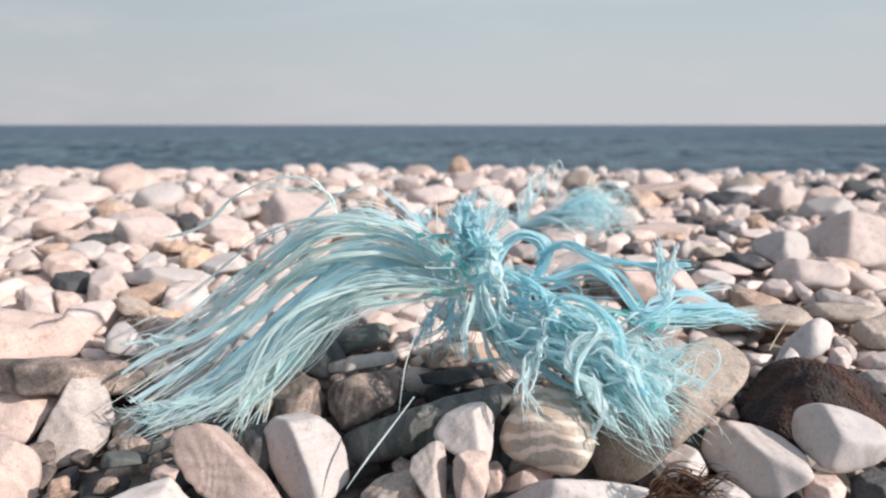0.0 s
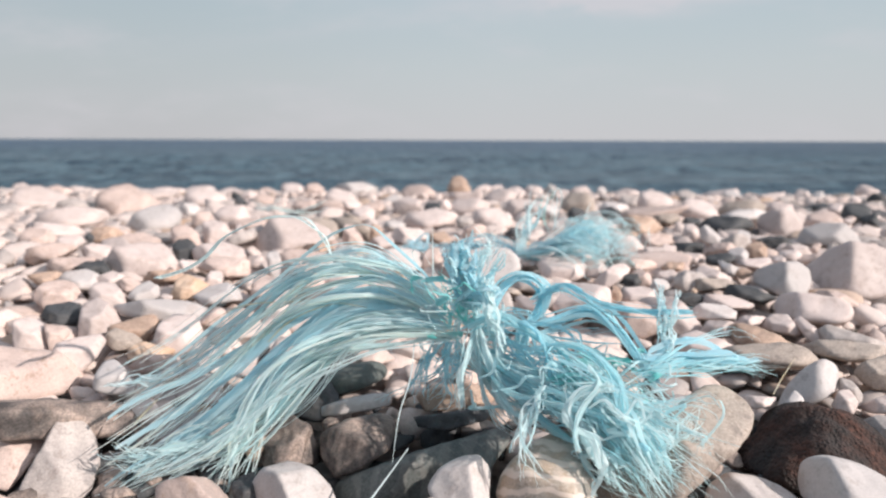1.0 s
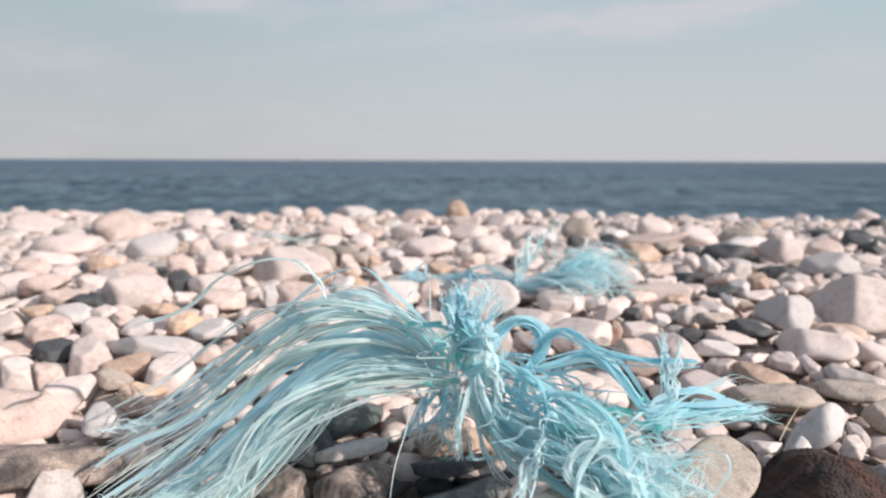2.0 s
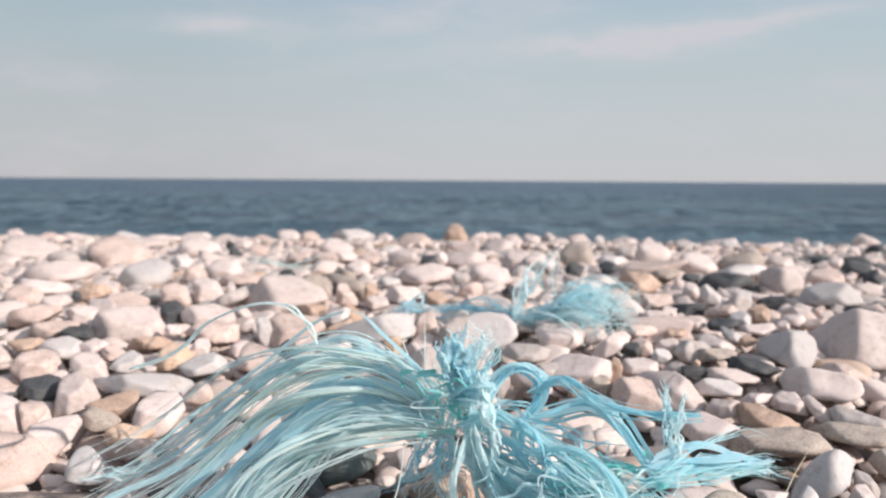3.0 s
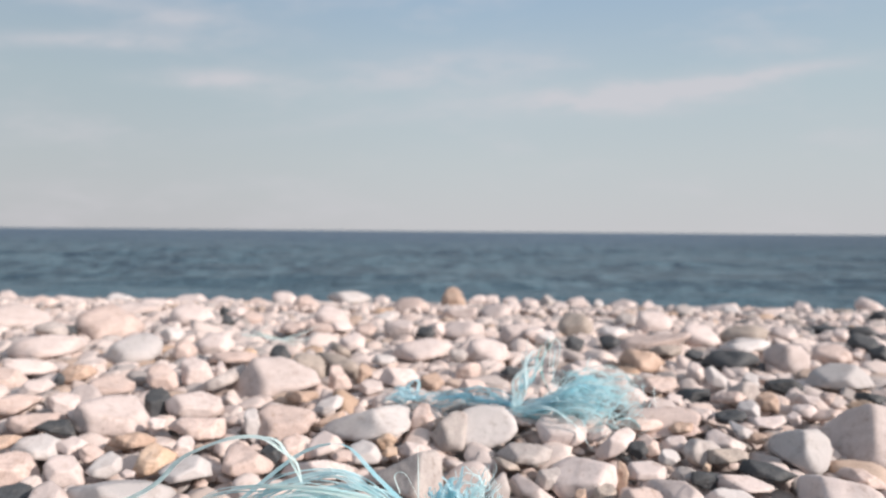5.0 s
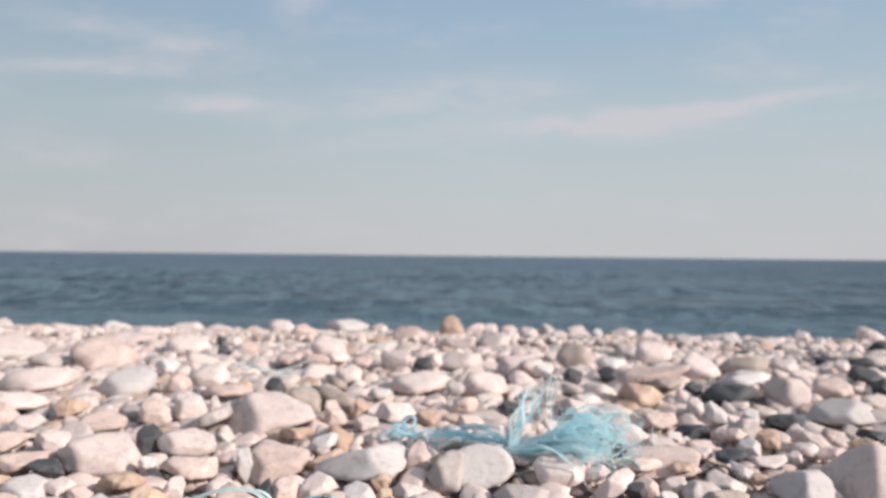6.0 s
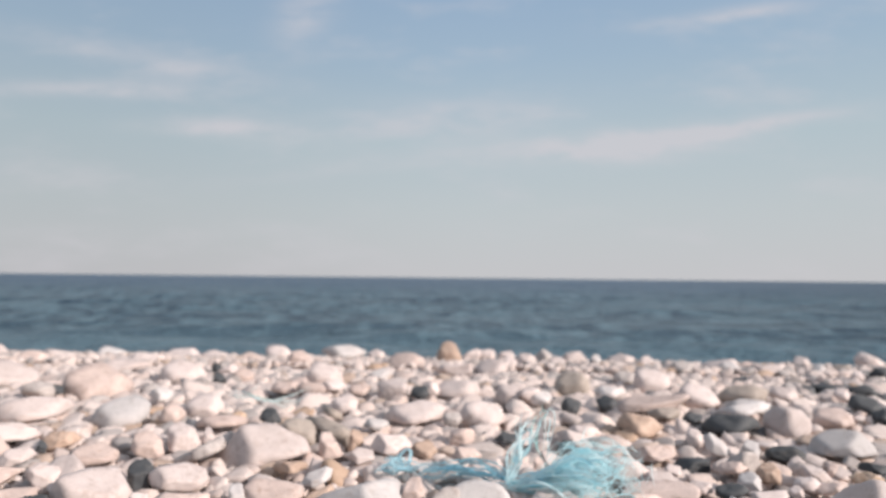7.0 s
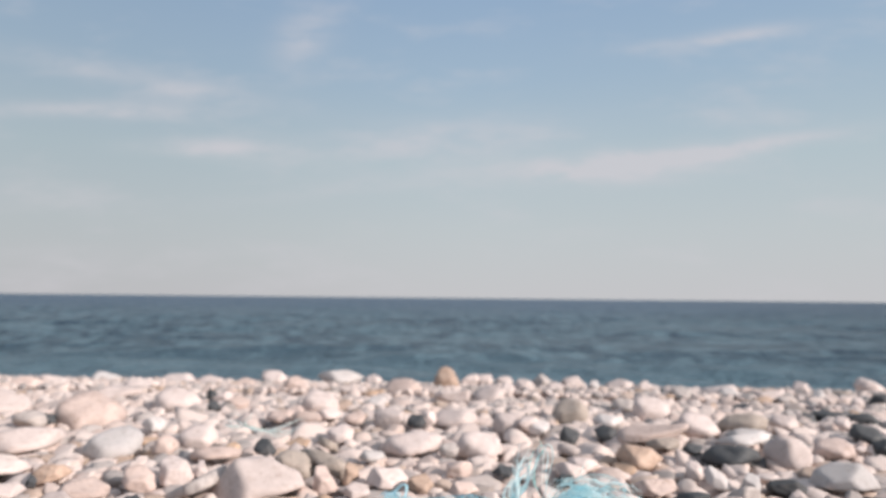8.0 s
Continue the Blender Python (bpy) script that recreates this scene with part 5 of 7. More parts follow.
pebble("pale", 0.115, 2.675, 0.014, 0.0719, 0.0540, 0.0306, 0)
# the next four are dark and sunk to stand for shadowed gaps
pebble("slate", 0.597, 1.350, 0.027, 0.0346, 0.0259, 0.0166, 0)
pebble("slate", 0.816, 1.456, 0.028, 0.0371, 0.0279, 0.0181, 0)
pebble("slate", 1.442, 2.284, 0.017, 0.0592, 0.0445, 0.0272, 0)
pebble("slate", 1.769, 2.747, -0.003, 0.0524, 0.0394, 0.0478, 0)
pebble("slate", 0.481, 0.923, 0.028, 0.0237, 0.0178, 0.0110, 0)
pebble("slate", 0.600, 1.167, 0.040, 0.0252, 0.0189, 0.0149, 0)


# ---- frayed rope ----
def spline(points, count):
    """Smooth line through a few points, at even steps of its run."""
    p = np.array(points, dtype=float)
    p = np.vstack([2 * p[0] - p[1], p, 2 * p[-1] - p[-2]])
    out = []
    for s in np.linspace(0, len(points) - 1, count):
        i = min(int(s), len(points) - 2)
        u = s - i
        a, b, c, d = p[i:i + 4]
        out.append(0.5 * (2 * b + (c - a) * u + (2 * a - 5 * b + 4 * c - d) * u * u + (3 * b - a - 3 * c + d) * u ** 3))
    return np.array(out)


def ribbon(line, width, thick, twist, taper, rng):
    """A flat split-film yarn along a line: four corners a ring."""
    count = len(line)
    along = np.gradient(line, axis=0)
    along /= np.linalg.norm(along, axis=1)[:, None] + 1e-9
    ref = np.array([0.25, -0.45, 0.85])
    side = np.cross(along, ref)
    side /= np.linalg.norm(side, axis=1)[:, None] + 1e-9
    top = np.cross(side, along)
    turn = rng.normal() * 0.55 + np.linspace(-0.5, 0.5, count) * twist * 0.6
    a = side * np.cos(turn)[:, None] + top * np.sin(turn)[:, None]
    b = -side * np.sin(turn)[:, None] + top * np.cos(turn)[:, None]
    w = width / 2 * np.interp(np.linspace(0, 1, count), [0, 0.12, 0.35, 0.65, 1], [max(0.1, 1.2 - width * 220), 0.8, 1, 1, taper])[:, None]
    t = thick / 2
    verts = np.stack([line + a * w, line + b * t, line - a * w, line - b * t], axis=1).reshape(-1, 3)
    faces = []
    for i in range(count - 1):
        for k in range(4):
            faces.append((i * 4 + k, i * 4 + (k + 1) % 4, i * 4 + 4 + (k + 1) % 4, i * 4 + 4 + k))
    faces += [(3, 2, 1, 0), tuple(count * 4 - 4 + k for k in range(4))]
    return verts, faces


YARN_LABELS = {"fringe": "fanned-out frayed fibres", "cord": "thicker untwisted yarn", "strand": "single loose fibre"}
knots = np.random.default_rng(21)


def yarn(rope, name, count, near, far, width, deep, trim, tone, guides):
    """Fibres that run between guide lines. near, far: how far they stray at their root and tip, in hundredths of a metre over two."""
    rng = knots
    lines = [spline(g, 30) for g in guides]
    verts, faces, base = [], [], 0
    run = np.linspace(0, 1, 30)[:, None]
    stray = (near + (far - near) * run ** 1.5) * 0.0006
    for number in range(count):
        if number % (9 if count > 90 else 2 if width > 2.5 else 5) == 0:
            # the next few fibres hang together
            last = len(lines) - 1
            begin = rng.uniform(0, last) if last else 0.0
            # a bundle drifts across its neighbours on its way
            pick_at = np.clip(begin + rng.normal() * 0.35 * last / 3 * np.sin(run[:, 0] * 3.0), 0, last)
            i = np.minimum(pick_at.astype(int), max(last - 1, 0))
            u = (pick_at - i)[:, None]
            stack, ring = np.stack(lines), np.arange(30)
            shared = stack[i, ring] * (1 - u) + stack[np.minimum(i + 1, last), ring] * u
            wander = np.clip(rng.normal(size=3), -1.5, 1.5) * stray * 0.6 + np.clip(rng.normal(size=3), -1.4, 1.4) * stray * run
            wave = sum(np.sin(run * rng.uniform(2, 9) + rng.uniform(0, 6.28)) * rng.normal(size=3) for _ in range(2)) * (stray * 0.4 + 0.006 * np.sin(run * 3.14) * min(near / 6, 1))
            shared = shared + wander + wave + np.array([0, rng.normal() * deep, 0]) * (0.35 + run)
        own = rng.normal(size=3) * stray * (0.12 + 0.45 * run ** 2) + np.sin(run * rng.uniform(3, 14) + rng.uniform(0, 6.28)) * rng.normal(size=3) * stray * 0.22
        if count > 1:
            # small kinks where the film was creased
            knee = rng.normal(size=(9, 3)) * 0.0016
            own = own + np.stack([np.interp(run[:, 0], np.linspace(0, 1, 9), knee[:, k]) for k in range(3)], axis=1)
        line = shared + own
        keep = 30 if not trim else max(8, int(30 * (1 - trim * rng.uniform() ** 1.6)))
        start = int(rng.uniform(0, 3)) if trim else 0
        if tone == "veil" and count > 1 and trim:
            # torn film shows in short lengths
            start = int(rng.uniform(0, 14))
            keep = min(30, start + int(rng.uniform(9, 17)))
        wide = width * 0.001 * rng.uniform(0.55, 1.35) if count > 1 else width * (0.00055 if width > 3 else 0.001)
        v, f = ribbon(line[start:keep], wide, min(wide * (0.16 if count > 1 else 0.2), 0.0004), rng.uniform(-3, 3) * (1 if width < 3 else 0.4), 0.35 if width < 3 or (count > 1 and trim) else 0.8, rng)
        if count == 1 and width > 3:
            # a yarn is a bundle of a few films
            for _ in range(11):
                shift = rng.normal(size=3) * width * 0.00026 + np.sin(run * rng.uniform(4, 12) + rng.uniform(0, 6)) * rng.normal(size=3) * width * 0.00022
                v2, f2 = ribbon(line + shift, wide * rng.uniform(0.3, 0.75), wide * 0.05, rng.uniform(-4, 4), 0.6, rng)
                verts.append(v2)
                faces += [tuple(k + base for k in q) for q in f2]
                base += len(v2)
        verts.append(v)
        faces += [tuple(k + base for k in q) for q in f]
        base += len(v)
    mesh = mesh_of(name, np.concatenate(verts), faces, FIBRE[tone])
    mesh.shade_flat()
    ob = new(name, mesh)
    ob.parent = rope
    ob.matrix_parent_inverse = rope.matrix_world.inverted()
    return tagged(ob, YARN_LABELS[name], kind="stuff" if count > 1 or width > 3 else "")


def tangle(rope, count, middle, reach, width, tone):
    """Loose curls that cross one another round a middle."""
    verts, faces, base = [], [], 0
    for _ in range(count):
        away = np.cumsum(knots.normal(size=(5, 3)) * 0.42, axis=0) + knots.normal(size=3) * 0.5
        line = spline(np.array(middle) + np.clip(away, -1.3, 1.3) * np.array(reach), 26)
        wide = width * 0.001 * knots.uniform(0.5, 1.4)
        v, f = ribbon(line, wide, wide * 0.18, knots.uniform(-4, 4), 0.5, knots)
        verts.append(v)
        faces += [tuple(k + base for k in q) for q in f]
        base += len(v)
    mesh = mesh_of("tangle", np.concatenate(verts), faces, FIBRE[tone])
    mesh.shade_flat()
    ob = new("tangle", mesh)
    ob.parent = rope
    ob.matrix_parent_inverse = rope.matrix_world.inverted()
    return tagged(ob, "crossing curled loose fibres", kind="stuff")


def rope_at(x, y, z, label, name="frayed_rope", category="rope", group="frayed ropes on the beach"):
    rope = new(name)
    rope.matrix_world = pose(x, y, z)
    bpy.context.view_layer.update()
    return tagged(rope, label, category, group)


rope = rope_at(0.17, 0.56, 0.02, "pale blue frayed plastic rope tangle lying on pebbles")
yarn(rope, "fringe", 18, 3, 8, 8.0, 0.006, 0.35, "film", [
    [(0.155, 0.560, 0.098), (0.129, 0.570, 0.117), (0.093, 0.575, 0.131), (0.051, 0.575, 0.125), (0.012, 0.580, 0.105), (-0.033, 0.580, 0.064), (-0.075, 0.570, 0.027), (-0.116, 0.550, 0.006), (-0.137, 0.535, -0.012)],
    [(0.153, 0.560, 0.093), (0.125, 0.565, 0.105), (0.089, 0.565, 0.111), (0.047, 0.565, 0.096), (0.011, 0.560, 0.065), (-0.029, 0.550, 0.030), (-0.073, 0.535, -0.004), (-0.106, 0.515, -0.023), (-0.130, 0.500, -0.035)],
    [(0.156, 0.555, 0.087), (0.126, 0.555, 0.089), (0.085, 0.555, 0.086), (0.050, 0.550, 0.068), (0.020, 0.545, 0.043), (-0.009, 0.535, 0.014), (-0.041, 0.520, -0.007), (-0.078, 0.500, -0.020), (-0.112, 0.490, -0.034)]])
yarn(rope, "fringe", 22, 7, 12, 4.2, 0.012, 0.5, "veil", [
    [(0.155, 0.565, 0.102), (0.134, 0.570, 0.124), (0.103, 0.575, 0.140), (0.072, 0.580, 0.148), (0.028, 0.585, 0.136), (-0.021, 0.600, 0.108), (-0.071, 0.610, 0.071), (-0.123, 0.615, 0.031), (-0.173, 0.600, 0.008)],
    [(0.155, 0.560, 0.098), (0.129, 0.570, 0.117), (0.093, 0.575, 0.131), (0.051, 0.575, 0.125), (0.012, 0.580, 0.105), (-0.033, 0.580, 0.064), (-0.075, 0.570, 0.027), (-0.116, 0.550, 0.006), (-0.137, 0.535, -0.012)],
    [(0.153, 0.560, 0.093), (0.125, 0.565, 0.105), (0.089, 0.565, 0.111), (0.047, 0.565, 0.096), (0.011, 0.560, 0.065), (-0.029, 0.550, 0.030), (-0.073, 0.535, -0.004), (-0.106, 0.515, -0.023), (-0.130, 0.500, -0.035)],
    [(0.156, 0.555, 0.087), (0.126, 0.555, 0.089), (0.085, 0.555, 0.086), (0.050, 0.550, 0.068), (0.020, 0.545, 0.043), (-0.009, 0.535, 0.014), (-0.041, 0.520, -0.007), (-0.078, 0.500, -0.020), (-0.112, 0.490, -0.034)],
    [(0.166, 0.550, 0.078), (0.136, 0.550, 0.084), (0.106, 0.550, 0.081), (0.076, 0.545, 0.071), (0.042, 0.540, 0.052), (0.018, 0.530, 0.031), (0.004, 0.515, 0.007), (-0.005, 0.495, -0.011), (-0.007, 0.475, -0.030)]])
yarn(rope, "fringe", 96, 8, 16, 1.9, 0.010, 0.3, "mint", [
    [(0.155, 0.565, 0.102), (0.134, 0.570, 0.124), (0.103, 0.575, 0.140), (0.072, 0.580, 0.148), (0.028, 0.585, 0.136), (-0.021, 0.600, 0.108), (-0.071, 0.610, 0.071), (-0.123, 0.615, 0.031), (-0.173, 0.600, 0.008)],
    [(0.155, 0.560, 0.098), (0.129, 0.570, 0.117), (0.093, 0.575, 0.131), (0.051, 0.575, 0.125), (0.012, 0.580, 0.105), (-0.033, 0.580, 0.064), (-0.075, 0.570, 0.027), (-0.116, 0.550, 0.006), (-0.137, 0.535, -0.012)],
    [(0.153, 0.560, 0.093), (0.125, 0.565, 0.105), (0.089, 0.565, 0.111), (0.047, 0.565, 0.096), (0.011, 0.560, 0.065), (-0.029, 0.550, 0.030), (-0.073, 0.535, -0.004), (-0.106, 0.515, -0.023), (-0.130, 0.500, -0.035)],
    [(0.156, 0.555, 0.087), (0.126, 0.555, 0.089), (0.085, 0.555, 0.086), (0.050, 0.550, 0.068), (0.020, 0.545, 0.043), (-0.009, 0.535, 0.014), (-0.041, 0.520, -0.007), (-0.078, 0.500, -0.020), (-0.112, 0.490, -0.034)],
    [(0.163, 0.550, 0.080), (0.131, 0.552, 0.085), (0.096, 0.552, 0.083), (0.063, 0.548, 0.071), (0.031, 0.543, 0.049), (0.005, 0.530, 0.021), (-0.014, 0.515, -0.004), (-0.024, 0.500, -0.016), (-0.030, 0.490, -0.022)]])
yarn(rope, "fringe", 44, 5, 11, 1.9, 0.008, 0.25, "mint", [
    [(0.156, 0.555, 0.087), (0.126, 0.555, 0.089), (0.085, 0.555, 0.086), (0.050, 0.550, 0.068), (0.020, 0.545, 0.043), (-0.009, 0.535, 0.014), (-0.041, 0.520, -0.007), (-0.078, 0.500, -0.020), (-0.112, 0.490, -0.034)],
    [(0.163, 0.550, 0.080), (0.131, 0.552, 0.085), (0.096, 0.552, 0.083), (0.063, 0.548, 0.071), (0.031, 0.543, 0.049), (0.005, 0.530, 0.021), (-0.014, 0.515, -0.004), (-0.024, 0.500, -0.016), (-0.030, 0.490, -0.022)],
    [(0.166, 0.550, 0.078), (0.136, 0.550, 0.084), (0.106, 0.550, 0.081), (0.076, 0.545, 0.071), (0.042, 0.540, 0.052), (0.018, 0.530, 0.031), (0.004, 0.515, 0.007), (-0.005, 0.495, -0.011), (-0.007, 0.475, -0.030)]])
yarn(rope, "fringe", 32, 5, 12, 1.8, 0.008, 0.25, "pale", [
    [(0.155, 0.565, 0.102), (0.134, 0.570, 0.124), (0.103, 0.575, 0.140), (0.072, 0.580, 0.148), (0.028, 0.585, 0.136), (-0.021, 0.600, 0.108), (-0.071, 0.610, 0.071), (-0.123, 0.615, 0.031), (-0.173, 0.600, 0.008)],
    [(0.155, 0.565, 0.102), (0.134, 0.570, 0.124), (0.103, 0.575, 0.140), (0.072, 0.580, 0.143), (0.028, 0.585, 0.136), (-0.021, 0.600, 0.108), (-0.071, 0.610, 0.071), (-0.123, 0.615, 0.031), (-0.173, 0.600, 0.008)],
    [(0.155, 0.560, 0.098), (0.129, 0.570, 0.117), (0.093, 0.575, 0.131), (0.051, 0.575, 0.125), (0.012, 0.580, 0.105), (-0.033, 0.580, 0.064), (-0.075, 0.570, 0.027), (-0.116, 0.550, 0.006), (-0.137, 0.535, -0.012)]])
yarn(rope, "fringe", 50, 8, 15, 0.9, 0.010, 0.25, "pale", [
    [(0.155, 0.565, 0.102), (0.134, 0.570, 0.124), (0.103, 0.575, 0.140), (0.072, 0.580, 0.148), (0.028, 0.585, 0.136), (-0.021, 0.600, 0.108), (-0.071, 0.610, 0.071), (-0.123, 0.615, 0.031), (-0.173, 0.600, 0.008)],
    [(0.155, 0.560, 0.098), (0.129, 0.570, 0.117), (0.093, 0.575, 0.131), (0.051, 0.575, 0.125), (0.012, 0.580, 0.105), (-0.033, 0.580, 0.064), (-0.075, 0.570, 0.027), (-0.116, 0.550, 0.006), (-0.137, 0.535, -0.012)],
    [(0.153, 0.560, 0.093), (0.125, 0.565, 0.105), (0.089, 0.565, 0.111), (0.047, 0.565, 0.096), (0.011, 0.560, 0.065), (-0.029, 0.550, 0.030), (-0.073, 0.535, -0.004), (-0.106, 0.515, -0.023), (-0.130, 0.500, -0.035)],
    [(0.156, 0.555, 0.087), (0.126, 0.555, 0.089), (0.085, 0.555, 0.086), (0.050, 0.550, 0.068), (0.020, 0.545, 0.043), (-0.009, 0.535, 0.014), (-0.041, 0.520, -0.007), (-0.078, 0.500, -0.020), (-0.112, 0.490, -0.034)],
    [(0.163, 0.550, 0.080), (0.131, 0.552, 0.085), (0.096, 0.552, 0.083), (0.063, 0.548, 0.071), (0.031, 0.543, 0.049), (0.005, 0.530, 0.021), (-0.014, 0.515, -0.004), (-0.024, 0.500, -0.016), (-0.030, 0.490, -0.022)]])
yarn(rope, "fringe", 22, 1.5, 8, 1.3, 0.006, 0.3, "mint", [
    [(-0.041, 0.520, -0.002), (-0.072, 0.510, -0.006), (-0.102, 0.505, -0.010), (-0.129, 0.500, -0.005)],
    [(-0.039, 0.515, -0.008), (-0.076, 0.505, -0.020), (-0.099, 0.495, -0.029), (-0.126, 0.490, -0.032)]])
yarn(rope, "fringe", 18, 1.5, 7, 1.3, 0.006, 0.3, "mint", [
    [(-0.023, 0.530, 0.016), (-0.066, 0.520, -0.002), (-0.096, 0.505, -0.023), (-0.122, 0.490, -0.042)],
    [(-0.008, 0.530, 0.011), (-0.039, 0.515, -0.010), (-0.069, 0.500, -0.022), (-0.101, 0.485, -0.029)]])
yarn(rope, "fringe", 16, 1.5, 6, 1.4, 0.006, 0.3, "pale", [
    [(-0.085, 0.570, 0.033), (-0.118, 0.580, 0.023), (-0.144, 0.585, 0.018), (-0.176, 0.585, 0.010)],
    [(-0.110, 0.600, 0.031), (-0.134, 0.600, 0.019), (-0.158, 0.600, 0.013), (-0.178, 0.600, 0.015)]])
yarn(rope, "fringe", 22, 1.5, 6, 1.4, 0.006, 0.25, "mint", [
    [(-0.002, 0.530, 0.021), (-0.005, 0.510, -0.002), (-0.008, 0.495, -0.018), (-0.007, 0.475, -0.031)],
    [(-0.007, 0.530, 0.021), (-0.018, 0.515, 0.001), (-0.024, 0.500, -0.013), (-0.031, 0.485, -0.024)]])
yarn(rope, "fringe", 56, 5, 12, 1.3, 0.008, 0.35, "blue", [
    [(0.153, 0.562, 0.080), (0.134, 0.570, 0.061), (0.115, 0.578, 0.040), (0.097, 0.580, 0.019)],
    [(0.155, 0.560, 0.078), (0.142, 0.568, 0.054), (0.129, 0.572, 0.031), (0.118, 0.572, 0.008)],
    [(0.159, 0.560, 0.075), (0.155, 0.565, 0.055), (0.149, 0.570, 0.037), (0.142, 0.570, 0.025)],
    [(0.166, 0.558, 0.074), (0.169, 0.560, 0.057), (0.169, 0.560, 0.041), (0.171, 0.560, 0.030)]])
yarn(rope, "fringe", 46, 2, 5, 1.5, 0.006, 0.4, "cyan", [
    [(0.168, 0.550, 0.105), (0.162, 0.545, 0.125), (0.159, 0.540, 0.142), (0.158, 0.535, 0.154), (0.159, 0.530, 0.165)],
    [(0.175, 0.550, 0.105), (0.171, 0.545, 0.125), (0.170, 0.540, 0.142), (0.171, 0.535, 0.157), (0.174, 0.530, 0.172)],
    [(0.181, 0.550, 0.105), (0.180, 0.545, 0.125), (0.182, 0.540, 0.143), (0.186, 0.535, 0.157), (0.191, 0.530, 0.170)],
    [(0.185, 0.550, 0.106), (0.186, 0.548, 0.121), (0.190, 0.546, 0.136), (0.197, 0.545, 0.149), (0.205, 0.543, 0.160)]])
yarn(rope, "fringe", 16, 3, 6, 6.0, 0.006, 0.3, "film", [
    [(0.168, 0.550, 0.105), (0.162, 0.545, 0.125), (0.159, 0.540, 0.142), (0.158, 0.535, 0.154), (0.159, 0.530, 0.165)],
    [(0.175, 0.550, 0.105), (0.171, 0.545, 0.125), (0.170, 0.540, 0.142), (0.171, 0.535, 0.157), (0.174, 0.530, 0.172)],
    [(0.181, 0.550, 0.105), (0.180, 0.545, 0.125), (0.182, 0.540, 0.143), (0.186, 0.535, 0.157), (0.191, 0.530, 0.170)]])
yarn(rope, "fringe", 20, 2, 5, 3.6, 0.006, 0.4, "veil", [
    [(0.168, 0.550, 0.105), (0.162, 0.545, 0.125), (0.159, 0.540, 0.142), (0.158, 0.535, 0.154), (0.159, 0.530, 0.165)],
    [(0.175, 0.550, 0.105), (0.171, 0.545, 0.125), (0.170, 0.540, 0.142), (0.171, 0.535, 0.157), (0.174, 0.530, 0.172)],
    [(0.181, 0.550, 0.105), (0.180, 0.545, 0.125), (0.182, 0.540, 0.143), (0.186, 0.535, 0.157), (0.191, 0.530, 0.170)],
    [(0.185, 0.550, 0.106), (0.186, 0.548, 0.121), (0.190, 0.546, 0.136), (0.197, 0.545, 0.149), (0.205, 0.543, 0.160)]])
yarn(rope, "fringe", 16, 2, 5, 1.2, 0.006, 0.3, "pale", [
    [(0.175, 0.550, 0.105), (0.171, 0.545, 0.125), (0.170, 0.540, 0.142), (0.171, 0.535, 0.157), (0.174, 0.530, 0.172)],
    [(0.181, 0.550, 0.105), (0.180, 0.545, 0.125), (0.182, 0.540, 0.143), (0.186, 0.535, 0.157), (0.191, 0.530, 0.170)],
    [(0.185, 0.550, 0.106), (0.186, 0.548, 0.121), (0.190, 0.546, 0.136), (0.197, 0.545, 0.149), (0.205, 0.543, 0.160)]])
yarn(rope, "fringe", 10, 3, 5, 4.5, 0.004, 0.1, "film", [
    [(0.163, 0.550, 0.107), (0.170, 0.540, 0.119), (0.182, 0.535, 0.123), (0.192, 0.540, 0.119), (0.204, 0.550, 0.123)]])
yarn(rope, "fringe", 22, 3, 7, 0.8, 0.006, 0.3, "pale", [
    [(0.165, 0.540, 0.147), (0.167, 0.540, 0.155), (0.172, 0.540, 0.162), (0.178, 0.540, 0.165)],
    [(0.180, 0.540, 0.147), (0.183, 0.540, 0.156), (0.185, 0.540, 0.165), (0.187, 0.540, 0.174)],
    [(0.190, 0.540, 0.147), (0.194, 0.540, 0.155), (0.199, 0.540, 0.161), (0.205, 0.540, 0.165)]])
yarn(rope, "fringe", 9, 2, 3, 3.4, 0.003, 0.05, "pale", [
    [(0.188, 0.535, 0.141), (0.184, 0.535, 0.124), (0.185, 0.535, 0.104), (0.187, 0.530, 0.078)],
    [(0.193, 0.535, 0.136), (0.196, 0.535, 0.117), (0.199, 0.530, 0.101), (0.207, 0.525, 0.078)]])
yarn(rope, "fringe", 46, 5, 10, 1.8, 0.01, 0.2, "pale", [
    [(0.184, 0.570, 0.127), (0.181, 0.560, 0.104), (0.185, 0.550, 0.081), (0.195, 0.530, 0.061), (0.209, 0.510, 0.043), (0.226, 0.490, 0.032)],
    [(0.178, 0.570, 0.122), (0.174, 0.560, 0.099), (0.181, 0.550, 0.075), (0.191, 0.530, 0.051), (0.205, 0.510, 0.028), (0.218, 0.490, 0.017)]])
yarn(rope, "fringe", 150, 10, 15, 1.3, 0.010, 0.4, "cyan", [
    [(0.181, 0.570, 0.073), (0.221, 0.550, 0.058), (0.266, 0.520, 0.056), (0.298, 0.497, 0.051), (0.325, 0.482, 0.043), (0.350, 0.468, 0.031)],
    [(0.179, 0.565, 0.066), (0.220, 0.535, 0.053), (0.261, 0.505, 0.050), (0.290, 0.480, 0.044), (0.315, 0.464, 0.031), (0.343, 0.452, 0.015)],
    [(0.178, 0.560, 0.062), (0.219, 0.520, 0.048), (0.257, 0.490, 0.046), (0.284, 0.468, 0.036), (0.303, 0.455, 0.020), (0.322, 0.446, 0.005)],
    [(0.181, 0.555, 0.059), (0.212, 0.515, 0.046), (0.237, 0.490, 0.044), (0.265, 0.466, 0.034), (0.284, 0.450, 0.018), (0.305, 0.440, -0.004)]])
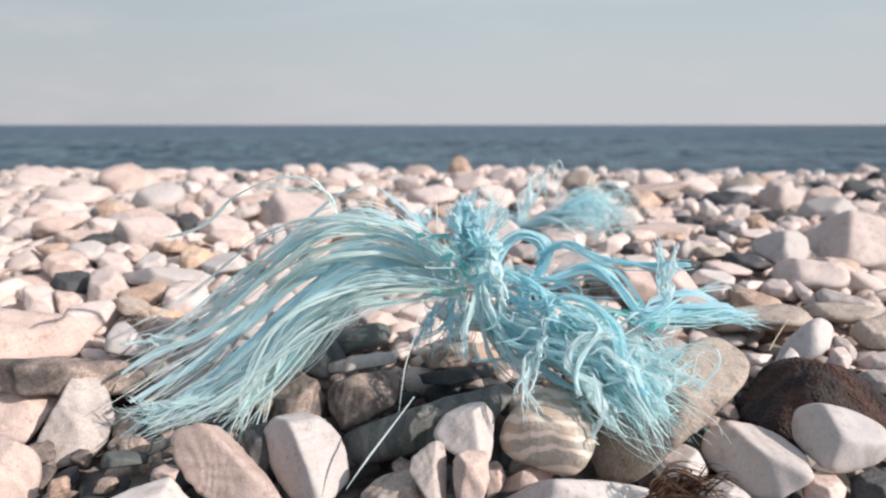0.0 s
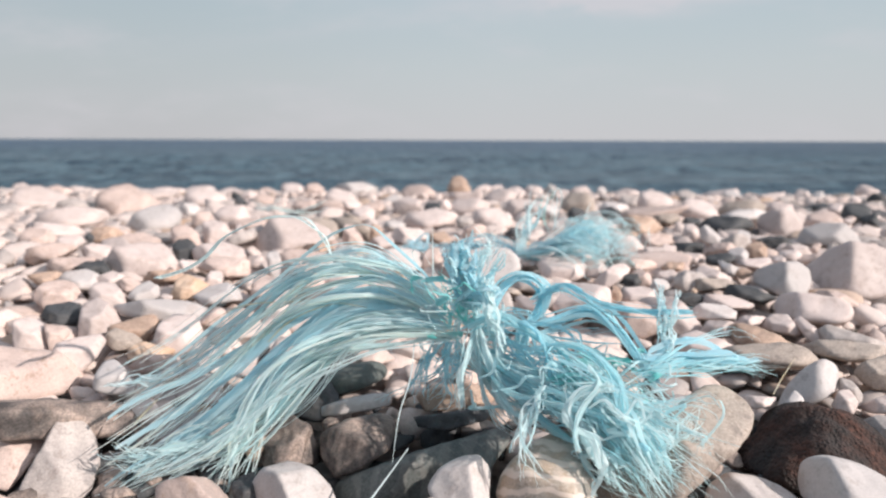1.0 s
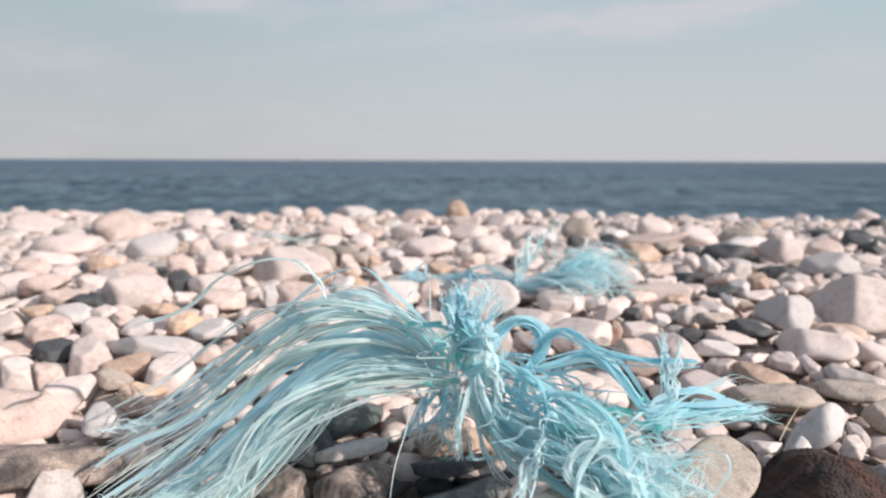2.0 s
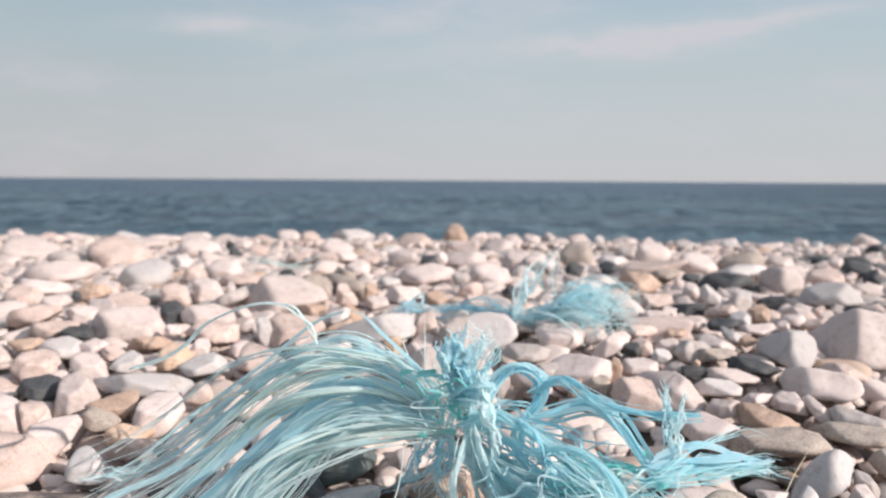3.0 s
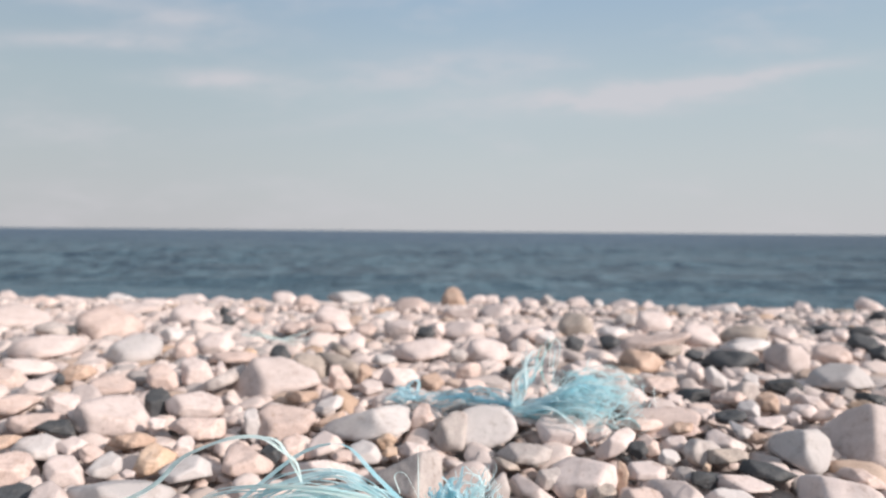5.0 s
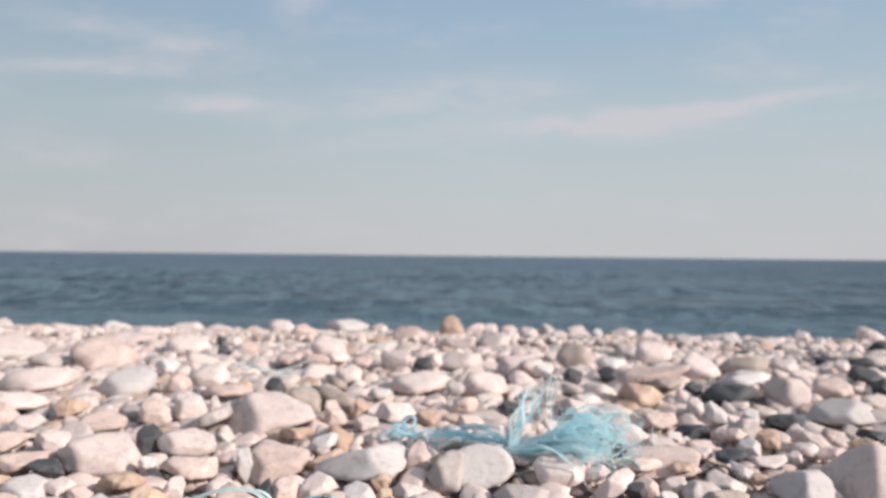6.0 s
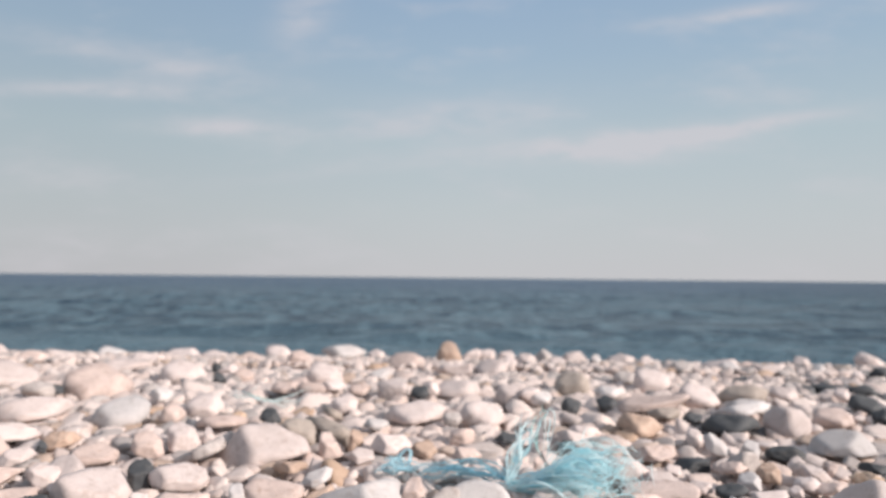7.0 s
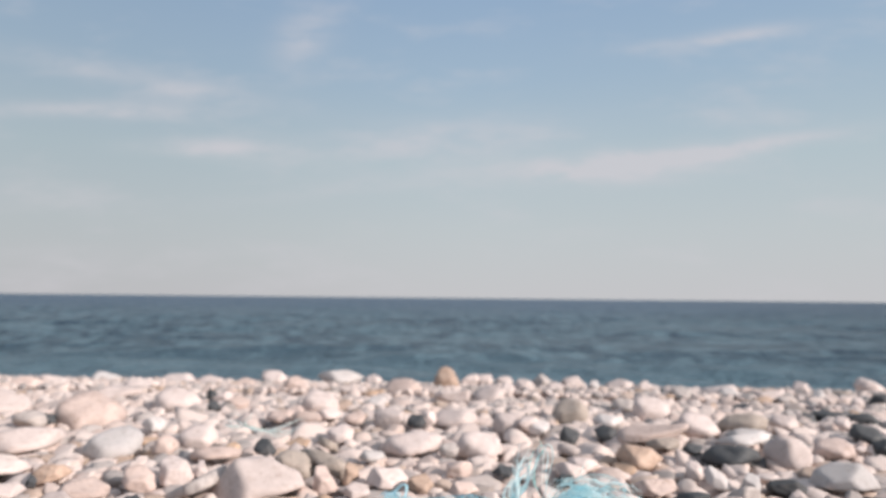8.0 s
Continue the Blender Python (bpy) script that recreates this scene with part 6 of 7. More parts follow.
yarn(rope, "fringe", 60, 8, 12, 3.4, 0.010, 0.45, "veil", [
    [(0.181, 0.570, 0.073), (0.221, 0.550, 0.058), (0.266, 0.520, 0.056), (0.298, 0.497, 0.051), (0.325, 0.482, 0.043), (0.350, 0.468, 0.031)],
    [(0.179, 0.565, 0.066), (0.220, 0.535, 0.053), (0.261, 0.505, 0.050), (0.290, 0.480, 0.044), (0.315, 0.464, 0.031), (0.343, 0.452, 0.015)],
    [(0.178, 0.560, 0.062), (0.219, 0.520, 0.048), (0.257, 0.490, 0.046), (0.284, 0.468, 0.036), (0.303, 0.455, 0.020), (0.322, 0.446, 0.005)],
    [(0.181, 0.555, 0.059), (0.212, 0.515, 0.046), (0.237, 0.490, 0.044), (0.265, 0.466, 0.034), (0.284, 0.450, 0.018), (0.305, 0.440, -0.004)]])
yarn(rope, "fringe", 190, 11, 20, 1.0, 0.012, 0.3, "pale", [
    [(0.181, 0.570, 0.073), (0.221, 0.550, 0.058), (0.266, 0.520, 0.056), (0.298, 0.497, 0.051), (0.325, 0.482, 0.043), (0.350, 0.468, 0.031)],
    [(0.179, 0.565, 0.066), (0.220, 0.535, 0.053), (0.261, 0.505, 0.050), (0.290, 0.480, 0.044), (0.315, 0.464, 0.031), (0.343, 0.452, 0.015)],
    [(0.178, 0.560, 0.062), (0.219, 0.520, 0.048), (0.257, 0.490, 0.046), (0.284, 0.468, 0.036), (0.303, 0.455, 0.020), (0.322, 0.446, 0.005)],
    [(0.181, 0.555, 0.059), (0.212, 0.515, 0.046), (0.237, 0.490, 0.044), (0.265, 0.466, 0.034), (0.284, 0.450, 0.018), (0.305, 0.440, -0.004)]])
yarn(rope, "fringe", 60, 3, 6, 1.0, 0.006, 0.4, "cyan", [
    [(0.299, 0.490, 0.087), (0.332, 0.500, 0.084), (0.368, 0.515, 0.082), (0.412, 0.545, 0.070), (0.450, 0.575, 0.054)],
    [(0.297, 0.480, 0.076), (0.326, 0.490, 0.076), (0.362, 0.510, 0.071), (0.401, 0.540, 0.061), (0.429, 0.560, 0.047)],
    [(0.311, 0.485, 0.082), (0.336, 0.500, 0.087), (0.363, 0.515, 0.086), (0.395, 0.540, 0.077), (0.425, 0.560, 0.069)]])
yarn(rope, "fringe", 12, 3, 5, 4.5, 0.005, 0.2, "film", [
    [(0.299, 0.490, 0.087), (0.332, 0.500, 0.084), (0.368, 0.515, 0.081), (0.407, 0.545, 0.068), (0.444, 0.575, 0.054)],
    [(0.311, 0.485, 0.082), (0.336, 0.500, 0.084), (0.363, 0.515, 0.083), (0.391, 0.540, 0.073)]])
yarn(rope, "fringe", 20, 1.6, 4, 1.7, 0.004, 0.25, "pale", [
    [(0.324, 0.500, 0.083), (0.324, 0.505, 0.101), (0.321, 0.508, 0.120), (0.318, 0.508, 0.138)],
    [(0.328, 0.500, 0.083), (0.329, 0.505, 0.101), (0.330, 0.508, 0.120), (0.333, 0.508, 0.143)]])
yarn(rope, "fringe", 170, 9, 14, 0.9, 0.010, 0.3, "pale", [
    [(0.266, 0.500, 0.076), (0.289, 0.478, 0.063), (0.312, 0.465, 0.055), (0.333, 0.460, 0.055), (0.346, 0.460, 0.046)],
    [(0.262, 0.500, 0.069), (0.284, 0.470, 0.050), (0.306, 0.452, 0.035), (0.325, 0.447, 0.025), (0.339, 0.445, 0.022)],
    [(0.257, 0.495, 0.064), (0.270, 0.465, 0.051), (0.285, 0.450, 0.036), (0.296, 0.440, 0.014), (0.304, 0.437, -0.002)]])
yarn(rope, "fringe", 26, 8, 10, 4.2, 0.008, 0.4, "veil", [
    [(0.265, 0.490, 0.072), (0.288, 0.472, 0.058), (0.307, 0.460, 0.045), (0.326, 0.452, 0.036), (0.342, 0.450, 0.031)],
    [(0.260, 0.485, 0.062), (0.274, 0.462, 0.048), (0.289, 0.450, 0.031), (0.298, 0.442, 0.013), (0.304, 0.438, 0.000)]])
yarn(rope, "fringe", 26, 4, 8, 3.2, 0.005, 0.25, "pale", [
    [(0.256, 0.452, 0.052), (0.264, 0.445, 0.037), (0.272, 0.440, 0.026), (0.282, 0.436, 0.015)],
    [(0.255, 0.452, 0.047), (0.260, 0.445, 0.034), (0.265, 0.440, 0.025), (0.274, 0.436, 0.012)]])
yarn(rope, "fringe", 16, 2, 14, 1.7, 0.006, 0.2, "pale", [
    [(0.230, 0.475, 0.065), (0.222, 0.450, 0.054), (0.213, 0.425, 0.040), (0.204, 0.410, 0.020)],
    [(0.230, 0.475, 0.065), (0.223, 0.450, 0.054), (0.214, 0.425, 0.038), (0.213, 0.410, 0.014)]])
yarn(rope, "fringe", 16, 5, 12, 1.0, 0.01, 0.3, "teal", [
    [(0.170, 0.570, 0.086), (0.155, 0.575, 0.090), (0.141, 0.580, 0.099), (0.128, 0.585, 0.114)],
    [(0.175, 0.570, 0.081), (0.160, 0.580, 0.099), (0.154, 0.585, 0.114), (0.149, 0.590, 0.129)]])
yarn(rope, "fringe", 50, 7, 20, 1.6, 0.02, 0.25, "blue", [
    [(0.181, 0.570, 0.086), (0.206, 0.570, 0.092), (0.236, 0.560, 0.081), (0.258, 0.540, 0.072), (0.284, 0.520, 0.068)],
    [(0.186, 0.570, 0.081), (0.215, 0.550, 0.076), (0.243, 0.530, 0.067), (0.264, 0.510, 0.064), (0.289, 0.500, 0.058)]])
yarn(rope, "cord", 1, 0, 0, 10.2, 0, 0, "blue", [
    [(0.190, 0.570, 0.097), (0.202, 0.575, 0.119), (0.221, 0.575, 0.130), (0.237, 0.575, 0.121), (0.235, 0.575, 0.101), (0.224, 0.570, 0.087), (0.219, 0.560, 0.066)]])
yarn(rope, "cord", 1, 0, 0, 8.7, 0, 0, "blue", [
    [(0.234, 0.575, 0.109), (0.255, 0.570, 0.122), (0.271, 0.540, 0.121), (0.287, 0.515, 0.118), (0.314, 0.505, 0.117), (0.344, 0.500, 0.119)]])
yarn(rope, "cord", 1, 0, 0, 11.6, 0, 0, "blue", [
    [(0.227, 0.580, 0.082), (0.253, 0.585, 0.088), (0.283, 0.580, 0.097), (0.302, 0.560, 0.090), (0.315, 0.540, 0.075), (0.328, 0.520, 0.057)]])
yarn(rope, "cord", 1, 0, 0, 10.2, 0, 0, "cyan", [
    [(0.171, 0.535, 0.094), (0.198, 0.545, 0.102), (0.219, 0.535, 0.095), (0.242, 0.525, 0.083), (0.258, 0.505, 0.075), (0.273, 0.485, 0.072)]])
yarn(rope, "cord", 1, 0, 0, 11.6, 0, 0, "teal", [
    [(0.232, 0.515, 0.062), (0.250, 0.505, 0.060), (0.267, 0.505, 0.068), (0.285, 0.490, 0.061), (0.286, 0.480, 0.044), (0.273, 0.475, 0.030)]])
yarn(rope, "cord", 1, 0, 0, 10.2, 0, 0, "teal", [
    [(0.250, 0.515, 0.072), (0.272, 0.505, 0.075), (0.284, 0.495, 0.066), (0.280, 0.485, 0.049), (0.290, 0.475, 0.044)]])
yarn(rope, "cord", 1, 0, 0, 10.2, 0, 0, "teal", [
    [(0.240, 0.495, 0.059), (0.261, 0.490, 0.065), (0.278, 0.485, 0.058), (0.268, 0.475, 0.039)]])
yarn(rope, "cord", 1, 0, 0, 5.0, 0, 0, "pale", [
    [(0.273, 0.440, 0.082), (0.253, 0.440, 0.077), (0.243, 0.435, 0.066), (0.247, 0.430, 0.056), (0.260, 0.425, 0.050), (0.263, 0.415, 0.037)]])
yarn(rope, "cord", 1, 0, 0, 4.8, 0, 0, "pale", [
    [(0.260, 0.450, 0.091), (0.265, 0.440, 0.082), (0.253, 0.435, 0.066), (0.248, 0.425, 0.053), (0.249, 0.415, 0.045)]])
yarn(rope, "cord", 1, 0, 0, 7.2, 0, 0, "cyan", [
    [(0.227, 0.515, 0.081), (0.249, 0.505, 0.089), (0.268, 0.485, 0.088), (0.282, 0.465, 0.076), (0.283, 0.445, 0.059)]])
yarn(rope, "cord", 1, 0, 0, 5.0, 0, 0, "pale", [
    [(0.180, 0.550, 0.097), (0.174, 0.530, 0.078), (0.168, 0.520, 0.054), (0.169, 0.515, 0.031)]])
yarn(rope, "cord", 1, 0, 0, 6.5, 0, 0, "pale", [
    [(0.224, 0.580, 0.084), (0.218, 0.575, 0.075), (0.219, 0.570, 0.060), (0.229, 0.560, 0.050)]])
yarn(rope, "cord", 1, 0, 0, 5.2, 0, 0, "pale", [
    [(0.177, 0.555, 0.089), (0.205, 0.550, 0.081), (0.195, 0.530, 0.056), (0.209, 0.500, 0.037), (0.230, 0.480, 0.033)]])
yarn(rope, "strand", 1, 0, 0, 1.0, 0, 0, "pale", [
    [(0.128, 0.540, 0.077), (0.127, 0.515, 0.055), (0.121, 0.490, 0.034), (0.118, 0.470, 0.004)]])
yarn(rope, "strand", 1, 0, 0, 1.6, 0, 0, "pale", [
    [(0.132, 0.455, 0.024), (0.116, 0.435, 0.007), (0.101, 0.420, -0.010), (0.088, 0.410, -0.027)]])
yarn(rope, "strand", 2, 0.6, 1.5, 4.8, 0.001, 0.0, "mint", [
    [(0.052, 0.571, 0.147), (0.048, 0.572, 0.157), (0.041, 0.573, 0.166), (0.029, 0.575, 0.176), (0.015, 0.577, 0.180), (-0.003, 0.578, 0.178), (-0.025, 0.580, 0.170), (-0.048, 0.580, 0.158), (-0.064, 0.575, 0.142), (-0.082, 0.570, 0.131), (-0.102, 0.562, 0.125), (-0.095, 0.545, 0.128)]])
yarn(rope, "strand", 1, 0, 0, 1.2, 0, 0, "mint", [
    [(0.140, 0.585, 0.114), (0.140, 0.590, 0.140), (0.139, 0.595, 0.170)]])
yarn(rope, "strand", 1, 0, 0, 1.4, 0, 0, "mint", [
    [(0.126, 0.585, 0.135), (0.121, 0.590, 0.147), (0.129, 0.590, 0.149), (0.139, 0.585, 0.135), (0.152, 0.580, 0.115)]])
yarn(rope, "strand", 1, 0, 0, 2.0, 0, 0, "mint", [
    [(0.131, 0.575, 0.121), (0.128, 0.570, 0.101), (0.112, 0.565, 0.091), (0.100, 0.560, 0.087)]])
yarn(rope, "strand", 1, 0, 0, 2.4, 0, 0, "straw", [
    [(0.031, 0.570, 0.104), (-0.002, 0.575, 0.102), (-0.036, 0.580, 0.096), (-0.067, 0.585, 0.079), (-0.098, 0.590, 0.052), (-0.122, 0.590, 0.031)]])
yarn(rope, "strand", 1, 0, 0, 2.6, 0, 0, "straw", [
    [(0.086, 0.550, 0.105), (0.061, 0.550, 0.108), (0.036, 0.550, 0.101), (0.013, 0.555, 0.087), (-0.003, 0.555, 0.071)]])
yarn(rope, "strand", 1, 0, 0, 2.2, 0, 0, "straw", [
    [(-0.094, 0.530, 0.025), (-0.108, 0.530, 0.011), (-0.118, 0.530, 0.000)]])
tangle(rope, 16, (0.152, 0.545, 0.109), (0.020, 0.012, 0.018), 4.2, "teal")
tangle(rope, 22, (0.167, 0.565, 0.078), (0.028, 0.02, 0.03), 2.2, "pale")
tangle(rope, 8, (0.185, 0.575, 0.095), (0.025, 0.02, 0.02), 1.5, "cyan")
tangle(rope, 22, (0.235, 0.53, 0.055), (0.045, 0.03, 0.02), 2.6, "cyan")
tangle(rope, 25, (0.275, 0.475, 0.055), (0.035, 0.025, 0.022), 2.6, "pale")
tangle(rope, 8, (0.275, 0.50, 0.055), (0.03, 0.02, 0.02), 4.5, "teal")
tangle(rope, 14, (0.32, 0.48, 0.05), (0.03, 0.02, 0.018), 2.0, "cyan")

rope = rope_at(0.30, 1.13, 0.045, "frayed sky-blue rope brush lying farther up the shingle")
yarn(rope, "fringe", 150, 6, 14, 1.0, 0.014, 0.4, "cyan", [
    [(0.239, 1.130, 0.057), (0.271, 1.120, 0.055), (0.310, 1.100, 0.057), (0.348, 1.080, 0.058), (0.369, 1.070, 0.055)],
    [(0.249, 1.130, 0.057), (0.285, 1.120, 0.062), (0.324, 1.100, 0.076), (0.362, 1.090, 0.077), (0.396, 1.090, 0.062)],
    [(0.267, 1.130, 0.057), (0.309, 1.130, 0.071), (0.355, 1.130, 0.093), (0.401, 1.120, 0.087), (0.432, 1.120, 0.063)],
    [(0.287, 1.140, 0.061), (0.330, 1.150, 0.087), (0.376, 1.160, 0.106), (0.415, 1.160, 0.102), (0.441, 1.150, 0.070)]])
yarn(rope, "fringe", 90, 7, 18, 0.8, 0.016, 0.3, "pale", [
    [(0.239, 1.130, 0.057), (0.271, 1.120, 0.055), (0.310, 1.100, 0.057), (0.348, 1.080, 0.058), (0.369, 1.070, 0.055)],
    [(0.249, 1.130, 0.057), (0.285, 1.120, 0.062), (0.324, 1.100, 0.076), (0.362, 1.090, 0.077), (0.396, 1.090, 0.062)],
    [(0.267, 1.130, 0.057), (0.309, 1.130, 0.071), (0.355, 1.130, 0.093), (0.401, 1.120, 0.087), (0.432, 1.120, 0.063)],
    [(0.287, 1.140, 0.061), (0.330, 1.150, 0.087), (0.376, 1.160, 0.106), (0.415, 1.160, 0.102), (0.441, 1.150, 0.070)]])
yarn(rope, "fringe", 40, 6, 12, 3.4, 0.012, 0.4, "film", [
    [(0.239, 1.130, 0.057), (0.271, 1.120, 0.055), (0.310, 1.100, 0.057), (0.348, 1.080, 0.058), (0.369, 1.070, 0.055)],
    [(0.249, 1.130, 0.057), (0.285, 1.120, 0.062), (0.324, 1.100, 0.076), (0.362, 1.090, 0.077), (0.396, 1.090, 0.062)],
    [(0.267, 1.130, 0.057), (0.309, 1.130, 0.071), (0.355, 1.130, 0.093), (0.401, 1.120, 0.087), (0.432, 1.120, 0.063)]])
yarn(rope, "fringe", 40, 6, 10, 1.6, 0.008, 0.15, "blue", [
    [(0.254, 1.140, 0.062), (0.217, 1.170, 0.063), (0.173, 1.200, 0.061), (0.126, 1.230, 0.052), (0.092, 1.250, 0.043)],
    [(0.250, 1.140, 0.056), (0.212, 1.170, 0.055), (0.170, 1.200, 0.053), (0.126, 1.230, 0.045), (0.085, 1.250, 0.037)]])
yarn(rope, "fringe", 12, 4, 8, 4.0, 0.006, 0.1, "film", [
    [(0.254, 1.140, 0.062), (0.217, 1.170, 0.063), (0.173, 1.200, 0.061), (0.126, 1.230, 0.052), (0.092, 1.250, 0.043)],
    [(0.250, 1.140, 0.056), (0.212, 1.170, 0.055), (0.170, 1.200, 0.053), (0.126, 1.230, 0.045), (0.085, 1.250, 0.037)]])
yarn(rope, "fringe", 18, 6, 10, 4.4, 0.006, 0.2, "film", [
    [(0.099, 1.250, 0.046), (0.066, 1.260, 0.051), (0.041, 1.270, 0.050), (0.014, 1.280, 0.037)],
    [(0.094, 1.250, 0.039), (0.067, 1.260, 0.036), (0.041, 1.270, 0.029), (0.018, 1.280, 0.022)]])
yarn(rope, "fringe", 22, 6, 16, 1.6, 0.008, 0.3, "pale", [
    [(0.240, 1.130, 0.055), (0.252, 1.140, 0.080), (0.263, 1.150, 0.107), (0.271, 1.160, 0.134), (0.273, 1.170, 0.160)],
    [(0.246, 1.130, 0.055), (0.259, 1.140, 0.082), (0.272, 1.150, 0.109), (0.282, 1.160, 0.132), (0.288, 1.170, 0.152)]])
yarn(rope, "fringe", 8, 5, 10, 4.0, 0.006, 0.3, "veil", [
    [(0.240, 1.130, 0.055), (0.252, 1.140, 0.080), (0.263, 1.150, 0.107), (0.271, 1.160, 0.134), (0.273, 1.170, 0.160)],
    [(0.246, 1.130, 0.055), (0.259, 1.140, 0.082), (0.272, 1.150, 0.109), (0.282, 1.160, 0.132), (0.288, 1.170, 0.152)]])
yarn(rope, "strand", 1, 0, 0, 1.8, 0, 0, "teal", [
    [(0.294, 1.160, 0.100), (0.293, 1.170, 0.120), (0.299, 1.180, 0.139), (0.307, 1.180, 0.153), (0.302, 1.180, 0.169)]])
yarn(rope, "strand", 1, 0, 0, 2.2, 0, 0, "mint", [
    [(0.308, 1.160, 0.092), (0.316, 1.170, 0.118), (0.323, 1.180, 0.141), (0.322, 1.180, 0.158), (0.314, 1.180, 0.163), (0.309, 1.180, 0.148), (0.306, 1.170, 0.126), (0.304, 1.160, 0.103)]])
yarn(rope, "strand", 1, 0, 0, 1.8, 0, 0, "cyan", [
    [(0.312, 1.160, 0.096), (0.311, 1.170, 0.121), (0.316, 1.180, 0.144), (0.308, 1.180, 0.161), (0.300, 1.180, 0.157), (0.300, 1.170, 0.135)]])
yarn(rope, "strand", 1, 0, 0, 1.8, 0, 0, "teal", [
    [(0.301, 1.150, 0.090), (0.290, 1.160, 0.112), (0.286, 1.170, 0.133), (0.293, 1.180, 0.153)]])
yarn(rope, "strand", 1, 0, 0, 2.6, 0, 0, "mint", [
    [(0.364, 1.160, 0.117), (0.369, 1.170, 0.129), (0.373, 1.170, 0.140)]])
yarn(rope, "strand", 1, 0, 0, 2.5, 0, 0, "mint", [
    [(0.392, 1.100, 0.061), (0.396, 1.090, 0.053), (0.398, 1.080, 0.044)]])
tangle(rope, 60, (0.381, 1.12, 0.079), (0.042, 0.04, 0.026), 1.6, "cyan")
tangle(rope, 40, (0.381, 1.10, 0.079), (0.055, 0.04, 0.030), 1.0, "pale")
tangle(rope, 14, (0.314, 1.13, 0.071), (0.035, 0.02, 0.014), 1.4, "blue")

rope = rope_at(-0.36, 1.87, 0.05, "thin scrap of pale frayed rope among stones")
yarn(rope, "fringe", 14, 10, 16, 2.2, 0.01, 0.2, "mint", [
    [(-0.474, 1.840, 0.065), (-0.395, 1.830, 0.062), (-0.313, 1.820, 0.058), (-0.236, 1.820, 0.078)],
    [(-0.454, 1.830, 0.051), (-0.391, 1.820, 0.054), (-0.311, 1.810, 0.052), (-0.257, 1.810, 0.064)]])
yarn(rope, "strand", 3, 6, 8, 2.2, 0.004, 0.1, "mint", [
    [(-0.398, 1.830, 0.052), (-0.404, 1.830, 0.071), (-0.395, 1.830, 0.093)]])

rope = rope_at(0.30, 0.39, -0.03, "clump of dry brown seaweed between pale stones", "dry_seaweed", "seaweed", "loose beach litter")
yarn(rope, "fringe", 80, 4, 10, 0.9, 0.006, 0.5, "weed", [
    [(0.289, 0.385, -0.013), (0.304, 0.390, -0.006), (0.320, 0.395, -0.004), (0.338, 0.395, -0.005), (0.351, 0.390, -0.012)],
    [(0.291, 0.380, -0.014), (0.306, 0.385, -0.008), (0.318, 0.385, -0.004), (0.331, 0.385, -0.006), (0.340, 0.380, -0.012)]])

rope = rope_at(0.47, 0.62, 0.0, "thin dry pale plant stem lying between stones", "dry_grass", "grass", "loose beach litter")
yarn(rope, "strand", 1, 0, 0, 1.5, 0, 0, "straw", [
    [(0.454, 0.600, 0.017), (0.465, 0.610, 0.029), (0.480, 0.620, 0.046)]])


# ---- loose shingle between and beyond the single stones ----
def slab_shape(dirs, rng):
    """A flat worn stone in a box from -1 to 1: an uneven outline of five to eight sides between two broad faces."""
    sides = int(rng.integers(5, 9))
    round_way = np.cumsum(rng.uniform(0.5, 1.5, sides))
    round_way = round_way / round_way[-1] * 2 * math.pi
    planes = [(math.cos(w), math.sin(w), rng.normal() * 0.45) for w in round_way]
    away = list(rng.uniform(0.6, 0.95, sides))
    for up in (1, -1):
        planes.append((rng.normal() * 0.16, rng.normal() * 0.16, up))
        away.append(rng.uniform(0.34, 0.5))
    planes.append((rng.normal() * 0.7, rng.normal() * 0.7, 0.8))
    away.append(rng.uniform(0.5, 0.65))
    planes = np.array(planes)
    planes /= np.linalg.norm(planes, axis=1)[:, None]
    side = np.maximum(dirs @ planes.T, 0) / np.array(away)
    sharp = rng.uniform(12, 30)
    most = side.max(axis=1)
    radius = ((side / most[:, None]) ** sharp).sum(axis=1) ** (-1 / sharp) / most
    waves = rng.normal(size=(6, 3)) * np.array([2.0, 3.0, 5.0, 8.0, 12.0, 17.0])[:, None]
    radius *= 1 + (np.sin(dirs @ waves.T + rng.uniform(0, 6.28, 6)) * np.array([0.03, 0.025, 0.02, 0.014, 0.01, 0.007])).sum(axis=1)
    verts = dirs * radius[:, None]
    low, high = verts.min(axis=0), verts.max(axis=0)
    return (verts - (high + low) / 2) / ((high - low) / 2)


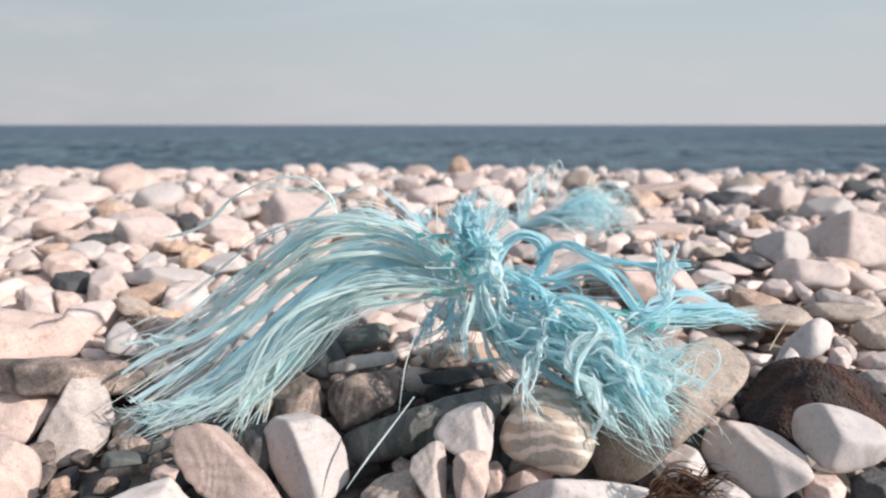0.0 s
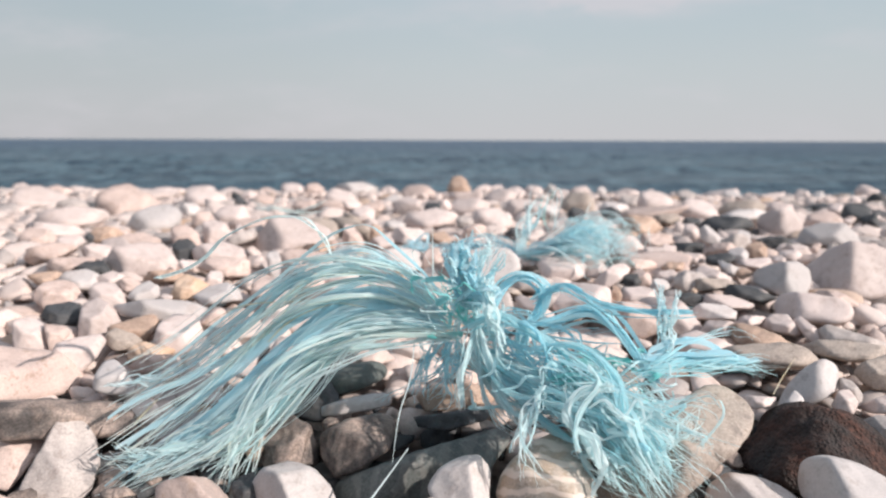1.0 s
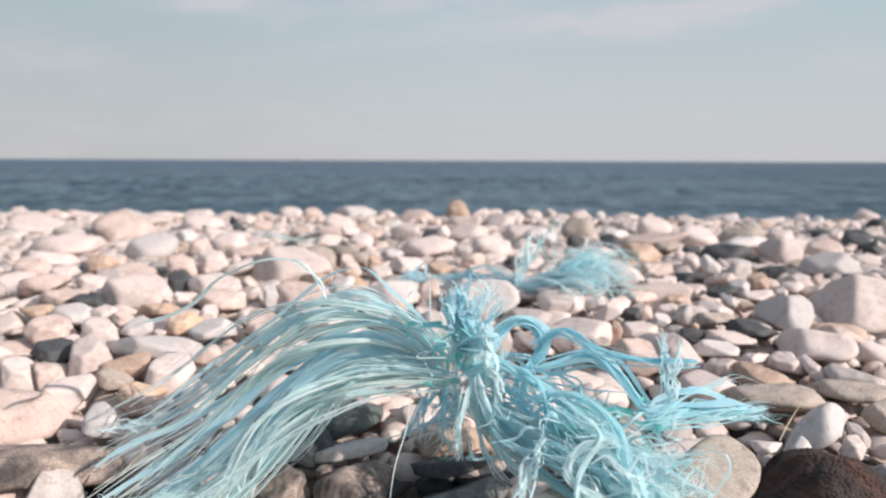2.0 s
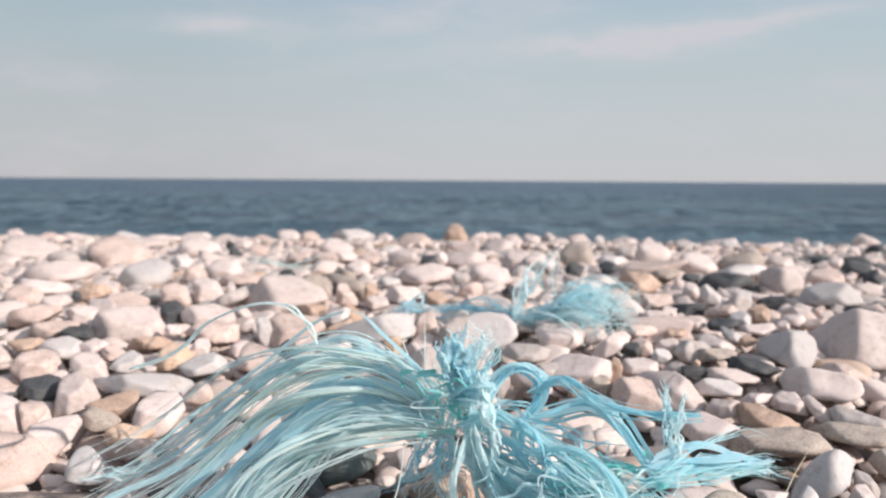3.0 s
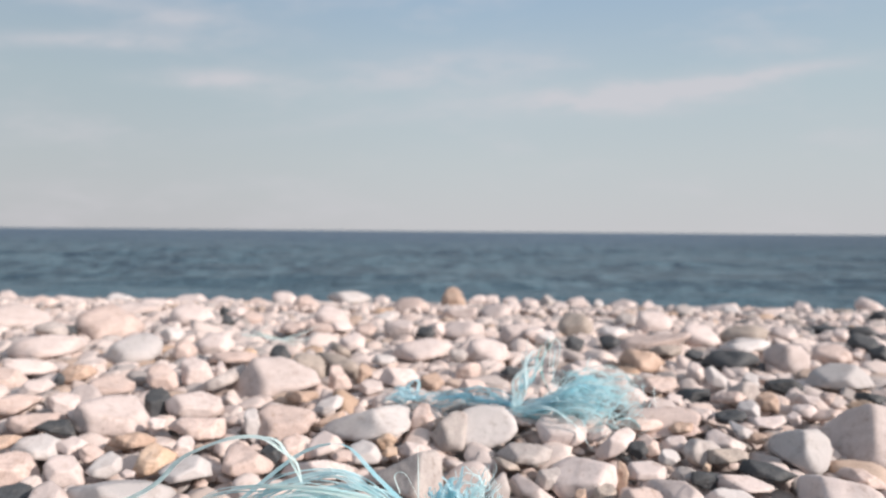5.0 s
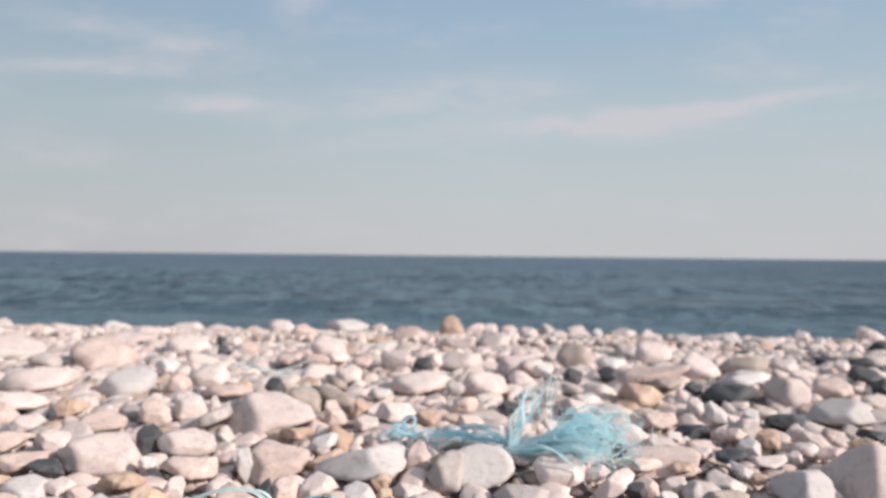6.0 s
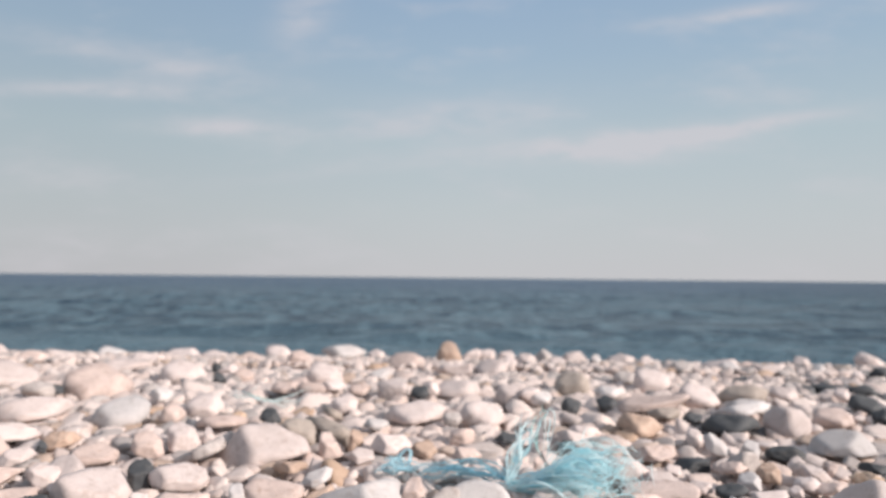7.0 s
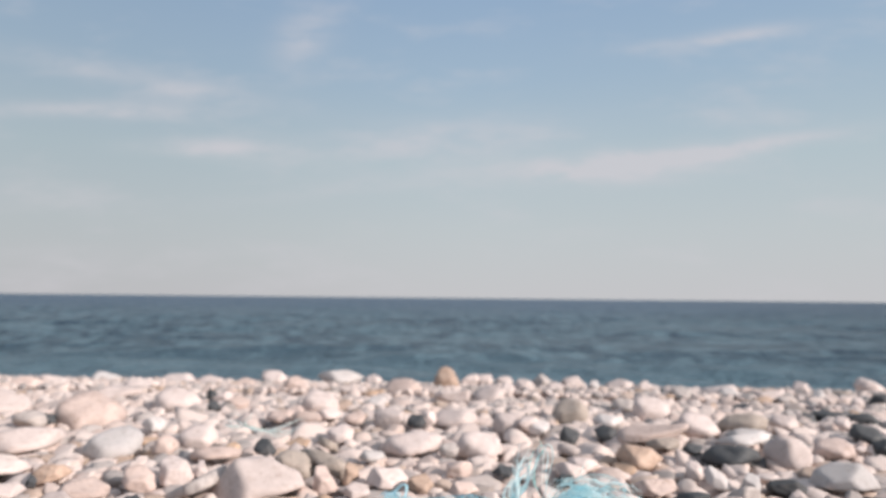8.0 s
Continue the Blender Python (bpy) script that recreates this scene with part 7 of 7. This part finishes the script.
def shingle(name, spots, times, seed, label, rock=None):
    """Many stones in one mesh; a spot: x, y, z, half width."""
    rng = np.random.default_rng(seed)
    dirs, faces = BALLS[times]
    faces = np.array(faces)
    flat = dirs * np.array([1.0, 1.0, 0.45])
    flat /= np.linalg.norm(flat, axis=1)[:, None]
    shapes = [slab_shape(flat, rng) if k % 5 else pebble_shape(dirs, rng, rng.uniform(20, 48), 9, 0.08) for k in range(50)]
    verts, loops = [], []
    for k, (x, y, z, r) in enumerate(spots):
        size = np.array([r, r * rng.uniform(0.6, 0.95), r * rng.uniform(0.26, 0.50)])
        turn = np.array((pose(0, 0, 0, rng.uniform(-4, 34), rng.normal() * 13, 0) @ pose(0, 0, 0, 0, 0, rng.uniform(0, 360))).to_3x3())
        verts.append((shapes[rng.integers(50)] * size) @ turn.T + np.array([x, y, z]))
        loops.append(faces + k * len(dirs))
    mesh = bpy.data.meshes.new(name)
    points, tris = np.concatenate(verts), np.concatenate(loops)
    mesh.vertices.add(len(points))
    mesh.vertices.foreach_set("co", points.ravel().astype(np.float32))
    mesh.loops.add(tris.size)
    mesh.loops.foreach_set("vertex_index", tris.ravel().astype(np.int32))
    mesh.polygons.add(len(tris))
    mesh.polygons.foreach_set("loop_start", np.arange(0, tris.size, 3, dtype=np.int32))
    mesh.update(calc_edges=True)
    mesh.shade_smooth()
    mesh.materials.append(rock or SHINGLE)
    return tagged(new(name, mesh), label, "shingle", kind="stuff")


def scatter(seed, y0, y1, reach, sizes, gap, drop, clear, outside=None):
    """Spots for stones of these half widths, spread without crowding, low enough to leave the single stones in view."""
    rng = np.random.default_rng(seed)
    cell, spots = {}, []
    step = sizes[1] * 2
    area = sum(2 * reach(y) * 0.1 for y in np.arange(y0, y1, 0.1))
    for _ in range(int(area / (math.pi * (sizes[0] * 0.5 + sizes[1] * 0.5) ** 2) * 5)):
        y = rng.uniform(y0, y1)
        x = 0.15 + rng.uniform(-1, 1) * reach(y)
        if outside and abs(x - 0.15) < outside(y):
            continue
        r = sizes[0] + (sizes[1] - sizes[0]) * rng.uniform() ** 1.8
        if clear and any(((x - p[0]) / (p[3] + r * clear)) ** 2 + ((y - p[1]) / (p[4] + r * clear)) ** 2 < 1 for p in PLACED if abs(p[1] - y) < 0.2):
            continue
        key = (int(x // step), int(y // step))
        near = [s for i in (-1, 0, 1) for j in (-1, 0, 1) for s in cell.get((key[0] + i, key[1] + j), ())]
        if any((s[0] - x) ** 2 + (s[1] - y) ** 2 < ((s[3] + r) * gap) ** 2 for s in near):
            continue
        spot = (x, y, level(y) - drop - 0.55 * r + rng.uniform(-0.004, 0.004), r)
        cell.setdefault(key, []).append(spot)
        spots.append(spot)
    return spots


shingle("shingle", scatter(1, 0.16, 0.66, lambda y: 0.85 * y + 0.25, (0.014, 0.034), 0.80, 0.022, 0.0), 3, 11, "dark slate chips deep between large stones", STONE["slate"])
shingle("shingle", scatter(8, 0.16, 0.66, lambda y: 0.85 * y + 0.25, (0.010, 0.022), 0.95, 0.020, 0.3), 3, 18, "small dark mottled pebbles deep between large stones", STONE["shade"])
shingle("shingle", scatter(5, 0.62, 1.35, lambda y: 0.85 * y + 0.25, (0.012, 0.030), 0.62, 0.018, 0.0), 2, 15, "bed of small mixed pebbles under the larger stones")
shingle("shingle", scatter(2, 0.58, 1.6, lambda y: 0.85 * y + 0.25, (0.024, 0.050), 0.66, 0.006, 0.60), 3, 12, "small mixed pebbles filling gaps between stones")
shingle("shingle", scatter(3, 1.3, 4.0, lambda y: 0.85 * y + 0.3, (0.030, 0.060), 0.57, 0.013, 0.0), 2, 13, "bed of mixed grey and white pebbles")
shingle("shingle", scatter(4, 1.5, 3.4, lambda y: 0.85 * y + 0.3, (0.036, 0.085), 0.56, 0.008, 0.60), 3, 14, "mixed white, grey and tan pebbles up to the beach crest")
shingle("shingle", scatter(7, 2.3, 3.7, lambda y: 0.85 * y + 0.3, (0.030, 0.070), 0.56, 0.006, 0.50), 3, 17, "small pebbles along the crest of the beach")
shingle("shingle", scatter(9, 2.8, 3.5, lambda y: 0.72 * y + 0.1, (0.020, 0.042), 0.62, -0.012, 0.2), 2, 19, "little pale pebbles packed along the top of the beach")
shingle("shingle", scatter(6, -1.2, 4.6, lambda y: 4.0, (0.036, 0.076), 0.60, 0.008, 0.0, lambda y: 0.85 * y + 0.28 if y > 0.2 else 0.0), 2, 16, "mixed pale pebbles spread along the beach")
